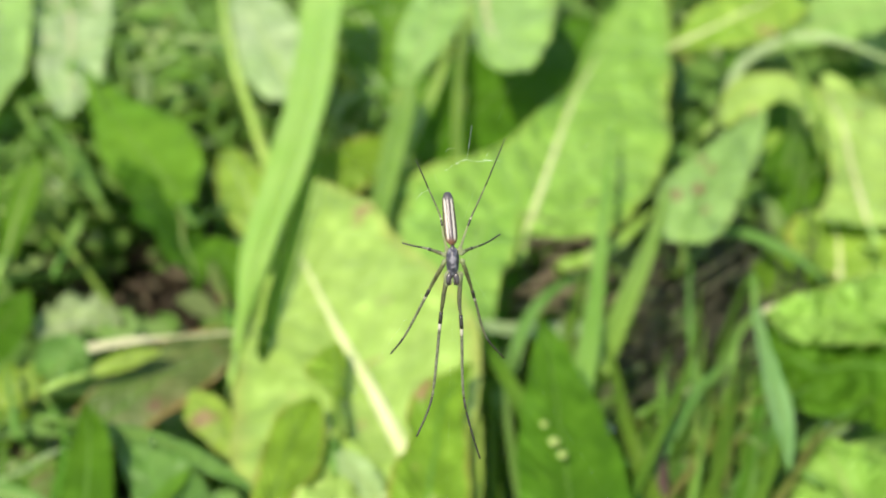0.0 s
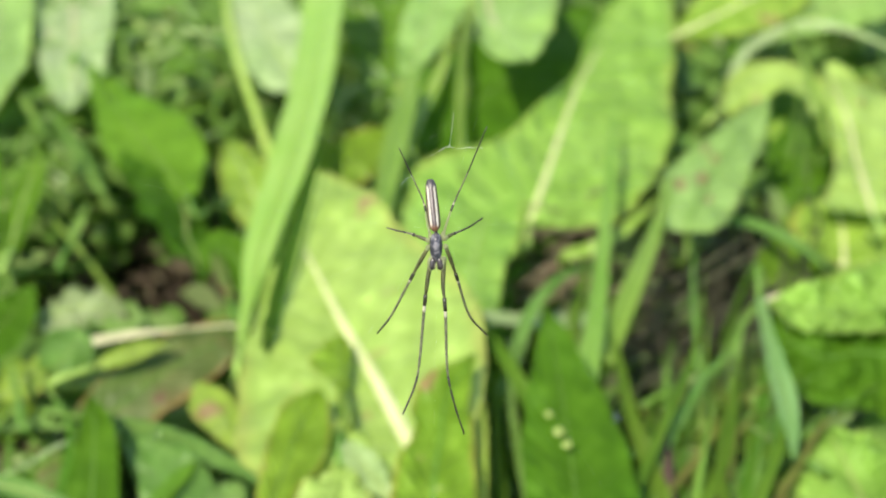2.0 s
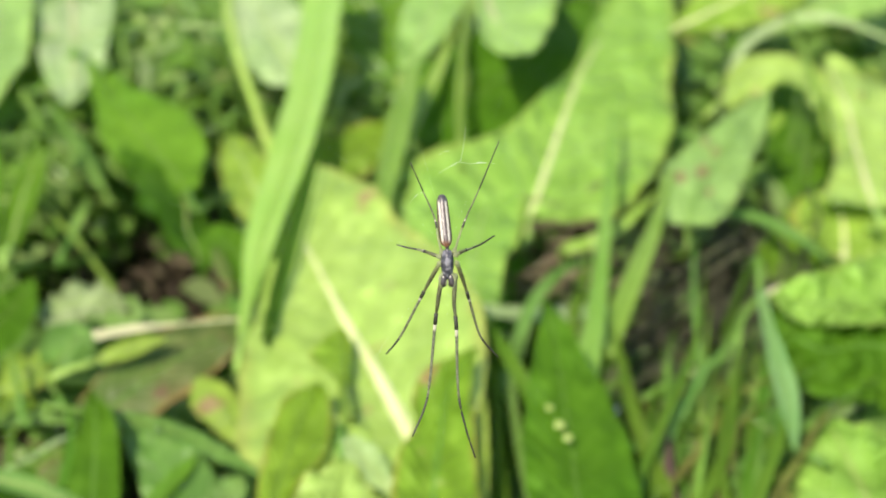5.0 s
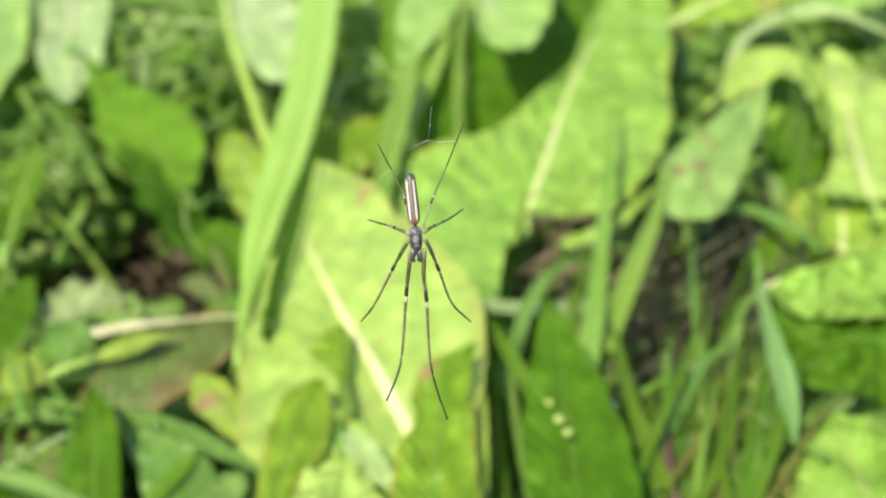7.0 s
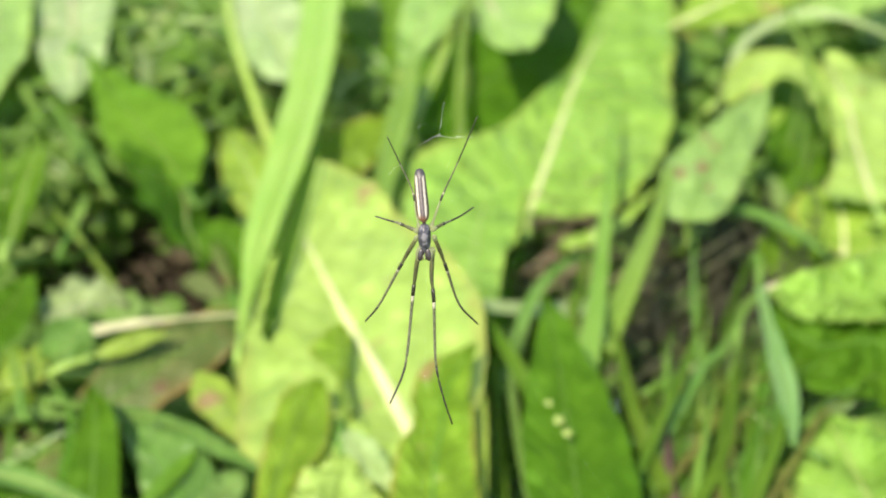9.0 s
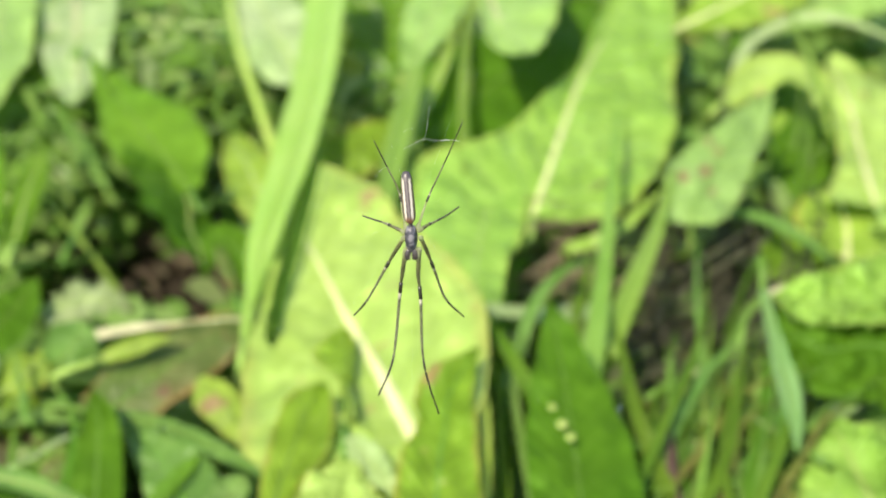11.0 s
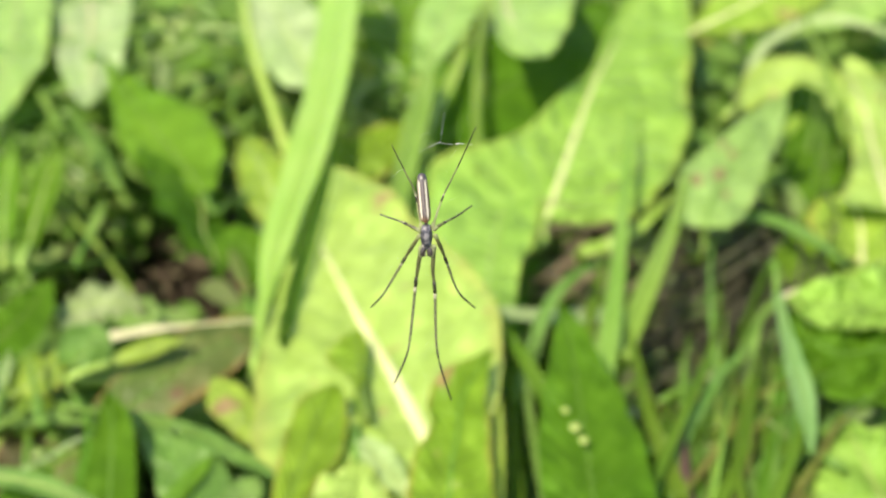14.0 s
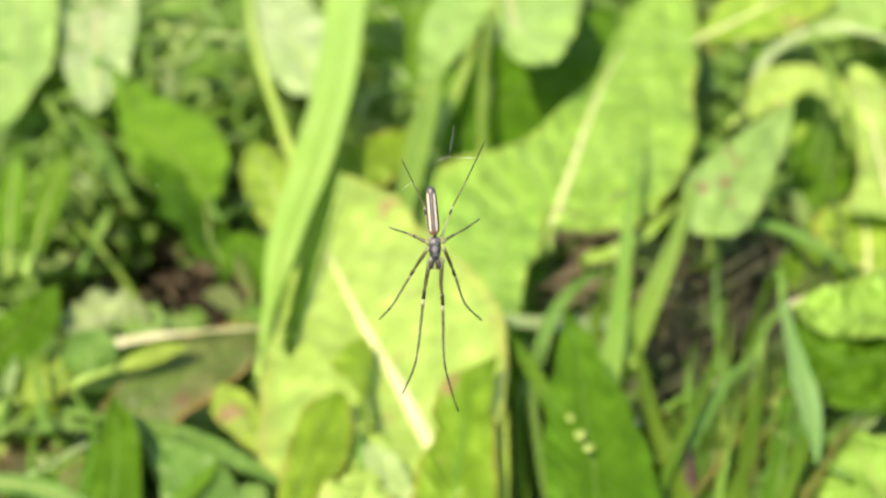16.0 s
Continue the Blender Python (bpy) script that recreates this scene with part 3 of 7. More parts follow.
# The shadow on this leaf is put into its deep green colour.
shaped_leaf("dock_leaf", ((0.1459, 0.4779, 0.046), (0.1527, 0.5043, 0.0471), (0.1615, 0.5364, 0.0482), (0.17, 0.5716, 0.0493), (0.1767, 0.6013, 0.0504)), (0.0009, 0.0124, 0.0154, 0.0162, 0.0054), (0.0009, 0.0114, 0.0144, 0.0143, 0.0054), (0, -0.48, 0.88), DEEP, "green leaf under others, darkened for shade", rib=0.0005, rib_material=RIB_DEEP, seed=8)
# One crinkled leaf made as two: light green where lit, deep green for shade.
shaped_leaf("dock_leaf", ((0.1532, 0.3593, 0.0918), (0.1357, 0.3527, 0.0932), (0.1224, 0.3507, 0.0945), (0.1115, 0.3518, 0.0958), (0.1045, 0.3529, 0.0972)), (0.0097, 0.0094, 0.0094, 0.0071, 0.0008), (0.0184, 0.0173, 0.0126, 0.0075, 0.0008), (-0.1, -0.41, 0.91), PLEATED, "upper half of a crinkled leaf, lightened as sunlit", rib=0.0004, rib_material=RIB_DEEP, crinkle=0.009, ruffle=0.002, steps=70, half=16, seed=11)
shaped_leaf("dock_leaf", ((0.1509, 0.3436, 0.082), (0.135, 0.3435, 0.0842), (0.1207, 0.3376, 0.0865), (0.1118, 0.3418, 0.0887), (0.1069, 0.3551, 0.091)), (0.0209, 0.0208, 0.0164, 0.0079, 0.0008), (0.0171, 0.0112, 0.0112, 0.0079, 0.0008), (0.1, -0.55, 0.83), DEEP, "lower half of a crinkled leaf, darkened for shade", rib=0.0005, rib_material=RIB_DEEP, crinkle=0.008, ruffle=0.002, steps=60, half=14, seed=12)
shaped_leaf("dock_leaf", ((0.1228, 0.2624, 0.0792), (0.1201, 0.2782, 0.0816), (0.1176, 0.2928, 0.084), (0.1139, 0.3034, 0.0864)), (0.0237, 0.0211, 0.0132, 0.001), (0.0174, 0.0195, 0.0169, 0.0035), (0, -0.52, 0.86), PLEATED, "bright broad leaf low in the patch", rib=0.0006, crinkle=0.004, pleat=0.0016, steps=70, half=16, teeth=0.04, seed=13)
shaped_leaf("dock_leaf", ((-0.0024, 0.2465, 0.1045), (-0.0019, 0.2627, 0.1066), (-0.0003, 0.2758, 0.1088), (0.0011, 0.288, 0.1109), (0.0092, 0.3059, 0.113)), (0.0116, 0.0108, 0.0077, 0.0091, 0.0002), (0.0123, 0.0111, 0.0089, 0.0069, 0.0003), (0.1, -0.68, 0.73), OLIVE, "olive green upright leaf lit by the sun", rib=0.0005, rib_material=RIB_DEEP, teeth=0.05, steps=50, seed=15)
shaped_leaf("dock_leaf", ((-0.0284, 0.3064, 0.0972), (-0.0293, 0.3118, 0.0979), (-0.0299, 0.3173, 0.0985), (-0.0308, 0.3235, 0.0992), (-0.0316, 0.3281, 0.0998), (-0.0323, 0.3301, 0.1005)), (0.0005, 0.0047, 0.011, 0.0076, 0.0035, 0.0004), (0.001, 0.0017, 0.0021, 0.0028, 0.0025, 0.0004), (0.2, -0.5, 0.84), OLIVE, "small curled olive leaf among bigger ones", rib=0.0005, rib_material=RIB_DEEP, seed=16)
shaped_leaf("dock_leaf", ((-0.0443, 0.2446, 0.0965), (-0.045, 0.2625, 0.0979), (-0.0424, 0.277, 0.0993), (-0.0401, 0.287, 0.1007), (-0.0379, 0.2951, 0.1021), (-0.0357, 0.3009, 0.1035)), (0.0056, 0.0049, 0.0067, 0.0075, 0.0066, 0.0013), (0.0074, 0.0052, 0.0099, 0.0088, 0.006, 0.002), (-0.1, -0.61, 0.79), OLIVE, "olive green leaf with a browned edge", rib=0.0005, rib_material=RIB_DEEP, fold=0.1, seed=17)
shaped_leaf("dock_leaf", ((-0.1005, 0.4501, 0.074), (-0.1119, 0.4686, 0.0762), (-0.1259, 0.4896, 0.0784), (-0.1408, 0.5121, 0.0806), (-0.1602, 0.549, 0.0828)), (0.0062, 0.015, 0.0155, 0.0086, 0.0003), (0.0049, 0.0182, 0.0178, 0.0106, 0.0003), (0.3, -0.75, 0.59), MID, "green leaf with sun coming through", rib=0.0005, rib_material=RIB_DEEP, fold=0.12, teeth=0.04, ruffle=0.001, seed=27, away=(0.01, 0.1))
# Deep green colour and a face turned aside carry the shade here.
shaped_leaf("dock_leaf", ((-0.1092, 0.4682, 0.069), (-0.1003, 0.4393, 0.0723), (-0.0924, 0.4134, 0.0757), (-0.0835, 0.3869, 0.079)), (0.0138, 0.0119, 0.0084, 0.0002), (0.0252, 0.0265, 0.0203, 0.0002), (0.46, -0.83, 0.33), DEEP, "hanging leaf, dark green for its shade", rib=0.001, rib_material=RIB_GREEN, teeth=0.05, seed=28)
shaped_leaf("dock_leaf", ((-0.2488, 0.7151, 0.0756), (-0.2273, 0.6445, 0.0765), (-0.2105, 0.5838, 0.0774), (-0.2034, 0.5363, 0.0783), (-0.1982, 0.4918, 0.0792)), (0.0189, 0.0185, 0.0167, 0.0163, 0.0009), (0.0274, 0.0253, 0.0235, 0.0173, 0.0014), (0, -0.42, 0.91), LIGHT, "bright sunlit leaf at the edge of the patch", rib=0.0009, seed=29)
shaped_leaf("dock_leaf", ((-0.2131, 0.7418, 0.072), (-0.1953, 0.6666, 0.0734), (-0.1797, 0.6023, 0.0747), (-0.1682, 0.555, 0.0761), (-0.1593, 0.5147, 0.0774)), (0.019, 0.0221, 0.0199, 0.0141, 0.0033), (0.019, 0.0192, 0.0177, 0.0146, 0.0048), (0, -0.37, 0.93), PALE, "whitish leaf fading with pinkish stains", rib=0.0018, rib_material=RIB, seed=30)
shaped_leaf("dock_leaf", ((-0.1701, 0.4175, 0.072), (-0.1743, 0.4326, 0.0747), (-0.1793, 0.457, 0.0773), (-0.1837, 0.4845, 0.08)), (0.0041, 0.0055, 0.0048, 0.0002), (0.0045, 0.0055, 0.0048, 0.0002), (0, -0.5, 0.87), MID, "narrow pale green leaf standing among herbs", rib=0.0006, seed=31)
shaped_leaf("dock_leaf", ((-0.1618, 0.4187, 0.07), (-0.1633, 0.4398, 0.0727), (-0.1645, 0.4648, 0.0753), (-0.1649, 0.4836, 0.078)), (0.0033, 0.0051, 0.004, 0.0002), (0.0029, 0.0051, 0.0045, 0.0002), (0.1, -0.5, 0.87), MID, "narrow green leaf standing among herbs", rib=0.0006, seed=131)
shaped_leaf("dock_leaf", ((-0.1401, 0.3742, 0.0745), (-0.1325, 0.3727, 0.0757), (-0.125, 0.3749, 0.0768), (-0.1161, 0.3725, 0.078), (-0.107, 0.3666, 0.0792)), (0.0022, 0.0059, 0.0077, 0.0054, 0.0012), (0.0026, 0.01, 0.0118, 0.0054, 0.002), (0, -0.37, 0.93), HERB_PALE, "pale cream-green leaf lying low", rib=0.0005, ruffle=0.006, crinkle=0.006, teeth=0.15, seed=32)
shaped_leaf("clover_leaf", ((-0.1278, 0.339, 0.0756), (-0.1235, 0.3413, 0.0792), (-0.1198, 0.3456, 0.0828), (-0.1167, 0.3491, 0.0864)), (0.004, 0.008, 0.0087, 0.0029), (0.0029, 0.0065, 0.0073, 0.0025), (0.41, -0.61, 0.68), BLUISH, "rounded bluish green leaf of a low herb", rib=0.0005, rib_material=RIB_DEEP, seed=33)
shaped_leaf("clover_leaf", ((-0.1556, 0.3612, 0.06), (-0.153, 0.367, 0.0616), (-0.1504, 0.3745, 0.0632), (-0.1485, 0.3805, 0.0648)), (0.0031, 0.0073, 0.0074, 0.002), (0.0027, 0.0069, 0.0074, 0.0023), (0.41, -0.53, 0.74), BLUISH, "rounded bluish green leaf of a low herb", rib=0.0005, rib_material=RIB_DEEP, seed=34)
shaped_leaf("dock_leaf", ((-0.0927, 0.2536, 0.0882), (-0.0962, 0.2698, 0.0909), (-0.0982, 0.2838, 0.0936), (-0.0998, 0.2934, 0.0963), (-0.1033, 0.3028, 0.099)), (0.0065, 0.007, 0.006, 0.0038, 0.0002), (0.0068, 0.0073, 0.0066, 0.0048, 0.0002), (0.1, -0.68, 0.73), DEEP, "upright bright green pointed leaf", rib=0.0005, rib_material=RIB_DEEP, fold=0.14, pleat=0.0006, crinkle=0.0014, seed=37)
shaped_leaf("dock_leaf", ((-0.0327, 0.5797, 0.06), (-0.0344, 0.6183, 0.062), (-0.0352, 0.6613, 0.064), (-0.0354, 0.7094, 0.066)), (0.0081, 0.0158, 0.0177, 0.0094), (0.0081, 0.0158, 0.0207, 0.0094), (0, -0.42, 0.91), MID, "green leaf under the grass", rib=0.0005, rib_material=RIB_DEEP, seed=48)
shaped_leaf("dry_leaf", ((-0.0633, 0.353, 0.0864), (-0.0771, 0.3494, 0.0881), (-0.0891, 0.3453, 0.0897), (-0.1004, 0.341, 0.0913), (-0.1098, 0.335, 0.093)), (0.0003, 0.0004, 0.0007, 0.0016, 0.0015), (0.0003, 0.0004, 0.0007, 0.0016, 0.002), (0, -0.3, 0.95), STRAW, "cream dry leaf blade lying across leaves", rib=0.0003, rib_material=STRAW, seed=49, stalked=False)
shaped_leaf("dock_leaf", ((-0.0183, 0.5518, 0.0745), (-0.0113, 0.5889, 0.0749), (-0.0036, 0.6298, 0.0752), (0.0019, 0.6791, 0.0756)), (0.0036, 0.0114, 0.0142, 0.009), (0.0036, 0.0108, 0.0142, 0.009), (0, -0.42, 0.91), LIGHT, "light green leaf behind the grass", rib=0.0008, seed=20)
shaped_leaf("dock_leaf", ((-0.0286, 0.2892, 0.0972), (-0.0289, 0.2984, 0.0976), (-0.0295, 0.3053, 0.0981), (-0.0301, 0.312, 0.0985)), (0.0008, 0.001, 0.0015, 0.0007), (0.0008, 0.001, 0.0015, 0.0007), (0.2, -0.6, 0.77), OLIVE, "folded brownish olive leaf base", rib=0.0005, rib_material=RIB_DEEP, seed=50)
shaped_leaf("dock_leaf", ((-0.1408, 0.3303, 0.074), (-0.1371, 0.3326, 0.0757), (-0.1332, 0.3368, 0.0773), (-0.13, 0.3429, 0.079)), (0.0021, 0.0062, 0.0061, 0.0016), (0.0021, 0.0066, 0.0069, 0.0016), (0, -0.42, 0.91), YELLOWISH, "yellow-green rounded leaf in low herbs", rib=0.0005, ruffle=0.003, seed=51)
shaped_leaf("dock_leaf", ((-0.109, 0.33, 0.087), (-0.1031, 0.3327, 0.0883), (-0.0954, 0.3354, 0.0897), (-0.0873, 0.3376, 0.091)), (0.0012, 0.0028, 0.0031, 0.0002), (0.0012, 0.0033, 0.0033, 0.0004), (0, -0.42, 0.91), YELLOWISH, "sunlit yellow-green leaf under a dry blade", rib=0.0005, seed=52)
shaped_leaf("dock_leaf", ((0.105, 0.5822, 0.0792), (0.1246, 0.5958, 0.0828), (0.1454, 0.6105, 0.0864), (0.1712, 0.633, 0.09)), (0.0006, 0.0113, 0.0147, 0.0144), (0.0006, 0.0102, 0.0176, 0.0173), (0, -0.56, 0.83), YELLOWISH, "yellow-green leaf with a light midrib", rib=0.0012, rib_material=RIB, seed=5)
shaped_leaf("dock_leaf", ((0.153, 0.5913, 0.074), (0.1811, 0.6176, 0.076), (0.2067, 0.6335, 0.078), (0.2361, 0.6501, 0.08)), (0.0008, 0.0116, 0.0151, 0.0123), (0.0008, 0.0116, 0.0151, 0.0154), (0, -0.48, 0.88), LIGHT, "bright light green leaf under an arching blade", rib=0.0008, seed=53)
shaped_leaf("dock_leaf", ((-0.1392, 0.2766, 0.09), (-0.1238, 0.2737, 0.0913), (-0.1095, 0.2678, 0.0927), (-0.0898, 0.2562, 0.094)), (0.0022, 0.0031, 0.0027, 0.0015), (0.0022, 0.0028, 0.0027, 0.0015), (0, -0.42, 0.91), BLUISH, "bluish green blade lying low", rib=0.0004, seed=54)
shaped_leaf("dock_leaf", ((0.0077, 0.3422, 0.086), (0.0087, 0.3655, 0.0842), (0.0102, 0.3909, 0.0825), (0.013, 0.4149, 0.0807), (0.0181, 0.4449, 0.079)), (0.0054, 0.0114, 0.0208, 0.0294, 0.0283), (0.0054, 0.0095, 0.0111, 0.0149, 0.0131), (0, -0.56, 0.83), PLEATED, "light green leaf between two big leaves", rib=0.0004, rib_material=RIB_GREEN, teeth=0.04, seed=19)
tagged(shaped_leaf("grass_blade", ((-0.0643, 0.3412, 0.087), (-0.0646, 0.3652, 0.0895), (-0.0625, 0.3988, 0.092), (-0.0579, 0.4391, 0.0945), (-0.0545, 0.488, 0.097), (-0.0546, 0.5515, 0.0995), (-0.0568, 0.6152, 0.102)), (0.0015, 0.003, 0.0072, 0.0089, 0.0095, 0.0097, 0.01), (0.0015, 0.0028, 0.0059, 0.0072, 0.009, 0.0097, 0.01), (-0.25, -0.66, 0.71), GRASS_LIGHT, "wide sunlit ribbon of grass", rib=0.0005, rib_material=GRASS_LIGHT, fold=0.2, teeth=0.01, seed=61, group="grass blades"), category="grass")
shaped_leaf("dock_leaf", ((-0.0239, 0.3871, 0.08), (-0.022, 0.4175, 0.0787), (-0.0176, 0.449, 0.0773), (-0.0109, 0.4771, 0.076)), (0.004, 0.0088, 0.0089, 0.0014), (0.004, 0.0092, 0.0115, 0.0028), (0, -0.56, 0.83), PLEATED, "light green leaf under a bigger one", rib=0.0004, seed=62)
broad_leaf("dock_leaf", (0.1534, 0.4285, 0.0576), (0.1572, 0.4465, 0.0612), (0.1571, 0.4679, 0.0648), 0.0211, 0.0223, (0, -0.37, 0.93), YELLOWISH, "mottled yellowing leaf with a bright rib", rib=0.0012, rib_material=RIB, shape=(0.4, 0.4), seed=9)
broad_leaf("dock_leaf", (0.1223, 0.4199, 0.0504), (0.1363, 0.44, 0.0576), (0.1502, 0.465, 0.0612), 0.0111, 0.0122, (0, -0.56, 0.83), MID, "mid-green small leaf by the hollow", shape=(0.5, 0.6), rib=0.0005, rib_material=RIB_DEEP, seed=10)
broad_leaf("dock_leaf", (0.0352, 0.2405, 0.1008), (0.0342, 0.2792, 0.108), (0.0302, 0.3277, 0.1152), 0.0147, 0.0178, (0.25, -0.7, 0.67), DEEP, "deep green pointed leaf with insect eggs", shape=(0.4, 1), wave=0.0012, rib=0.0002, rib_material=RIB_DEEP, seed=14)
broad_leaf("dock_leaf", (-0.033, 0.2447, 0.09), (-0.0239, 0.27, 0.0936), (-0.0154, 0.2964, 0.0936), 0.0201, 0.0147, (-0.1, -0.47, 0.88), FRESH, "crumpled light green leaf under the big leaf", shape=(0.5, 0.5), wave=0.004, crinkle=0.002, seed=18)
broad_leaf("dock_leaf", (-0.0601, 0.5388, 0.072), (-0.0826, 0.5884, 0.0756), (-0.1034, 0.6613, 0.0756), 0.0187, 0.0201, (0, -0.31, 0.95), PALE, "pale sunlit leaf behind a stem", seed=21)
broad_leaf("dock_leaf", (-0.0528, 0.4628, 0.072), (-0.0374, 0.4731, 0.0774), (-0.0162, 0.4949, 0.081), 0.0137, 0.0118, (0, -0.42, 0.91), OLIVE, "olive leaf with orange scorched tips", rib=0.0005, rib_material=RIB_DEEP, seed=22)
broad_leaf("dock_leaf", (-0.0665, 0.4372, 0.0648), (-0.0776, 0.4628, 0.072), (-0.0913, 0.4988, 0.072), 0.0113, 0.0102, (0, -0.42, 0.91), YELLOWISH, "yellow-green leaf with scorched edge", seed=23)
broad_leaf("dock_leaf", (-0.0523, 0.6025, 0.0252), (-0.0358, 0.6197, 0.0288), (-0.0129, 0.6314, 0.0324), 0.0173, 0.0159, (0, -0.31, 0.95), DEEP, "dark green leaf deep in the patch", rib=0.0005, rib_material=RIB_DEEP, seed=24)
# Added dark leaf: stands in for the shadow cast on the big pleated leaf.
broad_leaf("dock_leaf", (-0.0106, 0.5017, 0.0648), (0.0246, 0.553, 0.0702), (0.0755, 0.6345, 0.072), 0.0308, 0.0282, (0, -0.31, 0.95), DEEP, "dark leaf in place of a cast shadow", rib=0.0005, rib_material=RIB_DEEP, seed=25)
broad_leaf("dock_leaf", (0.1338, 0.6136, 0.0288), (0.1357, 0.6474, 0.0324), (0.1369, 0.6773, 0.036), 0.0149, 0.0134, (0, -0.42, 0.91), BLUISH, "dark bluish leaf in the shade", rib=0.0005, rib_material=RIB_DEEP, seed=26)
broad_leaf("dock_leaf", (-0.1122, 0.3114, 0.072), (-0.0923, 0.3324, 0.0792), (-0.0644, 0.3571, 0.0828), 0.0122, 0.0119, (0, -0.42, 0.91), RUSTY, "reddened dull green leaf lying low", shape=(0.5, 0.5), rib=0.0005, rib_material=RIB_DEEP, seed=35)
shaped_leaf("dock_leaf", ((-0.0534, 0.2927, 0.0815), (-0.0609, 0.3034, 0.0827), (-0.0673, 0.3138, 0.0839), (-0.0725, 0.3192, 0.0852), (-0.0761, 0.323, 0.0864)), (0.0005, 0.005, 0.0078, 0.0069, 0.001), (0.0005, 0.0033, 0.0048, 0.0041, 0.0014), (0, -0.48, 0.88), YELLOWISH, "yellow-green sunlit leaf with smooth rim", rib=0.0005, rib_material=RIB_DEEP, seed=36)
shaped_leaf("dock_leaf", ((-0.1066, 0.3067, 0.0865), (-0.0955, 0.3033, 0.0875), (-0.0836, 0.2986, 0.0885), (-0.0734, 0.2928, 0.0895), (-0.0642, 0.286, 0.0905), (-0.0555, 0.2791, 0.0915), (-0.0496, 0.2733, 0.0925)), (0.0014, 0.0022, 0.0024, 0.0025, 0.0021, 0.0013, 0.0002), (0.0014, 0.0026, 0.0029, 0.003, 0.0026, 0.0017, 0.0002), (0, -0.42, 0.91), BLUISH, "bluish green arching blade with water drops", rib=0.0005, rib_material=RIB_DEEP, fold=0.2, seed=38)
broad_leaf("dock_leaf", (-0.0836, 0.2681, 0.0846), (-0.0767, 0.2762, 0.0875), (-0.0708, 0.2857, 0.0893), 0.0022, 0.0026, (0, -0.42, 0.91), MID, "small fresh green leaf in low herbs", shape=(0.4, 0.5), rib=0.0005, rib_material=RIB_DEEP, seed=39)
broad_leaf("dock_leaf", (-0.0654, 0.2617, 0.0846), (-0.0608, 0.2696, 0.0875), (-0.0551, 0.2754, 0.0893), 0.0056, 0.0047, (0, -0.42, 0.91), BLUISH, "small mottled leaf in low herbs", shape=(0.4, 0.5), rib=0.0005, rib_material=RIB_DEEP, seed=40)
broad_leaf("dock_leaf", (-0.1192, 0.2859, 0.0756), (-0.1134, 0.2862, 0.081), (-0.1064, 0.289, 0.0828), 0.0043, 0.0036, (0, -0.42, 0.91), RUSTY, "small reddish leaf in low herbs", shape=(0.4, 0.5), rib=0.0005, rib_material=RIB_DEEP, seed=41)
shaped_leaf("dock_leaf", ((-0.0679, 0.2588, 0.083), (-0.0748, 0.2761, 0.0839), (-0.0814, 0.2864, 0.0847), (-0.0889, 0.2956, 0.0856), (-0.0957, 0.3034, 0.0865)), (0.009, 0.0096, 0.0073, 0.0045, 0.001), (0.009, 0.0112, 0.0092, 0.0065, 0.001), (0, -0.42, 0.91), BLUISH, "dull green leaf low in the patch", rib=0.0005, rib_material=RIB_DEEP, crinkle=0.0022, seed=42)
shaped_leaf("dock_leaf", ((-0.1437, 0.2941, 0.06), (-0.1364, 0.3061, 0.0615), (-0.1299, 0.316, 0.063), (-0.1225, 0.3237, 0.0645), (-0.1153, 0.3289, 0.066)), (0.0057, 0.0106, 0.0123, 0.0081, 0.0008), (0.0057, 0.0116, 0.0115, 0.0085, 0.0008), (0, -0.42, 0.91), BROWNED, "reddish brown tinged leaf lying low", rib=0.0005, rib_material=RIB_DEEP, ruffle=0.002, seed=43)
broad_leaf("dock_leaf", (-0.1347, 0.3153, 0.0684), (-0.1386, 0.3326, 0.072), (-0.1405, 0.3496, 0.0756), 0.0080, 0.0073, (0, -0.42, 0.91), OLIVE, "small olive green leaf lying low", rib=0.0005, rib_material=RIB_DEEP, seed=44)
broad_leaf("dock_leaf", (-0.1314, 0.2737, 0.072), (-0.1214, 0.2813, 0.0756), (-0.1101, 0.2845, 0.0792), 0.0090, 0.0073, (0, -0.42, 0.91), DEEP, "dark green leaf low in the patch", rib=0.0005, rib_material=RIB_DEEP, seed=45)
broad_leaf("dock_leaf", (-0.06, 0.3824, 0.0756), (-0.0737, 0.3996, 0.0792), (-0.0879, 0.414, 0.0792), 0.0093, 0.0081, (0, -0.42, 0.91), DEEP, "small rounded green leaf in shade", shape=(0.4, 0.35), rib=0.0005, rib_material=RIB_DEEP, seed=46)
broad_leaf("dock_leaf", (-0.073, 0.3767, 0.0774), (-0.0785, 0.3911, 0.0803), (-0.0832, 0.4034, 0.0803), 0.0026, 0.0022, (0, -0.42, 0.91), RUSTY, "small brownish leaf lying low", rib=0.0005, rib_material=RIB_DEEP, seed=47)

# ---- grass blades and stems ----
grass_blade(((-0.0557, 0.3464, 0.0945), (-0.0540, 0.3695, 0.0970), (-0.0511, 0.3966, 0.0995), (-0.0483, 0.4260, 0.1025), (-0.0471, 0.4592, 0.1040)), 0.0088, (0.86, -0.36, 0.37), GRASS, "long dark green grass blade beside a wide ribbon", taper=(0.6, 0.0), seed=2)
stem(((0.0066, 0.4608, 0.0820), (0.0063, 0.5032, 0.0840), (0.0078, 0.5482, 0.0850), (0.0100, 0.5998, 0.0860)), 0.0022, GRASS_MID, "light green upright stem before a shaded leaf", end=0.85)
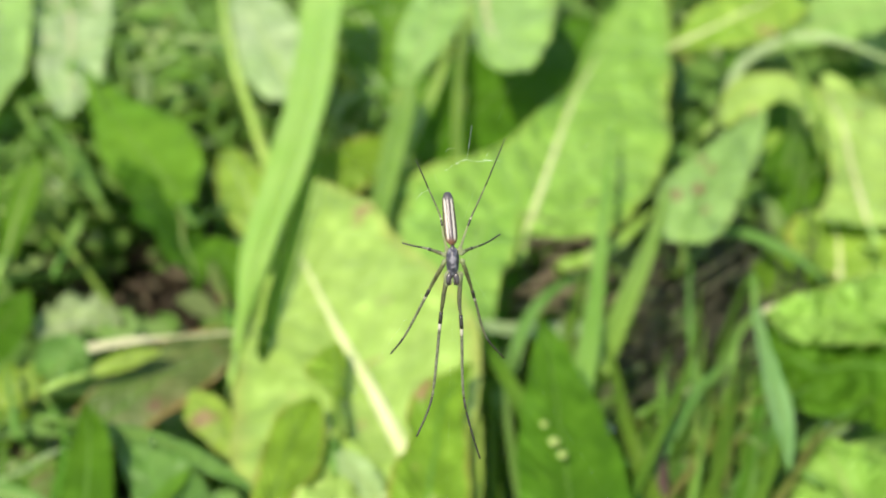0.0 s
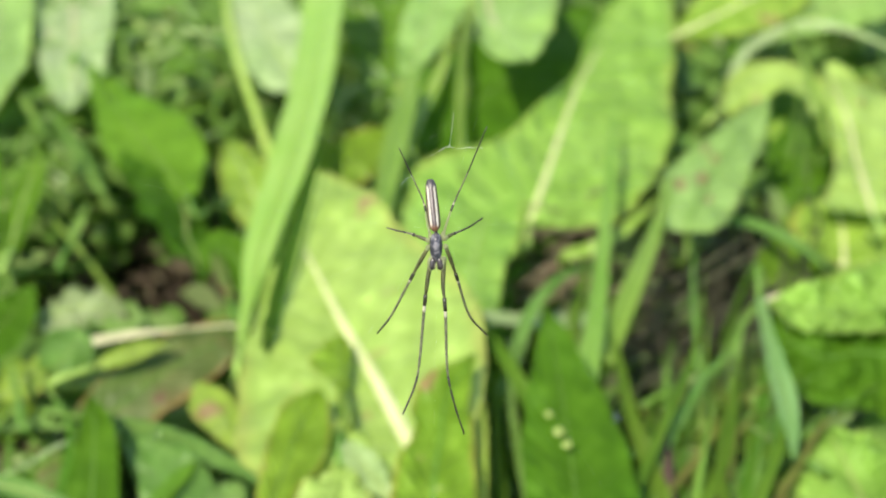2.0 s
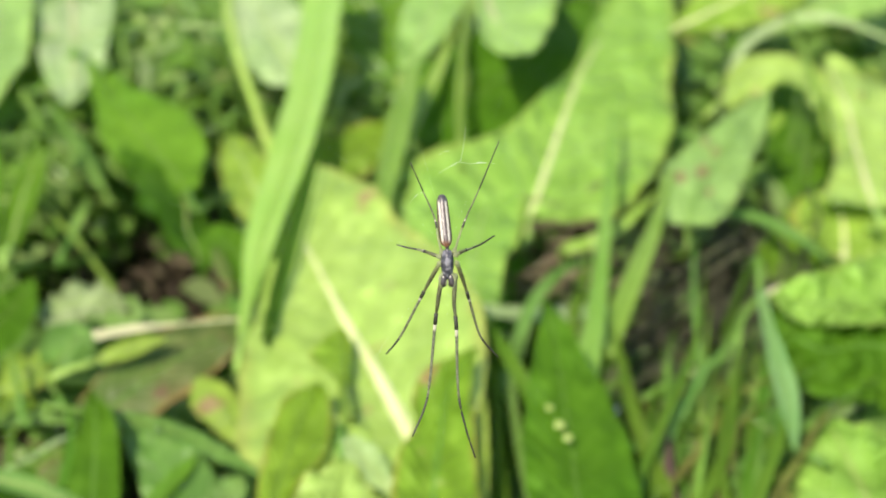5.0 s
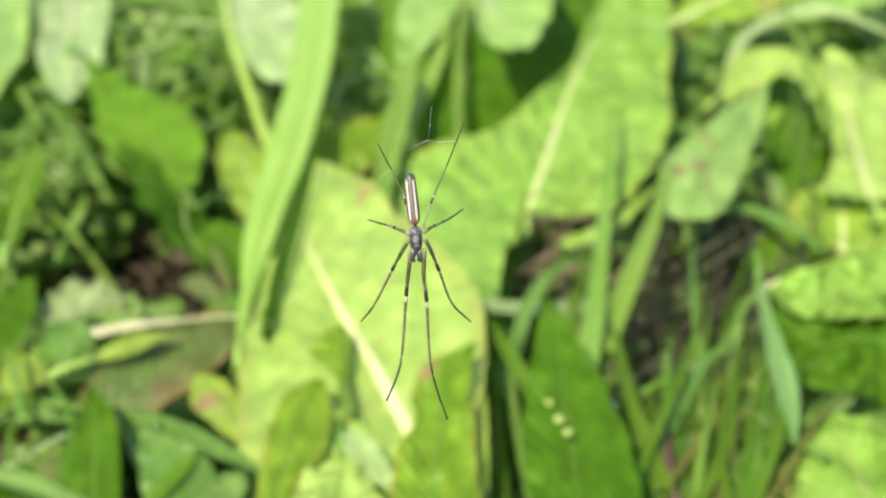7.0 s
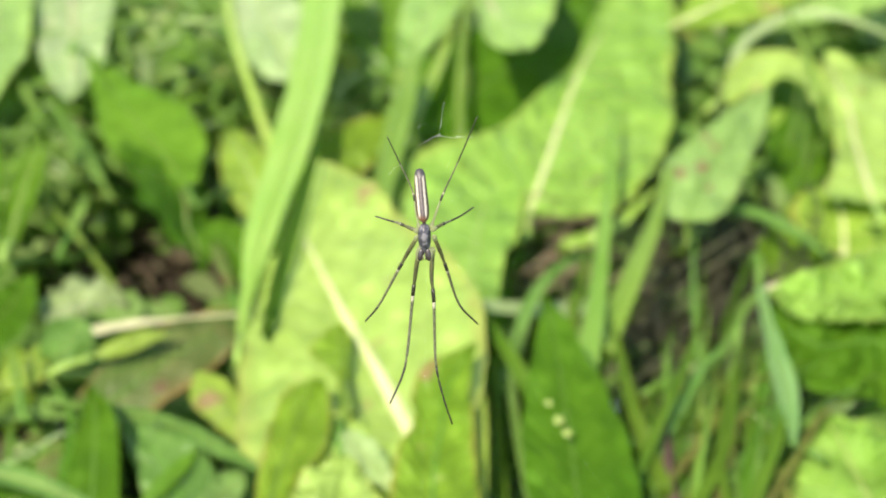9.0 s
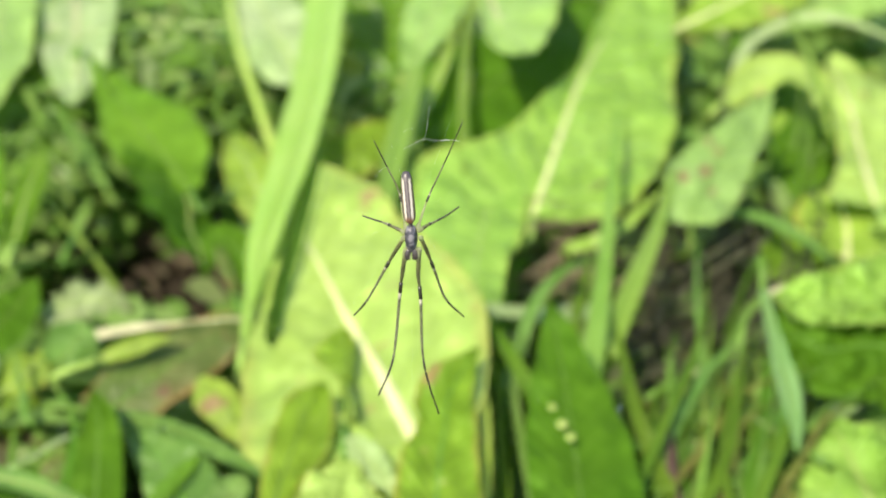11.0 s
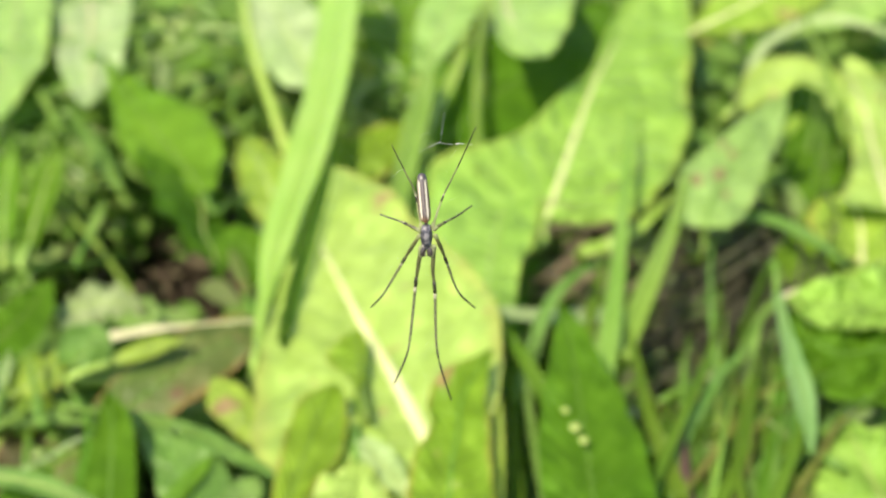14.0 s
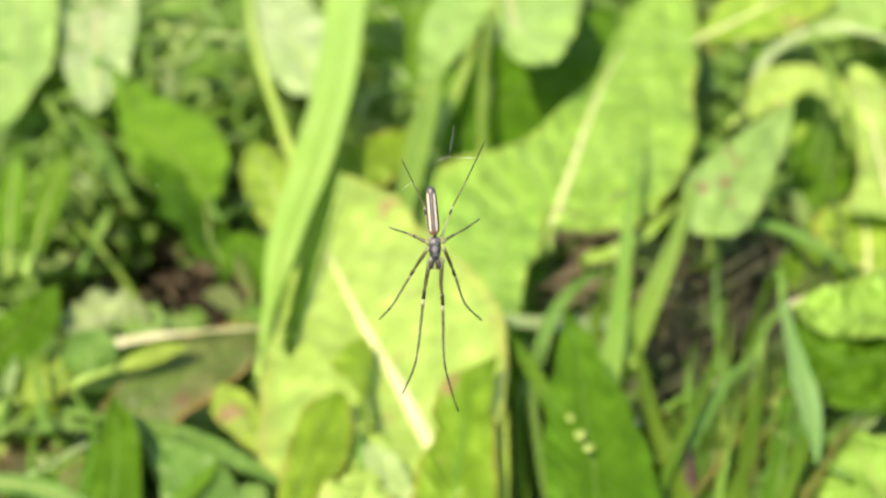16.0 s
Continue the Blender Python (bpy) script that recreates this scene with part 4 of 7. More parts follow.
grass_blade(((-0.0234, 0.4322, 0.0790), (-0.0210, 0.4603, 0.0820), (-0.0181, 0.4884, 0.0840), (-0.0147, 0.5211, 0.0850)), 0.0085, (0.1, -0.68, 0.73), GRASS_LIGHT, "long sunlit green grass blade", taper=(0.7, 0.0), seed=3)
grass_blade(((-0.0163, 0.4810, 0.0790), (-0.0103, 0.5066, 0.0820), (-0.0022, 0.5410, 0.0830), (0.0036, 0.5813, 0.0830)), 0.0066, (0.1, -0.68, 0.73), GRASS_LIGHT, "long sunlit green grass blade", taper=(0.7, 0.2), seed=103)
grass_blade(((-0.0196, 0.4771, 0.0576), (-0.0123, 0.5325, 0.0612), (-0.0063, 0.569, 0.0648), (0.0045, 0.6224, 0.0684)), 0.0088, (-0.2, -0.67, 0.72), GRASS_LIGHT, "long fresh green grass blade", seed=4)
grass_blade(((0.0422, 0.3133, 0.0864), (0.0488, 0.3478, 0.09), (0.0575, 0.4044, 0.0918), (0.0722, 0.5118, 0.0918)), 0.0075, (-0.2, -0.67, 0.72), GRASS_MID, "long fresh green grass blade", seed=5)
grass_blade(((0.0548, 0.351, 0.0828), (0.0658, 0.3784, 0.0882), (0.0761, 0.4071, 0.09), (0.0898, 0.4558, 0.0918)), 0.0080, (-0.1, -0.68, 0.73), GRASS_MID, "long fresh green grass blade", seed=6)
grass_blade(((0.022, 0.338, 0.0792), (0.0278, 0.3538, 0.09), (0.0379, 0.3693, 0.0936), (0.0529, 0.3859, 0.09)), 0.0049, (0, -0.68, 0.73), GRASS_BLUE, "bluish green narrow grass blade", seed=7)
grass_blade(((0.0502, 0.3758, 0.072), (0.0294, 0.3607, 0.0828), (0.014, 0.3538, 0.09), (0.003, 0.3575, 0.0918)), 0.0064, (0, -0.42, 0.91), GRASS_PALE, "bluish green narrow grass blade", planted=True, seed=8)
grass_blade(((0.0304, 0.3032, 0.0864), (0.0223, 0.3159, 0.0954), (0.0151, 0.3328, 0.0972), (0.003, 0.3659, 0.0972)), 0.0053, (0, -0.68, 0.73), GRASS, "long fresh green grass blade", seed=9)
grass_blade(((0.0601, 0.2852, 0.0864), (0.0555, 0.3001, 0.0936), (0.0538, 0.3239, 0.0954), (0.0525, 0.3385, 0.0972)), 0.0047, (0, -0.68, 0.73), GRASS, "long fresh green grass blade", seed=10)
grass_blade(((0.0522, 0.2728, 0.0864), (0.0627, 0.2932, 0.0954), (0.0771, 0.3272, 0.0972), (0.0879, 0.374, 0.0972)), 0.0031, (0, -0.68, 0.73), GRASS, "long fresh green grass blade", taper=(0.8, 0), seed=11)
grass_blade(((0.0498, 0.2698, 0.0828), (0.0659, 0.2983, 0.0864), (0.0792, 0.3223, 0.09), (0.0925, 0.339, 0.09)), 0.0044, (0, -0.68, 0.73), GRASS_BLUE, "bluish green narrow grass blade", seed=12)
shaped_leaf("grass_blade", ((0.1012, 0.3514, 0.1005), (0.1007, 0.3356, 0.0992), (0.1007, 0.3193, 0.0979), (0.1008, 0.3053, 0.0966), (0.1003, 0.2938, 0.0953), (0.0995, 0.2835, 0.094)), (0.0013, 0.0019, 0.003, 0.0035, 0.0022, 0.0002), (0.0013, 0.0019, 0.0029, 0.0033, 0.0022, 0.0002), (0, -0.6, 0.8), GREY_BLADE, "pale greyish green drooping grass blade", rib=0.0003, rib_material=RIB_DEEP, fold=0.25, seed=113, group="grass blades")
grass_blade(((0.084, 0.341, 0.072), (0.0851, 0.3679, 0.0792), (0.0879, 0.3918, 0.081), (0.092, 0.4106, 0.0828)), 0.0023, (0, -0.68, 0.73), GRASS_BLUE, "bluish green narrow grass blade", seed=14)
grass_blade(((0.105, 0.4546, 0.0612), (0.1182, 0.4362, 0.072), (0.131, 0.4175, 0.0756), (0.1426, 0.396, 0.0756)), 0.0064, (0, -0.42, 0.91), GRASS_BLUE, "bent bluish green grass blade", seed=15)
grass_blade(((0.1291, 0.5523, 0.0648), (0.138, 0.5736, 0.0756), (0.161, 0.5886, 0.0828), (0.1837, 0.5848, 0.0846), (0.2081, 0.5582, 0.0846)), 0.0048, (0, -0.52, 0.86), GRASS_PALE, "arching pale bluish grass blade", taper=(0.6, 0.5), seed=16)
grass_blade(((0.1616, 0.5133, 0.072), (0.1609, 0.5396, 0.0828), (0.1596, 0.5779, 0.0864), (0.1667, 0.6278, 0.09)), 0.0036, (0, -0.68, 0.73), GRASS_MID, "long fresh green grass blade", seed=17)
grass_blade(((0.1477, 0.5875, 0.0612), (0.1383, 0.5851, 0.0684), (0.1361, 0.6147, 0.072), (0.1399, 0.6553, 0.072)), 0.0072, (0, -0.68, 0.73), GRASS, "long fresh green grass blade", seed=18)
grass_blade(((0.0704, 0.2685, 0.0864), (0.0793, 0.283, 0.0918), (0.0861, 0.3051, 0.0936), (0.0919, 0.3294, 0.0954)), 0.0034, (0, -0.68, 0.73), GRASS, "long fresh green grass blade", seed=19)
grass_blade(((0.0776, 0.2628, 0.09), (0.0779, 0.2811, 0.0936), (0.0843, 0.3056, 0.0954), (0.0969, 0.3385, 0.0972)), 0.0030, (0, -0.68, 0.73), GRASS, "long fresh green grass blade", seed=20)
grass_blade(((0.0853, 0.2685, 0.0864), (0.0941, 0.2853, 0.0918), (0.0983, 0.2952, 0.0936), (0.1111, 0.3294, 0.0954)), 0.0041, (0, -0.68, 0.73), GRASS, "long fresh green grass blade", seed=21)
grass_blade(((0.0836, 0.2742, 0.0828), (0.0915, 0.2934, 0.0864), (0.0974, 0.3165, 0.0882), (0.1009, 0.3362, 0.09)), 0.0052, (0, -0.68, 0.73), GRASS, "long fresh green grass blade", seed=22)
grass_blade(((0.068, 0.2733, 0.0792), (0.0753, 0.2925, 0.0828), (0.083, 0.3154, 0.0846), (0.0873, 0.3378, 0.0864)), 0.0020, (0, -0.68, 0.73), GRASS_OLD, "yellowing grass blade in the tuft", seed=23)
grass_blade(((0.0698, 0.3114, 0.072), (0.0779, 0.3152, 0.0756), (0.0896, 0.3236, 0.0774), (0.0991, 0.338, 0.0792)), 0.0036, (0, -0.68, 0.73), GRASS_OLD, "yellowing grass blade in the tuft", seed=24)
grass_blade(((0.0987, 0.2755, 0.0792), (0.0951, 0.2925, 0.0828), (0.0898, 0.3102, 0.0846), (0.0851, 0.3239, 0.0864)), 0.0031, (0, -0.68, 0.73), GRASS_OLD, "yellowing grass blade in the tuft", seed=25)
grass_blade(((0.0168, 0.272, 0.0828), (0.0165, 0.291, 0.0864), (0.0157, 0.3165, 0.0882), (0.0148, 0.3478, 0.09)), 0.0034, (0, -0.68, 0.73), GRASS, "long fresh green grass blade", seed=26)
grass_blade(((0.0251, 0.2778, 0.0792), (0.0221, 0.3022, 0.0828), (0.0214, 0.3288, 0.0846), (0.027, 0.3524, 0.0864)), 0.0030, (0, -0.68, 0.73), GRASS_BLUE, "bluish green narrow grass blade", seed=27)
grass_blade(((0.01, 0.2593, 0.0936), (0.0106, 0.278, 0.1008), (0.0107, 0.2972, 0.1026), (0.0095, 0.3182, 0.1044)), 0.0044, (0, -0.68, 0.73), GRASS_LIGHT, "long fresh green grass blade", taper=(0.8, 0), seed=28)
grass_blade(((0.0552, 0.2733, 0.0792), (0.0596, 0.2855, 0.0828), (0.0629, 0.3002, 0.0846), (0.0631, 0.3159, 0.0864)), 0.0041, (0, -0.68, 0.73), GRASS, "long fresh green grass blade", seed=29)
grass_blade(((0.0539, 0.419, 0.072), (0.0634, 0.4212, 0.0756), (0.0737, 0.4311, 0.0792), (0.0844, 0.4471, 0.0792)), 0.0051, (0, -0.68, 0.73), GRASS_LIGHT, "long fresh green grass blade", seed=30)
grass_blade(((-0.1386, 0.3191, 0.072), (-0.1148, 0.3124, 0.0792), (-0.0849, 0.3022, 0.0828), (-0.0541, 0.2832, 0.0828)), 0.0058, (0, -0.42, 0.91), GRASS_BLUE, "bluish green narrow grass blade", seed=31)
grass_blade(((-0.1079, 0.2663, 0.0864), (-0.1059, 0.2736, 0.09), (-0.1062, 0.288, 0.0936), (-0.1108, 0.3051, 0.0936)), 0.0029, (0, -0.68, 0.73), GRASS, "long fresh green grass blade", seed=32)
grass_blade(((0.1137, 0.3089, 0.072), (0.1204, 0.3177, 0.0756), (0.1292, 0.3263, 0.0774), (0.1401, 0.3352, 0.0792)), 0.0041, (0, -0.68, 0.73), GRASS_BLUE, "bluish green narrow grass blade", seed=33)
grass_blade(((0.0201, 0.3988, 0.0504), (0.0297, 0.4323, 0.0576), (0.0392, 0.4465, 0.0612), (0.0484, 0.4506, 0.0612)), 0.0057, (0, -0.68, 0.73), GRASS, "long fresh green grass blade", seed=34)
grass_blade(((0.0402, 0.3467, 0.072), (0.0434, 0.3663, 0.0756), (0.0491, 0.39, 0.0774), (0.0526, 0.4085, 0.0792)), 0.0047, (0, -0.68, 0.73), GRASS, "long fresh green grass blade", seed=35)
grass_blade(((0.0837, 0.327, 0.0792), (0.094, 0.3488, 0.0846), (0.1035, 0.3627, 0.0875), (0.1126, 0.3672, 0.0893)), 0.0031, (0, -0.68, 0.73), GRASS_BLUE, "bent green grass blade", taper=(0.8, 0.7), seed=36)
grass_blade(((0.0699, 0.2952, 0.0576), (0.0711, 0.3019, 0.0619), (0.0724, 0.3099, 0.0637), (0.0807, 0.3179, 0.063)), 0.0015, (-0.38, -0.63, 0.68), GRASS, "long fresh green grass blade", seed=39)
grass_blade(((0.0812, 0.2916, 0.0748), (0.0876, 0.3028, 0.0791), (0.0944, 0.3152, 0.0809), (0.0943, 0.3269, 0.0802)), 0.0013, (-0.38, -0.62, 0.68), GRASS_OLD, "yellowing grass blade in the tuft", seed=40)
grass_blade(((0.0739, 0.3085, 0.0578), (0.0773, 0.3244, 0.0622), (0.0807, 0.3415, 0.064), (0.0914, 0.3568, 0.0632)), 0.0016, (0.27, -0.65, 0.71), GRASS, "long fresh green grass blade", seed=41)
grass_blade(((0.0658, 0.3147, 0.0604), (0.0677, 0.3231, 0.0647), (0.0696, 0.333, 0.0665), (0.0831, 0.3426, 0.0658)), 0.0024, (0.07, -0.67, 0.74), GRASS_OLD, "yellowing grass blade in the tuft", seed=42)
grass_blade(((0.0655, 0.3047, 0.0697), (0.0721, 0.3209, 0.074), (0.0792, 0.3383, 0.0758), (0.0774, 0.354, 0.0751)), 0.0024, (-0.18, -0.66, 0.73), GRASS_OLD, "yellowing grass blade in the tuft", seed=43)
grass_blade(((0.0705, 0.2717, 0.0836), (0.0753, 0.2775, 0.0879), (0.0804, 0.2848, 0.0897), (0.082, 0.2923, 0.089)), 0.0019, (0.36, -0.63, 0.69), GRASS_BLUE, "bluish green narrow grass blade", seed=44)
grass_blade(((0.0958, 0.2793, 0.0843), (0.1036, 0.2895, 0.0887), (0.1114, 0.301, 0.0905), (0.1229, 0.3119, 0.0897)), 0.0022, (0.04, -0.67, 0.74), GRASS_OLD, "yellowing grass blade in the tuft", seed=45)
grass_blade(((0.0694, 0.2693, 0.0854), (0.0741, 0.2766, 0.0898), (0.0787, 0.2852, 0.0916), (0.0922, 0.2938, 0.0908)), 0.0014, (0.28, -0.65, 0.71), GRASS, "long fresh green grass blade", seed=46)
grass_blade(((0.1011, 0.2907, 0.0806), (0.1143, 0.3044, 0.0849), (0.1278, 0.3194, 0.0867), (0.1359, 0.3332, 0.086)), 0.0013, (-0.39, -0.62, 0.68), GRASS, "long fresh green grass blade", seed=47)
grass_blade(((0.0941, 0.2877, 0.0797), (0.1034, 0.2979, 0.084), (0.1125, 0.3095, 0.0858), (0.1278, 0.3204, 0.0851)), 0.0017, (-0.08, -0.67, 0.74), GRASS_BLUE, "bluish green narrow grass blade", seed=48)
grass_blade(((0.0619, 0.303, 0.0712), (0.0757, 0.3164, 0.0755), (0.0892, 0.3311, 0.0773), (0.1031, 0.3446, 0.0766)), 0.0022, (0, -0.68, 0.74), GRASS, "long fresh green grass blade", seed=49)
grass_blade(((0.0877, 0.2707, 0.0824), (0.0897, 0.2787, 0.0867), (0.0917, 0.288, 0.0885), (0.1058, 0.2971, 0.0878)), 0.0018, (-0.31, -0.64, 0.7), GRASS_BLUE, "bluish green narrow grass blade", seed=50)
grass_blade(((0.0733, 0.2995, 0.0686), (0.0721, 0.3088, 0.0729), (0.0712, 0.3194, 0.0747), (0.0804, 0.3296, 0.074)), 0.0012, (-0.14, -0.67, 0.73), GRASS_OLD, "yellowing grass blade in the tuft", seed=51)
grass_blade(((0.0826, 0.3103, 0.063), (0.0816, 0.3182, 0.0674), (0.0811, 0.3275, 0.0692), (0.0869, 0.3367, 0.0684)), 0.0016, (-0.32, -0.64, 0.7), GRASS, "long fresh green grass blade", seed=52)
grass_blade(((0.0937, 0.2902, 0.0702), (0.1028, 0.3088, 0.0745), (0.1126, 0.3286, 0.0763), (0.1149, 0.3462, 0.0756)), 0.0016, (-0.36, -0.63, 0.69), GRASS_BLUE, "bluish green narrow grass blade", seed=53)
grass_blade(((0.0605, 0.3042, 0.0691), (0.0605, 0.3119, 0.0734), (0.0605, 0.3211, 0.0752), (0.0729, 0.3303, 0.0745)), 0.0020, (0.27, -0.65, 0.71), GRASS, "long fresh green grass blade", seed=54)
grass_blade(((0.0819, 0.2809, 0.072), (0.0818, 0.2934, 0.0763), (0.0825, 0.3071, 0.0781), (0.0806, 0.3196, 0.0774)), 0.0017, (0.21, -0.66, 0.72), GRASS_BLUE, "bluish green narrow grass blade", seed=55)
grass_blade(((0.0943, 0.3111, 0.065), (0.0986, 0.3238, 0.0693), (0.1037, 0.3378, 0.0711), (0.0996, 0.3506, 0.0704)), 0.0012, (-0.17, -0.66, 0.73), GRASS_BLUE, "bluish green narrow grass blade", seed=56)
grass_blade(((0.0839, 0.2844, 0.0684), (0.0943, 0.2931, 0.0727), (0.1043, 0.3031, 0.0745), (0.1195, 0.3127, 0.0738)), 0.0021, (-0.17, -0.66, 0.73), GRASS_BLUE, "bluish green narrow grass blade", seed=57)
grass_blade(((0.1052, 0.3095, 0.062), (0.1122, 0.324, 0.0663), (0.12, 0.3397, 0.0681), (0.1183, 0.354, 0.0674)), 0.0012, (-0.09, -0.67, 0.73), GRASS, "long fresh green grass blade", seed=58)
grass_blade(((0.0754, 0.2846, 0.0695), (0.0801, 0.2949, 0.0739), (0.0852, 0.3065, 0.0757), (0.0881, 0.3174, 0.0749)), 0.0012, (0.27, -0.65, 0.71), GRASS_BLUE, "bluish green narrow grass blade", seed=59)
grass_blade(((0.0874, 0.3129, 0.0614), (0.0885, 0.3205, 0.0658), (0.0902, 0.3295, 0.0676), (0.0923, 0.3385, 0.0668)), 0.0023, (0.11, -0.67, 0.73), GRASS_BLUE, "bluish green narrow grass blade", seed=60)
grass_blade(((0.0982, 0.2844, 0.0682), (0.1088, 0.296, 0.0725), (0.1196, 0.3088, 0.0743), (0.1234, 0.3206, 0.0736)), 0.0015, (0.37, -0.63, 0.68), GRASS, "long fresh green grass blade", seed=61)
grass_blade(((0.0971, 0.2889, 0.0692), (0.1021, 0.3004, 0.0735), (0.1077, 0.3131, 0.0753), (0.1075, 0.3249, 0.0746)), 0.0015, (0.24, -0.66, 0.72), GRASS, "long fresh green grass blade", seed=62)
grass_blade(((0.1008, 0.3029, 0.0638), (0.116, 0.3215, 0.0681), (0.1315, 0.3413, 0.0699), (0.1428, 0.3589, 0.0692)), 0.0010, (-0.26, -0.65, 0.71), GRASS, "long fresh green grass blade", seed=63)
grass_blade(((0.0699, 0.295, 0.0783), (0.0645, 0.3051, 0.0826), (0.0603, 0.3165, 0.0844), (0.0485, 0.3274, 0.0837)), 0.0011, (0.09, -0.67, 0.73), GRASS_OLD, "yellowing grass blade in the tuft", seed=64)
grass_blade(((0.102, 0.2927, 0.0676), (0.1201, 0.3055, 0.0719), (0.1379, 0.3194, 0.0737), (0.156, 0.3322, 0.073)), 0.0024, (-0.35, -0.63, 0.69), GRASS_BLUE, "bluish green narrow grass blade", seed=65)
grass_blade(((0.0715, 0.3104, 0.065), (0.0784, 0.3251, 0.0693), (0.085, 0.341, 0.0711), (0.1021, 0.3555, 0.0704)), 0.0012, (0.33, -0.64, 0.7), GRASS_BLUE, "bluish green narrow grass blade", seed=66)
grass_blade(((0.1057, 0.2959, 0.0654), (0.116, 0.3105, 0.0698), (0.1261, 0.3264, 0.0716), (0.1498, 0.3407, 0.0708)), 0.0011, (-0.23, -0.66, 0.72), GRASS, "long fresh green grass blade", seed=67)
grass_blade(((0.0694, 0.2861, 0.0849), (0.0799, 0.2989, 0.0893), (0.0899, 0.3129, 0.0911), (0.1147, 0.3259, 0.0903)), 0.0021, (-0.27, -0.65, 0.71), GRASS_OLD, "yellowing grass blade in the tuft", seed=68)
grass_blade(((0.0661, 0.2949, 0.0657), (0.0675, 0.3033, 0.07), (0.069, 0.313, 0.0718), (0.0806, 0.3224, 0.0711)), 0.0024, (0.35, -0.63, 0.69), GRASS, "long fresh green grass blade", seed=69)
grass_blade(((0.0654, 0.3037, 0.0645), (0.0717, 0.3137, 0.0688), (0.0776, 0.325, 0.0706), (0.0952, 0.3357, 0.0699)), 0.0021, (-0.04, -0.67, 0.74), GRASS, "long fresh green grass blade", seed=70)
grass_blade(((0.0907, 0.2931, 0.0757), (0.0925, 0.307, 0.08), (0.0951, 0.3222, 0.0818), (0.0917, 0.336, 0.0811)), 0.0024, (-0.01, -0.68, 0.74), GRASS_OLD, "yellowing grass blade in the tuft", seed=71)
grass_blade(((0.0754, 0.289, 0.0668), (0.0813, 0.2996, 0.0711), (0.087, 0.3114, 0.0729), (0.1003, 0.3225, 0.0722)), 0.0022, (0.28, -0.65, 0.71), GRASS_OLD, "yellowing grass blade in the tuft", seed=72)
grass_blade(((0.0707, 0.2907, 0.07), (0.0786, 0.3011, 0.0743), (0.0867, 0.3128, 0.0761), (0.0911, 0.3238, 0.0754)), 0.0020, (0.27, -0.65, 0.71), GRASS_BLUE, "bluish green narrow grass blade", seed=73)
grass_blade(((0.0904, 0.297, 0.0757), (0.0878, 0.3064, 0.08), (0.0858, 0.3173, 0.0818), (0.0934, 0.3277, 0.0811)), 0.0015, (0.17, -0.67, 0.73), GRASS, "long fresh green grass blade", seed=74)
grass_blade(((0.0867, 0.2892, 0.0827), (0.0954, 0.3015, 0.0871), (0.1041, 0.3151, 0.0889), (0.1149, 0.3277, 0.0881)), 0.0017, (0.07, -0.67, 0.74), GRASS_BLUE, "bluish green narrow grass blade", seed=75)
grass_blade(((0.1047, 0.3012, 0.0658), (0.1175, 0.3173, 0.0701), (0.1306, 0.3345, 0.0719), (0.1369, 0.3501, 0.0712)), 0.0025, (-0.12, -0.67, 0.73), GRASS_BLUE, "bluish green narrow grass blade", seed=76)
grass_blade(((0.1031, 0.2839, 0.0764), (0.1111, 0.2984, 0.0807), (0.1192, 0.3141, 0.0825), (0.1339, 0.3284, 0.0818)), 0.0020, (-0.06, -0.67, 0.74), GRASS_BLUE, "bluish green narrow grass blade", seed=77)
grass_blade(((0.0956, 0.2926, 0.0673), (0.1113, 0.3116, 0.0716), (0.1273, 0.3318, 0.0734), (0.1395, 0.3497, 0.0727)), 0.0011, (0.37, -0.63, 0.69), GRASS_BLUE, "bluish green narrow grass blade", seed=78)
grass_blade(((0.0789, 0.2783, 0.0857), (0.0828, 0.2878, 0.0901), (0.0868, 0.2986, 0.0919), (0.0981, 0.3089, 0.0911)), 0.0020, (0.07, -0.67, 0.74), GRASS_OLD, "yellowing grass blade in the tuft", seed=79)
grass_blade(((0.0684, 0.2824, 0.0735), (0.076, 0.2902, 0.0778), (0.0836, 0.2994, 0.0796), (0.0868, 0.3083, 0.0789)), 0.0016, (0.13, -0.67, 0.73), GRASS, "long fresh green grass blade", seed=80)
grass_blade(((0.0735, 0.2891, 0.0729), (0.0752, 0.302, 0.0772), (0.0773, 0.316, 0.079), (0.0808, 0.3289, 0.0783)), 0.0012, (0.02, -0.68, 0.74), GRASS_BLUE, "bluish green narrow grass blade", seed=81)
grass_blade(((0.0862, 0.2867, 0.0706), (0.0918, 0.2969, 0.0749), (0.0972, 0.3084, 0.0767), (0.1166, 0.3192, 0.076)), 0.0012, (0.12, -0.67, 0.73), GRASS, "long fresh green grass blade", seed=82)
grass_blade(((0.0662, 0.2749, 0.0803), (0.0715, 0.2814, 0.0846), (0.0768, 0.2894, 0.0864), (0.08, 0.2974, 0.0857)), 0.0009, (-0.39, -0.62, 0.68), GRASS_BLUE, "bluish green narrow grass blade", seed=83)
grass_blade(((0.0555, 0.287, 0.0851), (0.0585, 0.2951, 0.0894), (0.0614, 0.3045, 0.0912), (0.0704, 0.3139, 0.0905)), 0.0014, (0.29, -0.65, 0.7), GRASS, "long fresh green grass blade", seed=84)
grass_blade(((0.0762, 0.2818, 0.0725), (0.0799, 0.2867, 0.0769), (0.0837, 0.293, 0.0787), (0.0895, 0.2998, 0.0779)), 0.0022, (-0.06, -0.67, 0.74), GRASS_BLUE, "bluish green narrow grass blade", seed=85)
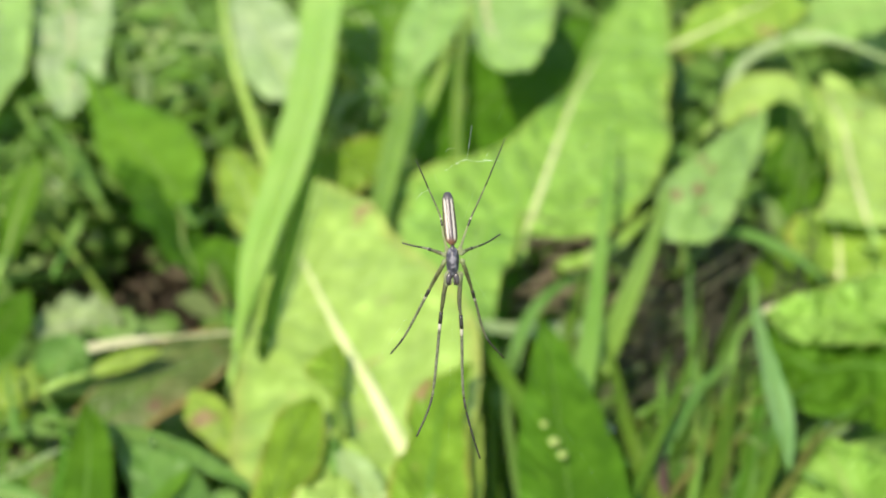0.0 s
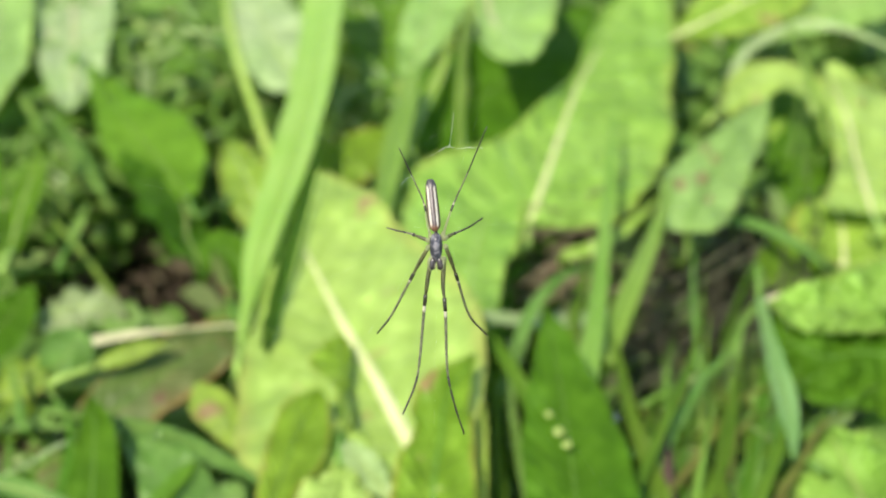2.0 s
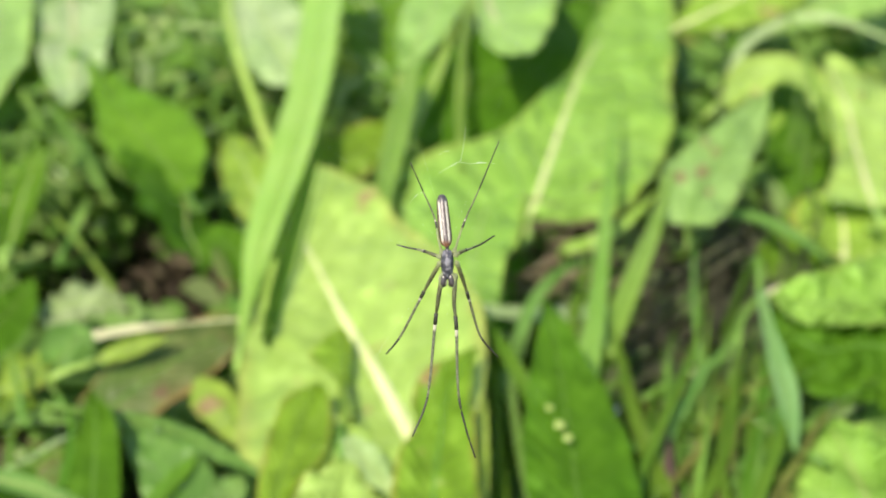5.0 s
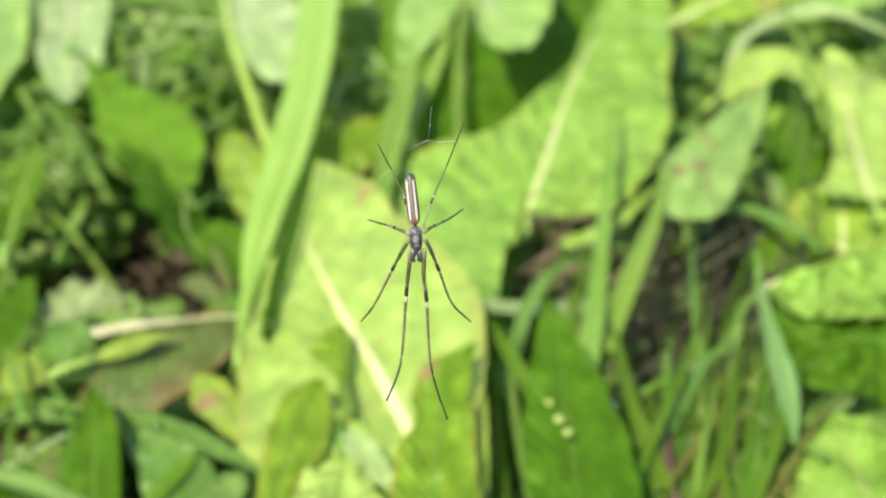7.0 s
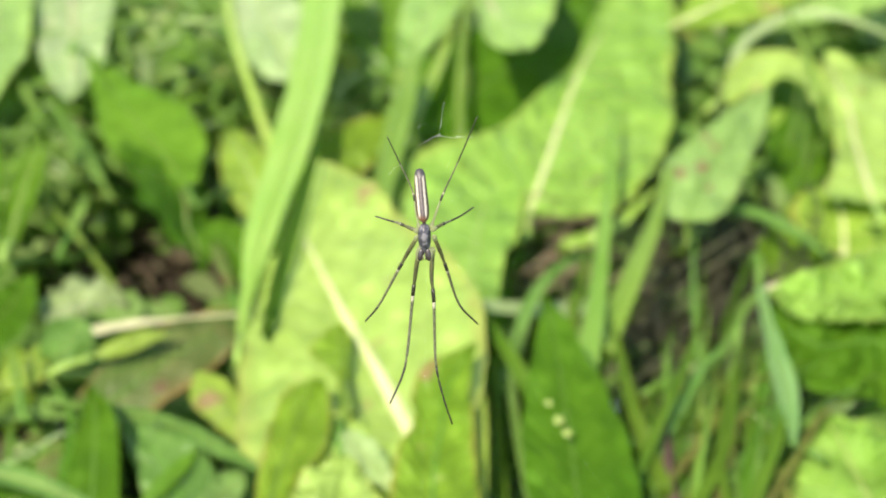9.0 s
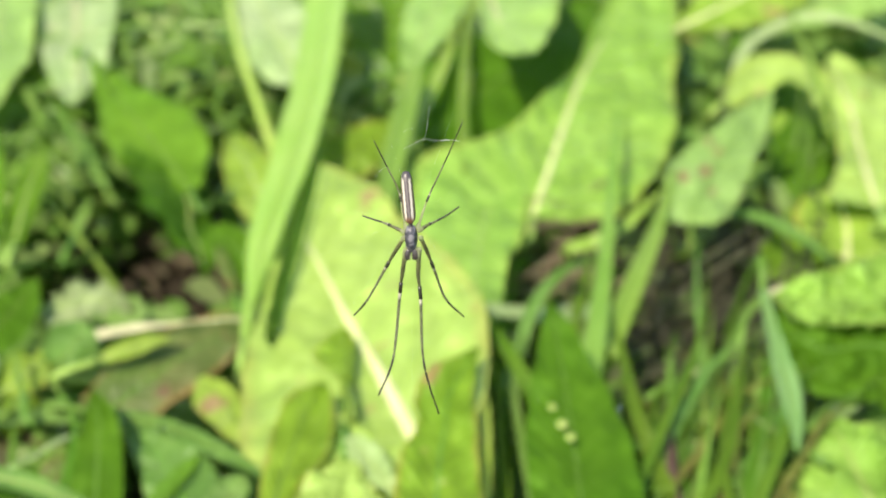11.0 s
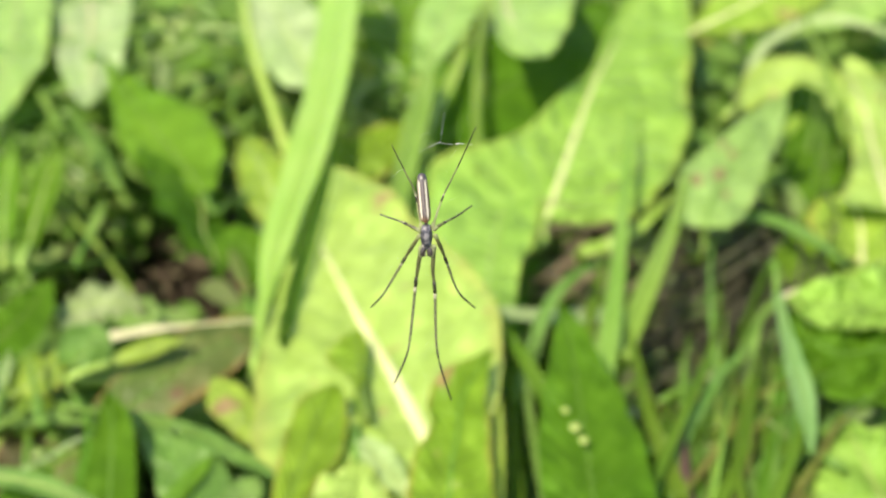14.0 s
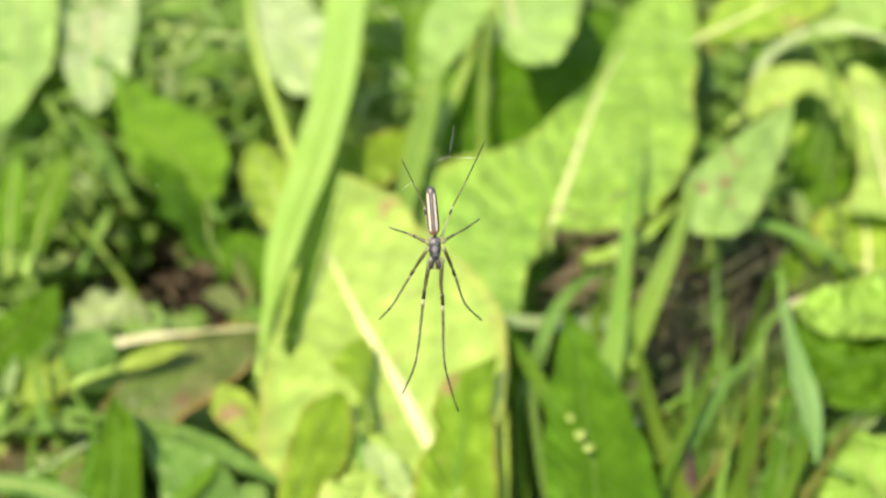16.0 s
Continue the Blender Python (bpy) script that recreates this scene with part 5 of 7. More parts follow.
grass_blade(((0.0661, 0.3053, 0.0672), (0.0748, 0.3187, 0.0716), (0.0838, 0.3335, 0.0734), (0.0853, 0.3469, 0.0726)), 0.0023, (-0.06, -0.67, 0.74), GRASS_BLUE, "bluish green narrow grass blade", seed=86)
grass_blade(((0.058, 0.2885, 0.0773), (0.0683, 0.3005, 0.0816), (0.0785, 0.3138, 0.0834), (0.0873, 0.3261, 0.0827)), 0.0012, (-0.09, -0.67, 0.73), GRASS, "long fresh green grass blade", seed=87)
grass_blade(((0.0925, 0.2947, 0.0747), (0.1004, 0.3106, 0.079), (0.1086, 0.3278, 0.0808), (0.1173, 0.3433, 0.0801)), 0.0020, (0.17, -0.67, 0.73), GRASS, "long fresh green grass blade", seed=88)
grass_blade(((0.0662, 0.2908, 0.0819), (0.0854, 0.3041, 0.0862), (0.1042, 0.3187, 0.088), (0.1212, 0.3321, 0.0873)), 0.0013, (0.33, -0.64, 0.7), GRASS_BLUE, "bluish green narrow grass blade", seed=89)
grass_blade(((0.0774, 0.2827, 0.072), (0.0833, 0.2961, 0.0764), (0.0894, 0.3107, 0.0782), (0.0967, 0.324, 0.0774)), 0.0023, (0.38, -0.63, 0.68), GRASS_OLD, "yellowing grass blade in the tuft", seed=90)
grass_blade(((0.0849, 0.2793, 0.0817), (0.0914, 0.2888, 0.0861), (0.098, 0.2996, 0.0879), (0.1052, 0.3099, 0.0871)), 0.0022, (-0.06, -0.67, 0.74), GRASS, "long fresh green grass blade", seed=91)
grass_blade(((0.0921, 0.2899, 0.0641), (0.0996, 0.2986, 0.0684), (0.1068, 0.3085, 0.0702), (0.127, 0.318, 0.0695)), 0.0016, (0.39, -0.62, 0.68), GRASS, "long fresh green grass blade", seed=92)
grass_blade(((0.0662, 0.3061, 0.0643), (0.0757, 0.3183, 0.0686), (0.0848, 0.3318, 0.0704), (0.1015, 0.3442, 0.0697)), 0.0011, (0.15, -0.67, 0.73), GRASS, "long fresh green grass blade", seed=93)
grass_blade(((0.1009, 0.279, 0.0767), (0.0958, 0.2922, 0.081), (0.0915, 0.3067, 0.0828), (0.095, 0.3199, 0.0821)), 0.0009, (-0.39, -0.62, 0.68), GRASS, "long fresh green grass blade", seed=94)
grass_blade(((0.0891, 0.2781, 0.0814), (0.0899, 0.29, 0.0857), (0.091, 0.3031, 0.0875), (0.1014, 0.3153, 0.0868)), 0.0023, (-0.19, -0.66, 0.72), GRASS, "long fresh green grass blade", seed=95)
grass_blade(((0.0845, 0.2941, 0.0767), (0.0793, 0.3061, 0.0811), (0.0747, 0.3193, 0.0829), (0.0771, 0.3316, 0.0821)), 0.0020, (0.35, -0.63, 0.69), GRASS_BLUE, "bluish green narrow grass blade", seed=96)
stem(((-0.0739, 0.5043, 0.0576), (-0.0851, 0.535, 0.0684), (-0.0992, 0.5824, 0.0756), (-0.117, 0.6675, 0.0792)), 0.00250, STALK, "pale yellow-green dock stem", end=0.85)
stem(((0.0038, 0.495, 0.0576), (0.0059, 0.5211, 0.0648), (0.0099, 0.5663, 0.072), (0.0148, 0.6541, 0.0756)), 0.00311, GRASS_LIGHT, "light green upright dock stem", end=0.9)
stem(((-0.1255, 0.4163, 0.0504), (-0.1386, 0.4323, 0.0576), (-0.1512, 0.4465, 0.0612), (-0.1642, 0.4615, 0.0648)), 0.0013, GRASS_MID, "thin yellow-green stem rising from herbs", end=0.8)
stem(((0.1051, 0.3625, 0.0893), (0.1133, 0.3662, 0.09), (0.1201, 0.3672, 0.09), (0.1288, 0.3717, 0.0893)), 0.00151, STRAW, "bent cream straw among green grass", planted=False, name='straw', category='straw', end=1.0)
stem(((0.0664, 0.2733, 0.0792), (0.0647, 0.2809, 0.0828), (0.0653, 0.293, 0.0846), (0.0648, 0.3032, 0.0864)), 0.00261, PURPLE, "dark purple stem base in grass", end=0.7)
stem(((-0.1185, 0.2876, 0.0860), (-0.1132, 0.2901, 0.0890), (-0.1075, 0.2916, 0.0910), (-0.1034, 0.2953, 0.0910)), 0.0006, GRASS_PALE, "pale thin curved stem over low leaves", end=0.7)
shaped_leaf("herb_leaf", ((-0.1313, 0.5346, 0.07), (-0.1348, 0.5485, 0.0713), (-0.1367, 0.5562, 0.0727), (-0.1402, 0.5701, 0.074)), (0.001, 0.0031, 0.0021, 0.0002), (0.001, 0.0025, 0.0028, 0.0002), (0, -0.45, 0.89), HERB_PALE, "pale cream-green leaf among herbs", rib=0.0005, rib_material=RIB_DEEP, crinkle=0.004, ruffle=0.006, teeth=0.3, steps=24, half=6, seed=200, group="small herb leaves")
shaped_leaf("herb_leaf", ((-0.1315, 0.5425, 0.068), (-0.128, 0.5492, 0.0693), (-0.1257, 0.5523, 0.0707), (-0.1224, 0.5587, 0.072)), (0.0007, 0.0021, 0.0014, 0.0002), (0.0007, 0.0017, 0.0019, 0.0002), (0, -0.45, 0.89), HERB_LEAF, "small leaf of a low feathery herb", rib=0.0005, rib_material=RIB_DEEP, crinkle=0.004, ruffle=0.006, teeth=0.3, steps=24, half=6, seed=201, group="small herb leaves")
shaped_leaf("herb_leaf", ((-0.15, 0.4611, 0.07), (-0.1522, 0.4732, 0.0713), (-0.1532, 0.4798, 0.0727), (-0.1553, 0.4918, 0.074)), (0.0006, 0.0018, 0.0013, 0.0001), (0.0006, 0.0015, 0.0016, 0.0001), (0, -0.45, 0.89), HERB_LEAF, "small leaf of a low feathery herb", rib=0.0005, rib_material=RIB_DEEP, crinkle=0.004, ruffle=0.006, teeth=0.3, steps=24, half=6, seed=204, group="small herb leaves")
shaped_leaf("herb_leaf", ((-0.1644, 0.4939, 0.072), (-0.1754, 0.5122, 0.0733), (-0.182, 0.5228, 0.0747), (-0.1932, 0.5415, 0.076)), (0.0006, 0.0018, 0.0012, 0.0001), (0.0006, 0.0014, 0.0016, 0.0001), (0, -0.45, 0.89), HERB_LEAF, "small leaf of a low feathery herb", rib=0.0005, rib_material=RIB_DEEP, crinkle=0.004, ruffle=0.006, teeth=0.3, steps=24, half=6, seed=205, group="small herb leaves")
shaped_leaf("herb_leaf", ((-0.1381, 0.4674, 0.064), (-0.1527, 0.4923, 0.0653), (-0.1617, 0.5073, 0.0667), (-0.1772, 0.5337, 0.068)), (0.0014, 0.0044, 0.003, 0.0001), (0.0014, 0.0035, 0.0039, 0.0001), (0, -0.45, 0.89), BLUISH, "dull bluish leaf in herb shade", rib=0.0005, rib_material=RIB_DEEP, crinkle=0.004, ruffle=0.006, teeth=0.3, steps=24, half=6, seed=206, group="small herb leaves")
shaped_leaf("herb_leaf", ((-0.1414, 0.4242, 0.068), (-0.1407, 0.4345, 0.0693), (-0.14, 0.4401, 0.0707), (-0.1393, 0.4502, 0.072)), (0.0008, 0.0025, 0.0017, 0.0001), (0.0008, 0.002, 0.0022, 0.0001), (0, -0.45, 0.89), HERB_LEAF, "small leaf of a low feathery herb", rib=0.0005, rib_material=RIB_DEEP, crinkle=0.004, ruffle=0.006, teeth=0.3, steps=24, half=6, seed=207, group="small herb leaves")
shaped_leaf("herb_leaf", ((-0.1609, 0.4091, 0.068), (-0.1659, 0.4185, 0.0693), (-0.1687, 0.4235, 0.0707), (-0.1736, 0.4326, 0.072)), (0.0006, 0.002, 0.0014, 0.0001), (0.0006, 0.0016, 0.0018, 0.0001), (0, -0.45, 0.89), HERB_LEAF, "small leaf of a low feathery herb", rib=0.0005, rib_material=RIB_DEEP, crinkle=0.004, ruffle=0.006, teeth=0.3, steps=24, half=6, seed=208, group="small herb leaves")
shaped_leaf("herb_leaf", ((-0.094, 0.504, 0.074), (-0.0979, 0.4965, 0.0753), (-0.1, 0.4911, 0.0767), (-0.1035, 0.4841, 0.078)), (0.0005, 0.0014, 0.001, 0.0002), (0.0005, 0.0012, 0.0013, 0.0002), (0, -0.45, 0.89), HERB_PALE, "pale cream-green leaf among herbs", rib=0.0005, rib_material=RIB_DEEP, crinkle=0.004, ruffle=0.006, teeth=0.3, steps=24, half=6, seed=210, group="small herb leaves")
shaped_leaf("herb_leaf", ((-0.1178, 0.5173, 0.07), (-0.1125, 0.5217, 0.0713), (-0.109, 0.5234, 0.0727), (-0.1039, 0.5274, 0.074)), (0.0008, 0.0025, 0.0017, 0.0002), (0.0008, 0.002, 0.0022, 0.0002), (0, -0.45, 0.89), MID, "small leaf of a low feathery herb", rib=0.0005, rib_material=RIB_DEEP, crinkle=0.004, ruffle=0.006, teeth=0.3, steps=24, half=6, seed=211, group="small herb leaves")
shaped_leaf("herb_leaf", ((-0.1349, 0.5822, 0.068), (-0.1245, 0.572, 0.0693), (-0.1182, 0.5648, 0.0707), (-0.1088, 0.5553, 0.072)), (0.001, 0.0031, 0.0021, 0.0002), (0.001, 0.0025, 0.0027, 0.0002), (0, -0.45, 0.89), MID, "small leaf of a low feathery herb", rib=0.0005, rib_material=RIB_DEEP, crinkle=0.004, ruffle=0.006, teeth=0.3, steps=24, half=6, seed=212, group="small herb leaves")
shaped_leaf("herb_leaf", ((-0.1463, 0.5649, 0.07), (-0.1523, 0.5807, 0.0713), (-0.1558, 0.5895, 0.0727), (-0.1619, 0.6053, 0.074)), (0.0009, 0.0029, 0.002, 0.0002), (0.0009, 0.0024, 0.0026, 0.0002), (0, -0.45, 0.89), HERB_LEAF, "small leaf of a low feathery herb", rib=0.0005, rib_material=RIB_DEEP, crinkle=0.004, ruffle=0.006, teeth=0.3, steps=24, half=6, seed=213, group="small herb leaves")
shaped_leaf("herb_leaf", ((-0.0848, 0.4616, 0.07), (-0.0853, 0.4527, 0.0713), (-0.0854, 0.4467, 0.0727), (-0.0858, 0.4386, 0.074)), (0.0005, 0.0014, 0.0009, 0.0001), (0.0005, 0.0011, 0.0012, 0.0001), (0, -0.45, 0.89), BLUISH, "dull bluish leaf in herb shade", rib=0.0005, rib_material=RIB_DEEP, crinkle=0.004, ruffle=0.006, teeth=0.3, steps=24, half=6, seed=214, group="small herb leaves")
shaped_leaf("herb_leaf", ((-0.1069, 0.5465, 0.07), (-0.1025, 0.5498, 0.0713), (-0.0997, 0.5509, 0.0727), (-0.0955, 0.5539, 0.074)), (0.0008, 0.0025, 0.0017, 0.0002), (0.0008, 0.002, 0.0022, 0.0002), (0, -0.45, 0.89), RUSTY, "reddened small leaf among herbs", rib=0.0005, rib_material=RIB_DEEP, crinkle=0.004, ruffle=0.006, teeth=0.3, steps=24, half=6, seed=216, group="small herb leaves")
shaped_leaf("herb_leaf", ((-0.1336, 0.3171, 0.078), (-0.1313, 0.3179, 0.0793), (-0.1296, 0.3179, 0.0807), (-0.1274, 0.3186, 0.082)), (0.0006, 0.0019, 0.0013, 0.0001), (0.0006, 0.0016, 0.0017, 0.0001), (0, -0.45, 0.89), HERB_LEAF, "small leaf of a low feathery herb", rib=0.0005, rib_material=RIB_DEEP, crinkle=0.004, ruffle=0.006, teeth=0.3, steps=24, half=6, seed=217, group="small herb leaves")
shaped_leaf("herb_leaf", ((-0.1447, 0.3268, 0.076), (-0.1458, 0.334, 0.0773), (-0.1461, 0.3378, 0.0787), (-0.1471, 0.3449, 0.08)), (0.0006, 0.0018, 0.0012, 0.0001), (0.0006, 0.0014, 0.0016, 0.0001), (0, -0.45, 0.89), PALE, "pale pinkish leaf among herbs", rib=0.0005, rib_material=RIB_DEEP, crinkle=0.004, ruffle=0.006, teeth=0.3, steps=24, half=6, seed=219, group="small herb leaves")
shaped_leaf("herb_leaf", ((-0.131, 0.3203, 0.082), (-0.1337, 0.3265, 0.0833), (-0.1351, 0.3298, 0.0847), (-0.1378, 0.3359, 0.086)), (0.0004, 0.0014, 0.0009, 0.0001), (0.0004, 0.0011, 0.0012, 0.0001), (0, -0.45, 0.89), HERB_LEAF, "small leaf of a low feathery herb", rib=0.0005, rib_material=RIB_DEEP, crinkle=0.004, ruffle=0.006, teeth=0.3, steps=24, half=6, seed=220, group="small herb leaves")
shaped_leaf("herb_leaf", ((-0.1183, 0.3175, 0.084), (-0.1211, 0.3212, 0.0853), (-0.1226, 0.3228, 0.0867), (-0.1253, 0.3262, 0.088)), (0.0004, 0.0013, 0.0008, 0.0001), (0.0004, 0.001, 0.0011, 0.0001), (0, -0.45, 0.89), HERB_LEAF, "small leaf of a low feathery herb", rib=0.0005, rib_material=RIB_DEEP, crinkle=0.004, ruffle=0.006, teeth=0.3, steps=24, half=6, seed=221, group="small herb leaves")
shaped_leaf("dry_leaf", ((0.0679, 0.3027, 0.078), (0.0728, 0.3021, 0.0793), (0.0756, 0.3012, 0.0807), (0.0801, 0.3006, 0.082)), (0.0003, 0.001, 0.0007, 0.0001), (0.0003, 0.0008, 0.0009, 0.0001), (0, -0.45, 0.89), DRY, "tan dead leaf scrap in the tuft", rib=0.0005, rib_material=RIB_DEEP, crinkle=0.004, ruffle=0.006, teeth=0.3, steps=24, half=6, seed=230, group="small herb leaves")
shaped_leaf("herb_leaf", ((0.0733, 0.2945, 0.08), (0.077, 0.2995, 0.0813), (0.0791, 0.302, 0.0827), (0.0826, 0.3068, 0.084)), (0.0004, 0.0012, 0.0008, 0.0001), (0.0004, 0.001, 0.0011, 0.0001), (0, -0.45, 0.89), LIGHT, "small pale green leaf in the tuft", rib=0.0005, rib_material=RIB_DEEP, crinkle=0.004, ruffle=0.006, teeth=0.3, steps=24, half=6, seed=231, group="small herb leaves")
shaped_leaf("dry_leaf", ((0.0732, 0.3305, 0.08), (0.0765, 0.3319, 0.0813), (0.0784, 0.3321, 0.0827), (0.0815, 0.3333, 0.084)), (0.0003, 0.001, 0.0007, 0.0001), (0.0003, 0.0008, 0.0009, 0.0001), (0, -0.45, 0.89), PALE, "pale leaf scrap in the tuft", rib=0.0005, rib_material=RIB_DEEP, crinkle=0.004, ruffle=0.006, teeth=0.3, steps=24, half=6, seed=232, group="small herb leaves")
shaped_leaf("dry_leaf", ((0.0902, 0.3154, 0.074), (0.0931, 0.3184, 0.0753), (0.0947, 0.3196, 0.0767), (0.0975, 0.3223, 0.078)), (0.0003, 0.0009, 0.0006, 0.0001), (0.0003, 0.0008, 0.0008, 0.0001), (0, -0.45, 0.89), DRY, "tan dead leaf scrap in the tuft", rib=0.0005, rib_material=RIB_DEEP, crinkle=0.004, ruffle=0.006, teeth=0.3, steps=24, half=6, seed=233, group="small herb leaves")
shaped_leaf("herb_leaf", ((0.0968, 0.3242, 0.076), (0.1001, 0.3303, 0.0773), (0.1019, 0.3334, 0.0787), (0.1051, 0.3393, 0.08)), (0.0008, 0.0024, 0.0016, 0.0001), (0.0008, 0.0019, 0.0021, 0.0001), (0, -0.45, 0.89), LIGHT, "small pale green leaf in the tuft", rib=0.0005, rib_material=RIB_DEEP, crinkle=0.004, ruffle=0.006, teeth=0.3, steps=24, half=6, seed=234, group="small herb leaves")
shaped_leaf("dry_leaf", ((0.1004, 0.2963, 0.086), (0.0966, 0.299, 0.0873), (0.0941, 0.3001, 0.0887), (0.0904, 0.3026, 0.09)), (0.0003, 0.0008, 0.0005, 0.0001), (0.0003, 0.0006, 0.0007, 0.0001), (0, -0.45, 0.89), PALE, "pale leaf scrap in the tuft", rib=0.0005, rib_material=RIB_DEEP, crinkle=0.004, ruffle=0.006, teeth=0.3, steps=24, half=6, seed=235, group="small herb leaves")
shaped_leaf("dry_leaf", ((0.0844, 0.3167, 0.076), (0.0864, 0.3207, 0.0773), (0.0875, 0.3226, 0.0787), (0.0895, 0.3264, 0.08)), (0.0003, 0.0009, 0.0006, 0.0001), (0.0003, 0.0008, 0.0008, 0.0001), (0, -0.45, 0.89), PALE, "pale leaf scrap in the tuft", rib=0.0005, rib_material=RIB_DEEP, crinkle=0.004, ruffle=0.006, teeth=0.3, steps=24, half=6, seed=236, group="small herb leaves")
shaped_leaf("herb_leaf", ((0.0933, 0.2808, 0.08), (0.0967, 0.2904, 0.0813), (0.0986, 0.2958, 0.0827), (0.102, 0.3053, 0.084)), (0.0004, 0.0014, 0.0009, 0.0001), (0.0004, 0.0011, 0.0012, 0.0001), (0, -0.45, 0.89), YELLOWISH, "yellow-green leaf blade in the tuft", rib=0.0005, rib_material=RIB_DEEP, crinkle=0.004, ruffle=0.006, teeth=0.3, steps=24, half=6, seed=237, group="small herb leaves")
shaped_leaf("herb_leaf", ((0.0914, 0.3333, 0.084), (0.0941, 0.3414, 0.0853), (0.0955, 0.3458, 0.0867), (0.0981, 0.3537, 0.088)), (0.0003, 0.001, 0.0007, 0.0001), (0.0003, 0.0008, 0.0009, 0.0001), (0, -0.45, 0.89), LIGHT, "small pale green leaf in the tuft", rib=0.0005, rib_material=RIB_DEEP, crinkle=0.004, ruffle=0.006, teeth=0.3, steps=24, half=6, seed=238, group="small herb leaves")
shaped_leaf("herb_leaf", ((0.079, 0.3164, 0.086), (0.0821, 0.332, 0.0873), (0.084, 0.3412, 0.0887), (0.0872, 0.3573, 0.09)), (0.0002, 0.0008, 0.0005, 0.0001), (0.0002, 0.0006, 0.0007, 0.0001), (0, -0.45, 0.89), YELLOWISH, "yellow-green leaf blade in the tuft", rib=0.0005, rib_material=RIB_DEEP, crinkle=0.004, ruffle=0.006, teeth=0.3, steps=24, half=6, seed=239, group="small herb leaves")
shaped_leaf("dry_leaf", ((0.114, 0.3073, 0.084), (0.1181, 0.3085, 0.0853), (0.1203, 0.3087, 0.0867), (0.1242, 0.3097, 0.088)), (0.0004, 0.0011, 0.0008, 0.0001), (0.0004, 0.0009, 0.001, 0.0001), (0, -0.45, 0.89), PALE, "pale leaf scrap in the tuft", rib=0.0005, rib_material=RIB_DEEP, crinkle=0.004, ruffle=0.006, teeth=0.3, steps=24, half=6, seed=240, group="small herb leaves")
shaped_leaf("dock_leaf", ((-0.157, 0.3398, 0.08), (-0.1497, 0.3498, 0.0812), (-0.1452, 0.3604, 0.0825), (-0.1422, 0.3702, 0.0837), (-0.1405, 0.3763, 0.085)), (0.0057, 0.0088, 0.0076, 0.0046, 0.0004), (0.0057, 0.0084, 0.0084, 0.005, 0.0004), (0.2, -0.5, 0.84), DEEP, "dark green toothed leaf over low herbs", rib=0.0005, rib_material=RIB_DEEP, teeth=0.12, crinkle=0.003, seed=63)
shaped_leaf("dock_leaf", ((0.1298, 0.4795, 0.083), (0.1326, 0.4836, 0.0843), (0.1362, 0.4887, 0.0857), (0.1396, 0.493, 0.087)), (0.0007, 0.0023, 0.0027, 0.0002), (0.0007, 0.0018, 0.0023, 0.0002), (0, -0.5, 0.87), YELLOWISH, "small bright leaf tip behind a spotted leaf", rib=0.0005, rib_material=RIB_DEEP, seed=60)
shaped_leaf("dock_leaf", ((-0.0283, 0.2431, 0.1005), (-0.0281, 0.2571, 0.1015), (-0.0267, 0.2638, 0.1025), (-0.0258, 0.2693, 0.1035)), (0.0115, 0.0104, 0.007, 0.0006), (0.013, 0.0116, 0.0061, 0.0009), (0, -0.5, 0.87), FRESH, "crumpled bright leaf rim low in the patch", rib=0.0005, rib_material=RIB_DEEP, crinkle=0.004, ruffle=0.003, seed=61)
shaped_leaf("dry_leaf", ((-0.0134, 0.2599, 0.0995), (-0.0172, 0.2664, 0.1002), (-0.0222, 0.2735, 0.1008), (-0.0275, 0.2799, 0.1015)), (0.0009, 0.0037, 0.0047, 0.0016), (0.0009, 0.0034, 0.0047, 0.0022), (0, -0.45, 0.89), PALE, "pale withered leaf piece before a green leaf", rib=0.0004, crinkle=0.003, ruffle=0.003, seed=62)
shaped_leaf("grass_blade", ((-0.0227, 0.4116, 0.0905), (-0.0214, 0.4302, 0.0916), (-0.0193, 0.4544, 0.0927), (-0.017, 0.4792, 0.0939), (-0.0142, 0.5123, 0.095)), (0.0016, 0.004, 0.0046, 0.0045, 0.0033), (0.0016, 0.0036, 0.0044, 0.0045, 0.0033), (0, -0.6, 0.8), GRASS_MID, "short green grass blade between two leaves", rib=0.0003, rib_material=GRASS_MID, fold=0.3, seed=114, group="grass blades", stalked=False)
grass_blade(((0.0593, 0.2744, 0.0833), (0.0653, 0.2976, 0.0873), (0.0725, 0.3219, 0.0893), (0.0811, 0.3427, 0.0893)), 0.0012, (0.19, -0.65, 0.72), GRASS_BLUE, "bluish green narrow grass blade", seed=300)
grass_blade(((0.0620, 0.2763, 0.0814), (0.0656, 0.3011, 0.0854), (0.0698, 0.3269, 0.0874), (0.0742, 0.3490, 0.0874)), 0.0015, (-0.18, -0.65, 0.72), GRASS_MID, "light green narrow grass blade", seed=301)
grass_blade(((0.0653, 0.2806, 0.0772), (0.0673, 0.3029, 0.0812), (0.0694, 0.3261, 0.0832), (0.0710, 0.3459, 0.0832)), 0.0015, (-0.02, -0.65, 0.72), GRASS_MID, "light green narrow grass blade", seed=302)
grass_blade(((0.0671, 0.2799, 0.0779), (0.0714, 0.2964, 0.0819), (0.0765, 0.3136, 0.0839), (0.0825, 0.3283, 0.0839)), 0.0014, (0.20, -0.65, 0.72), GRASS_BLUE, "bluish green narrow grass blade", seed=303)
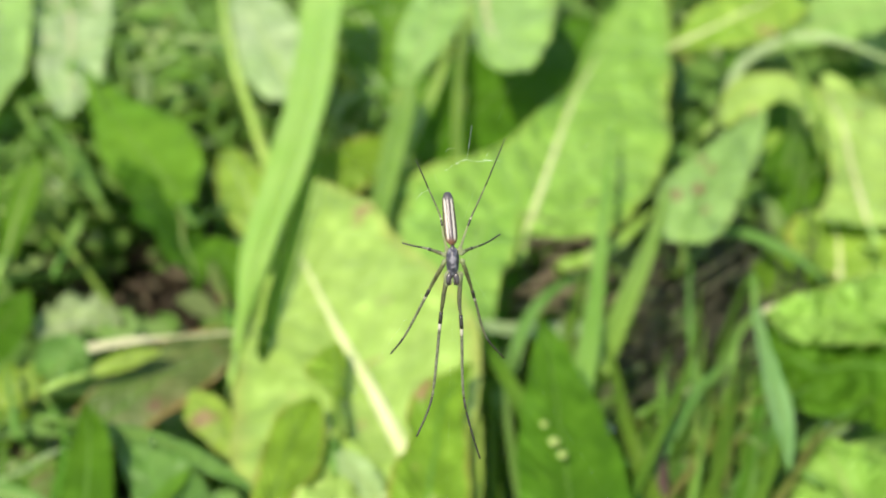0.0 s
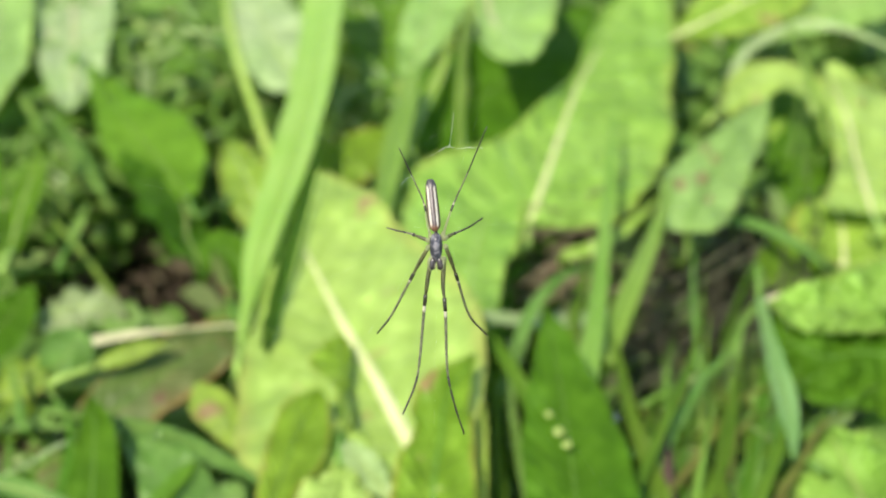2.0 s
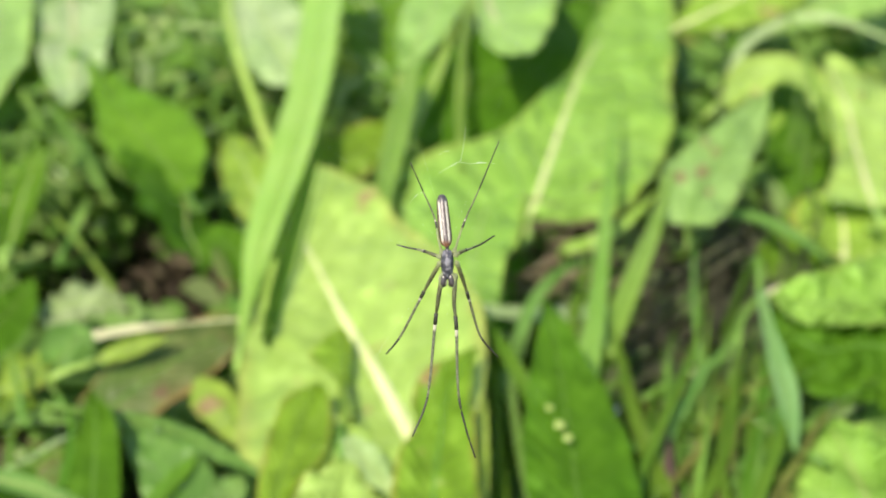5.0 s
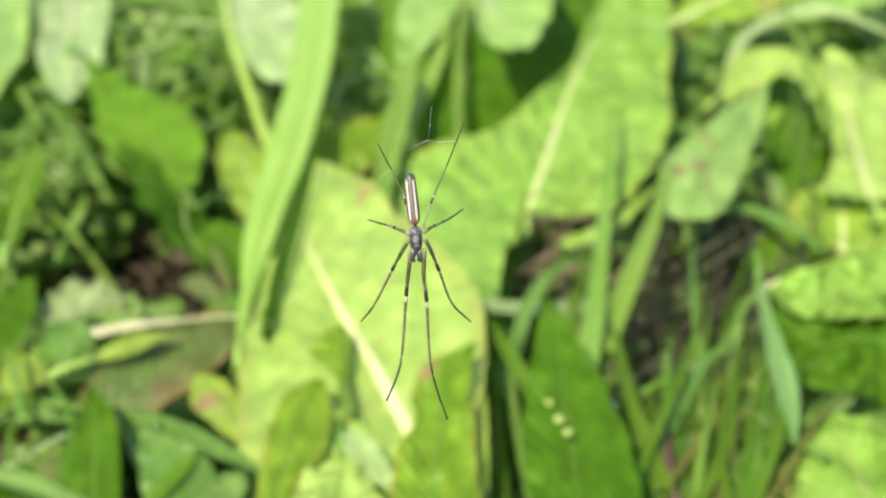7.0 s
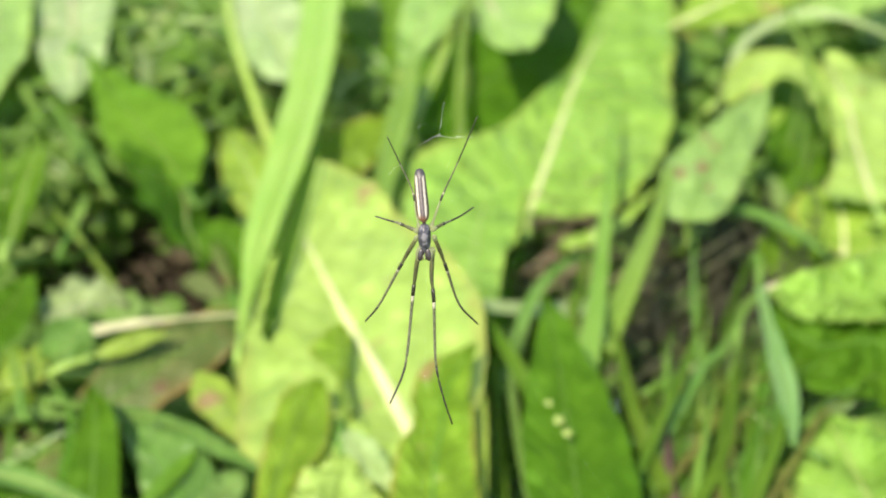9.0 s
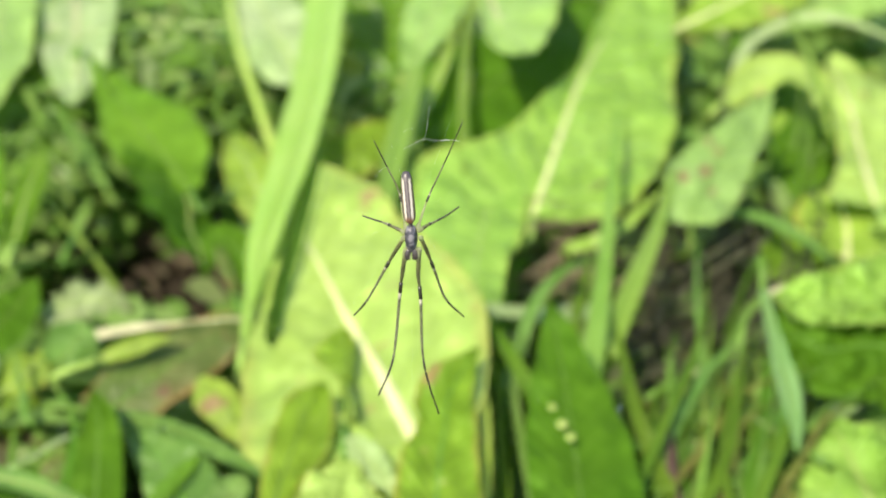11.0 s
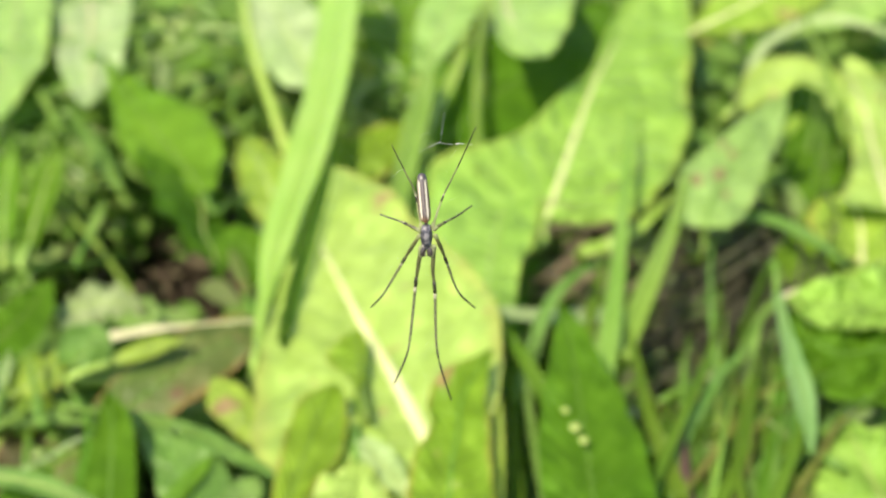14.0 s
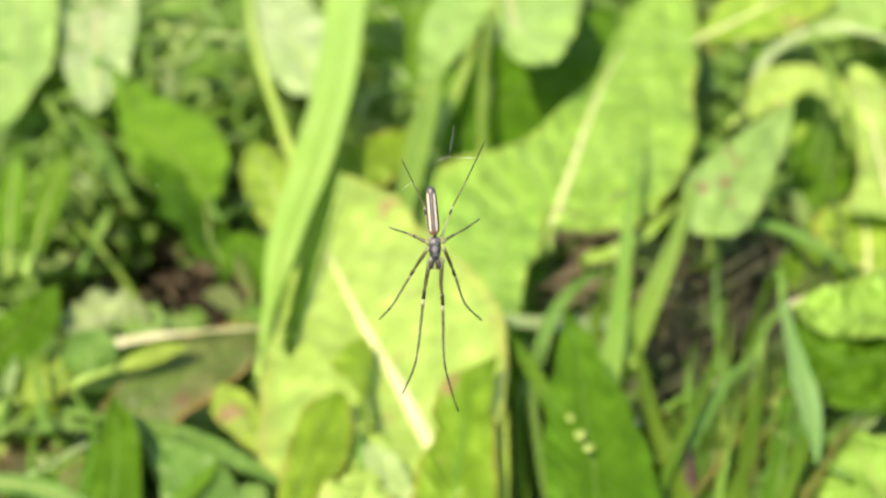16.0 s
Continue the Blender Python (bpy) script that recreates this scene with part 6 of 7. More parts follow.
grass_blade(((0.0673, 0.2800, 0.0778), (0.0692, 0.3023, 0.0818), (0.0712, 0.3254, 0.0838), (0.0727, 0.3452, 0.0838)), 0.0018, (0.05, -0.65, 0.72), GRASS_BLUE, "bluish green narrow grass blade", seed=304)
grass_blade(((0.0683, 0.2764, 0.0814), (0.0689, 0.2889, 0.0854), (0.0697, 0.3020, 0.0874), (0.0702, 0.3135, 0.0874)), 0.0012, (0.22, -0.65, 0.72), GRASS, "long fresh green grass blade", seed=305)
grass_blade(((0.0705, 0.2759, 0.0820), (0.0746, 0.2949, 0.0860), (0.0794, 0.3148, 0.0880), (0.0848, 0.3318, 0.0880)), 0.0012, (0.16, -0.65, 0.72), GRASS_MID, "light green narrow grass blade", seed=306)
grass_blade(((0.0706, 0.2724, 0.0855), (0.0747, 0.2878, 0.0895), (0.0795, 0.3039, 0.0915), (0.0852, 0.3178, 0.0915)), 0.0015, (-0.18, -0.65, 0.72), GRASS_MID, "light green narrow grass blade", seed=307)
grass_blade(((0.0746, 0.2803, 0.0776), (0.0784, 0.2988, 0.0816), (0.0830, 0.3181, 0.0836), (0.0880, 0.3346, 0.0836)), 0.0018, (0.03, -0.65, 0.72), GRASS_BLUE, "bluish green narrow grass blade", seed=308)
grass_blade(((0.0763, 0.2790, 0.0790), (0.0825, 0.3003, 0.0830), (0.0899, 0.3226, 0.0850), (0.0985, 0.3416, 0.0850)), 0.0014, (-0.07, -0.65, 0.72), GRASS_BLUE, "bluish green narrow grass blade", seed=309)
grass_blade(((0.0786, 0.2774, 0.0806), (0.0850, 0.3003, 0.0846), (0.0927, 0.3241, 0.0866), (0.1016, 0.3445, 0.0866)), 0.0018, (0.21, -0.65, 0.72), GRASS, "long fresh green grass blade", seed=310)
grass_blade(((0.0795, 0.2799, 0.0780), (0.0865, 0.3033, 0.0820), (0.0948, 0.3276, 0.0840), (0.1044, 0.3483, 0.0840)), 0.0014, (-0.20, -0.65, 0.72), GRASS_MID, "light green narrow grass blade", seed=311)
grass_blade(((0.0812, 0.2770, 0.0810), (0.0841, 0.2966, 0.0850), (0.0874, 0.3170, 0.0870), (0.0905, 0.3344, 0.0870)), 0.0012, (-0.26, -0.65, 0.72), GRASS_MID, "light green narrow grass blade", seed=312)
grass_blade(((0.0827, 0.2742, 0.0839), (0.0841, 0.2902, 0.0879), (0.0857, 0.3069, 0.0899), (0.0868, 0.3213, 0.0899)), 0.0014, (0.18, -0.65, 0.72), GRASS_BLUE, "bluish green narrow grass blade", seed=313)
grass_blade(((0.0859, 0.2805, 0.0776), (0.0899, 0.2928, 0.0816), (0.0947, 0.3058, 0.0836), (0.1005, 0.3172, 0.0836)), 0.0018, (-0.10, -0.65, 0.72), GRASS_BLUE, "bluish green narrow grass blade", seed=314)
grass_blade(((0.0873, 0.2782, 0.0799), (0.0901, 0.2994, 0.0839), (0.0932, 0.3214, 0.0859), (0.0959, 0.3402, 0.0859)), 0.0011, (0.20, -0.65, 0.72), GRASS_MID, "light green narrow grass blade", seed=315)
grass_blade(((0.0863, 0.2725, 0.0857), (0.0933, 0.2968, 0.0897), (0.1016, 0.3222, 0.0917), (0.1109, 0.3440, 0.0917)), 0.0012, (-0.10, -0.65, 0.72), GRASS_BLUE, "bluish green narrow grass blade", seed=316)
grass_blade(((0.0906, 0.2792, 0.0790), (0.0939, 0.3018, 0.0830), (0.0974, 0.3253, 0.0850), (0.1004, 0.3454, 0.0850)), 0.0017, (-0.07, -0.65, 0.72), GRASS_MID, "light green narrow grass blade", seed=317)
grass_blade(((0.0903, 0.2747, 0.0835), (0.0952, 0.2910, 0.0875), (0.1010, 0.3080, 0.0895), (0.1077, 0.3227, 0.0895)), 0.0017, (0.13, -0.65, 0.72), GRASS_BLUE, "bluish green narrow grass blade", seed=318)
grass_blade(((0.0942, 0.2792, 0.0790), (0.0985, 0.2997, 0.0830), (0.1034, 0.3209, 0.0850), (0.1084, 0.3391, 0.0850)), 0.0011, (-0.23, -0.65, 0.72), GRASS, "long fresh green grass blade", seed=319)

# ---- undergrowth ----
def weed_leaves():
    """Low small-leaved weeds that fill the gaps under the dock."""
    rng = random.Random(77)
    kinds = ((MID, "low mid-green weed leaf in the undergrowth"), (BLUISH, "low bluish green weed leaf in the undergrowth"), (YELLOWISH, "low yellow-green weed leaf in the undergrowth"), (LIGHT, "low light green weed leaf in the undergrowth"), (OLIVE, "low olive green weed leaf in the undergrowth"))
    made = 0
    while made < 110:
        x, y = rng.uniform(-0.26, 0.28), rng.uniform(0.36, 0.92)
        if bare(x, y) > 0.06 or (-0.06 < x < 0.02 and 0.52 < y < 0.8):
            continue
        a, l = rng.uniform(0, math.tau), rng.uniform(0.018, 0.042) * (0.45 if x < -0.06 else 1.0)
        z = rng.uniform(0.018, 0.05)
        way = Vector((math.cos(a), math.sin(a), rng.uniform(-0.1, 0.55))).normalized()
        base = Vector((x, y, z))
        material, label = rng.choice(kinds)
        w = l * rng.uniform(0.2, 0.36)
        broad_leaf("weed_leaf", base, base + way * l * 0.5 + Vector((0, 0, 0.12 * l)), base + way * l, w, w * rng.uniform(0.85, 1.15), (rng.uniform(-0.4, 0.4), -0.5 + rng.uniform(-0.4, 0.4), 0.85), material, label, rib=0.0004, rib_material=RIB_GREEN, shape=(rng.uniform(0.4, 0.6), rng.uniform(0.4, 0.8)), seed=made + 200, group="low weed leaves", away=(0.0, 0.01), steps=14, wave=0.003, half=4)
        made += 1


weed_leaves()


# ---- small details ----
def drop_of(bm, where, r, flat=0.6):
    """A rounded bead."""
    bmesh.ops.create_icosphere(bm, subdivisions=2, radius=r, matrix=Matrix.Translation(where) @ Matrix.Diagonal((1, 1, flat, 1)))
    return bm


def egg_material():
    n = Nodes("insect_egg")
    return n.finish(n.mix(n.noise(n.place(), 700.0), (0.22, 0.30, 0.05), (0.29, 0.36, 0.09)), 0.35)


def water_material():
    n = Nodes("water_drop")
    m = n.finish((1.0, 1.0, 1.0), 0.02)
    m.node_tree.nodes["Principled BSDF"].inputs["Transmission Weight"].default_value = 1.0
    m.node_tree.nodes["Principled BSDF"].inputs["IOR"].default_value = 1.33
    return m


EGG, WATER = egg_material(), water_material()

tagged(part("insect_egg", drop_of(bmesh.new(), (0.0291, 0.2821, 0.1112), 0.0012), EGG), "pale yellow insect egg stuck on a leaf", "egg", "insect eggs")
tagged(part("insect_egg", drop_of(bmesh.new(), (0.0314, 0.2752, 0.1112), 0.0016), EGG), "pale yellow insect egg stuck on a leaf", "egg", "insect eggs")
tagged(part("insect_egg", drop_of(bmesh.new(), (0.0333, 0.2701, 0.1112), 0.0014), EGG), "pale yellow insect egg stuck on a leaf", "egg", "insect eggs")
tagged(part("water_drop", drop_of(bmesh.new(), (-0.0828, 0.2973, 0.0882), 0.00166, 0.8), WATER), "clear round water drop on a leaf", "drop", "water drops")
tagged(part("water_drop", drop_of(bmesh.new(), (0.0495, 0.2991, 0.0954), 0.00164, 0.8), WATER), "clear round water drop on a leaf", "drop", "water drops")
tagged(part("water_drop", drop_of(bmesh.new(), (0.1226, 0.3184, 0.0792), 0.00245, 0.8), WATER), "clear round water drop on a leaf", "drop", "water drops")
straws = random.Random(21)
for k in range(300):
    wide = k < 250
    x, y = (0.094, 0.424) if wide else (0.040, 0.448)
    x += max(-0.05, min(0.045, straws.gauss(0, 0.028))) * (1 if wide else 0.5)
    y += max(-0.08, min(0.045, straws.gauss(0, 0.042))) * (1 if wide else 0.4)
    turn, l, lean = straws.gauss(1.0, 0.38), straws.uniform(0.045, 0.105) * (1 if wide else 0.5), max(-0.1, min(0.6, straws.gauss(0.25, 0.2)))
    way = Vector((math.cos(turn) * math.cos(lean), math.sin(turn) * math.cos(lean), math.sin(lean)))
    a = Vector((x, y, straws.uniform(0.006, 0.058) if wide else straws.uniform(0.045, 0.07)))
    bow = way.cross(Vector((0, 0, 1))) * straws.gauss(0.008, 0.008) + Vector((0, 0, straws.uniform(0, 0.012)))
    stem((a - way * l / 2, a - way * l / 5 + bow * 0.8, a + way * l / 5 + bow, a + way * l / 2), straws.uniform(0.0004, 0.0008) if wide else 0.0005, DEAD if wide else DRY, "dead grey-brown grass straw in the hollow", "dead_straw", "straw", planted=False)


# ---- the spider ----
def spider_materials():
    n = Nodes("spider_abdomen")
    where = n.place()
    sep = n.put("SeparateXYZ")
    n.link(n.raw, sep.inputs[0])
    wob = n.math("MULTIPLY", n.math("SUBTRACT", n.noise(where, 2500.0, 2.0), 0.5), 0.00022)
    z = sep.outputs[2]
    middle = n.math("SUBTRACT", n.math("ADD", sep.outputs[0], n.math("MULTIPLY", z, 0.097)), 0.000115)
    x = n.math("ABSOLUTE", n.math("ADD", middle, wob))
    colour = n.mix(n.step(x, 0.00004, 0.00012), (0.12, 0.10, 0.09), (0.045, 0.032, 0.028))
    colour = n.mix(n.step(x, 0.00027, 0.00034), colour, (0.52, 0.48, 0.38))
    colour = n.mix(n.step(x, 0.00053, 0.00060), colour, (0.09, 0.065, 0.045))
    colour = n.mix(n.step(x, 0.00082, 0.00092), colour, (0.46, 0.40, 0.2))
    colour = n.mix(n.step(z, 0.0054, 0.0058), colour, (0.045, 0.04, 0.042))
    colour = n.mix(n.step(z, 0.0013, 0.0004), colour, (0.20, 0.085, 0.045))
    mott = n.noise(where, 5200.0, 3.0)
    colour = n.mix(n.math("MULTIPLY", n.step(mott, 0.45, 0.75), 0.4), colour, (0.22, 0.17, 0.13))
    abdomen = n.finish(colour, 0.32, n.bump(mott, 0.4, 0.0001), 0, None, 0.6)
    n = Nodes("spider_underside")
    where = n.place()
    mott = n.noise(where, 1700.0, 3.0)
    colour = n.mix(n.step(mott, 0.44, 0.66), (0.04, 0.04, 0.05), (0.20, 0.19, 0.20))
    under = n.finish(colour, 0.4, n.bump(mott, 0.5, 0.00015), 0, None, 0.5)
    n = Nodes("spider_jaw")
    where = n.place()
    jaw = n.finish(n.mix(n.noise(where, 3000.0), (0.022, 0.019, 0.022), (0.07, 0.058, 0.05)), 0.3)
    n = Nodes("spider_leg")
    where = n.place()
    uv = n.put("UVMap", uv_map="leaf")
    sep = n.put("SeparateXYZ")
    n.link(uv.outputs[0], sep.inputs[0])
    v = sep.outputs[1]
    speck = n.noise(where, 3800.0, 3.0)
    colour = n.mix(n.step(speck, 0.4, 0.62), (0.115, 0.12, 0.05), (0.04, 0.042, 0.022))
    colour = n.mix(n.math("MULTIPLY", n.step(v, 0.78, 0.9), 0.85), colour, (0.045, 0.035, 0.022))
    colour = n.mix(n.math("MULTIPLY", n.step(v, 0.35, 0.0), 0.6), colour, (0.26, 0.27, 0.11))
    leg = n.finish(colour, 0.35, n.bump(speck, 0.3, 0.0001), 0.2, (0.5, 0.5, 0.18), 0.5)
    n = Nodes("spider_pale_leg")
    speck = n.noise(n.place(), 2600.0, 3.0)
    pale = n.finish(n.mix(n.step(speck, 0.45, 0.7), (0.38, 0.41, 0.24), (0.22, 0.24, 0.13)), 0.35, n.bump(speck, 0.3, 0.0001), 0.65, (0.62, 0.68, 0.36), 0.4)
    n = Nodes("spider_shin")
    speck = n.noise(n.place(), 3800.0, 3.0)
    shin = n.finish(n.mix(n.step(speck, 0.42, 0.62), (0.17, 0.18, 0.10), (0.06, 0.062, 0.034)), 0.35, n.bump(speck, 0.3, 0.0001), 0.15, (0.5, 0.5, 0.25), 0.5)
    n = Nodes("spider_joint")
    joint = n.finish(n.mix(n.noise(n.place(), 4000.0), (0.46, 0.44, 0.32), (0.30, 0.28, 0.18)), 0.4)
    n = Nodes("spider_tarsus")
    tarsus = n.finish(n.mix(n.noise(n.place(), 4000.0), (0.012, 0.011, 0.007), (0.035, 0.03, 0.018)), 0.4)
    return abdomen, under, jaw, leg, pale, shin, joint, tarsus


ABDOMEN, UNDERSIDE, JAW, LEG, PALE_LEG, SHIN, JOINT, TARSUS = spider_materials()


def body_of(line, radii, flat=0.9, sides=20):
    """A smooth closed body of rings along a line of (x, y, z) in millimetres."""
    pts = spline([Vector(p) * 0.001 for p in line], 22)
    rs = spline([Vector((r, 0, 0)) for r in radii], 22)
    return tube(bmesh.new(), pts, lambda s: max(0.00004, rs[round(s * 22)].x * 0.001), sides, flat, Vector((1, 0, 0)))


def make_spider():
    """Hangs head down; y points away from the underside that is seen."""
    thing = new("spider")
    part("abdomen", body_of(((-0.46, 3.1, 6.05), (-0.40, 2.7, 5.5), (-0.30, 2.2, 4.2), (-0.12, 1.4, 2.2), (0.06, 0.7, 0.7), (0.16, 0.45, 0.05)), (0.5, 0.76, 0.86, 0.94, 0.82, 0.3), 0.9), ABDOMEN, thing, "long brown abdomen with two silvery lines")
    part("spinnerets", body_of(((-0.48, 2.9, 6.3), (-0.46, 2.85, 6.0), (-0.42, 2.7, 5.5)), (0.1, 0.3, 0.42), 0.9, 12), JAW, thing, "dark spinnerets")
    part("waist", body_of(((0.17, 0.5, 0.25), (0.18, 0.45, -0.1), (0.18, 0.45, -0.5)), (0.3, 0.22, 0.4), 1.0, 12), JAW, thing)
    part("cephalothorax", body_of(((0.18, 0.5, -0.2), (0.18, 0.55, -0.7), (0.18, 0.6, -1.7), (0.19, 0.7, -3.0), (0.19, 0.8, -3.9)), (0.25, 0.85, 1.12, 1.0, 0.6), 0.75), UNDERSIDE, thing, "grey mottled underside of the front body")
    for side in (-1, 1):
        part("jaw", body_of(((0.19 + side * 0.30, 0.7, -3.5), (0.19 + side * 0.46, 0.4, -4.0), (0.19 + side * 0.58, 0.3, -4.7), (0.19 + side * 0.46, 0.4, -5.05)), (0.36, 0.46, 0.44, 0.26), 1.0, 12), JAW, thing, "dark forward-pointing jaw")
        part("fang", body_of(((0.19 + side * 0.1, 0.0, -4.2), (0.19 + side * 0.16, -0.15, -4.6), (0.19 + side * 0.22, -0.05, -5.05)), (0.06, 0.10, 0.04), 1.0, 10), SHIN, thing, "pale yellowish fang")
        part("feeler", body_of(((0.19 + side * 0.5, 0.5, -3.3), (0.19 + side * 0.95, 0.2, -4.0), (0.19 + side * 0.85, 0.1, -4.9), (0.19 + side * 0.62, 0.2, -5.3)), (0.24, 0.2, 0.16, 0.08), 1.0, 10), PALE_LEG, thing, "pale yellowish feeler")
    legs = (
        (((-0.56, 0.5, -3.96), (-1.06, 0.6, -7.44), (-1.39, 0.8, -10.19), (-2.16, -0.5, -17.82), (-2.84, -1.5, -20.89), (-4.44, -2.7, -24.36)), 0.28, 0.42, 0.72),
        (((1.22, 0.5, -3.83), (1.04, 0.3, -7.33), (1.32, -0.2, -10.57), (1.54, -1, -18.98), (2.49, -2, -23.57), (3.69, -2.4, -27.51)), 0.28, 0.42, 0.64),
        (((-0.79, 0.6, -2.14), (-2.17, 1.2, -4.83), (-3.33, 1.6, -7.22), (-5.86, 2.2, -12.33), (-7.76, 2.5, -14.94)), 0.26, 0.48, 0.78),
        (((1.42, 0.6, -2.11), (2.27, 1.5, -4.8), (3.07, 2.2, -7.62), (4.58, 3.6, -12.97), (7.04, 4.5, -16.32)), 0.26, 0.48, 0.78),
        (((-0.69, 0.8, -1.35), (-2.11, 1.5, -0.99), (-3.24, 2.2, -0.79), (-4.69, 3, -0.71), (-6.21, 3.6, -0.46)), 0.24, 0.40, 0.58),
        (((1.3, 0.8, -1.07), (2.24, 1.6, -0.8), (3.03, 2.4, -0.76), (4.65, 3.6, -0.42), (6.37, 4.7, 0.37)), 0.24, 0.40, 0.58),
        (((-0.47, 1, -0.96), (-0.96, 2.2, 0.93), (-1.36, 3.2, 3.15), (-2.83, 3.2, 6.72), (-4.4, 3, 10.46)), 0.16, 0.46, 0.75),
        (((1.08, 1, -0.75), (1.76, 2.4, 0.95), (2.68, 3.4, 3.15), (4.33, 3.2, 6.97), (6.78, 3, 13.13)), 0.16, 0.46, 0.75),
    )
    for k, (pts, thick, knee, ankle) in enumerate(legs):
        line = spline([Vector(p) * 0.001 for p in pts], 40)
        kn, an = int(40 * knee), int(40 * ankle)
        r = thick * 0.001
        upper = part("leg", tube(bmesh.new(), line[:kn + 1], lambda s: r * (0.8 + 0.3 * math.sin(min(1, s * 1.15 + 0.12) * math.pi) - 0.15 * s), 10), PALE_LEG if k > 5 else LEG, thing, "translucent pale hind leg with dark rings" if k > 5 else "mottled olive leg with dark rings")
        part("coxa", body_of([tuple(line[0] * 1000 + (line[2] - line[0]).normalized() * d) for d in (-0.45, -0.1, 0.3, 0.7)], (0.1, 0.34, 0.3, 0.16), 1.0, 10), PALE_LEG, upper, "pale leg base")
        part("dark_ring", tube(bmesh.new(), [line[kn].lerp(line[kn - 3], q) for q in (-0.1, 0.3, 0.7, 1.0)], lambda s: r * 0.92, 10), TARSUS, upper, "dark ring above the knee")
        part("knee", tube(bmesh.new(), [line[kn].lerp(line[kn + 2], q) for q in (0.0, 0.2, 0.4, 0.6)], lambda s: r * (0.85 - 0.1 * s), 10), JOINT, upper, "pale knee")
        part("shin", tube(bmesh.new(), line[kn:an + 1], lambda s: r * (0.76 - 0.2 * s), 10), SHIN, upper, "pale grey shin")
        part("foot", tube(bmesh.new(), line[an:], lambda s: r * (0.56 - 0.16 * s), 8), TARSUS, upper, "dark thin foot")
    return tagged(thing, "slender brown long-jawed spider hanging head down", "spider")


spider = make_spider()


def silk_material():
    n = Nodes("silk")
    return n.finish(n.mix(n.noise(n.place(), 900.0), (0.85, 0.87, 0.82), (0.94, 0.94, 0.9)), 0.2, None, 0.35, (0.95, 0.95, 0.9), 0.9)


SILK = silk_material()


def make_web():
    """Fine strands in the plane behind the spider and the tufts of loose silk above it."""
    thing = new("spider_web")
    hub = Vector((0.5, 4.4, -1.0))
    for k in range(11):
        a = math.tau * (k + 0.2) / 11
        reach = 62 + 26 * math.sin(k * 2.3)
        line = [(hub + Vector((math.cos(a), 0, math.sin(a))) * reach * q + Vector((0, 0, -0.9 * math.sin(q * math.pi)))) * 0.001 for q in (0.04, 0.25, 0.5, 0.75, 1.0)]
        part("strand", tube(bmesh.new(), spline(line, 12), lambda s: 0.0000015, 4), SILK, thing)
    tufts = (
        (0.0210, ((0.75, 4, 9.69), (1.34, 4, 10.06), (2, 4, 10.28))),
        (0.0120, ((2, 4, 10.28), (3.3, 4.2, 9.95), (5.12, 4, 10.14), (6.21, 3.8, 10.11))),
        (0.0270, ((4.1, 4, 10.16), (4.61, 4, 10.15), (5.12, 4, 10.06))),
        (0.0120, ((2, 4, 10.28), (2.25, 4.3, 11.62), (2.44, 4.3, 13.15), (2.63, 4.3, 14.66))),
        (0.0110, ((-0.65, 4, 11.18), (-0.2, 4, 11.63), (0.53, 4, 11.69))),
        (0.0110, ((-0.74, 4, 8.86), (0.01, 4, 9.31), (0.9, 4, 9.84))),
        (0.0120, ((-4.42, 4, 5.02), (-3.64, 4, 5.95), (-2.81, 4, 6.41))),
    )
    for thick, pts in tufts:
        line = spline([Vector(p) * 0.001 for p in pts], 18)
        part("silk_tuft", tube(bmesh.new(), line, lambda s: thick * 0.00075 * (0.5 + 0.8 * abs(math.sin(s * 7 + thick * 400))), 6), SILK, thing, "white loose silk threads")
    for x, y, z, r in ((2.0, 4.0, 10.28, 0.05), (1.3, 4.0, 10.04, 0.035), (4.7, 4.0, 10.15, 0.06), (6.2, 3.8, 10.11, 0.04), (-3.64, 4.0, 5.95, 0.035)):
        part("silk_knot", drop_of(bmesh.new(), Vector((x, y, z)) * 0.001, r * 0.001, 0.8), SILK, thing, "white knot of silk")
    return tagged(thing, "torn fine white orb web strands", "web")


web = make_web()


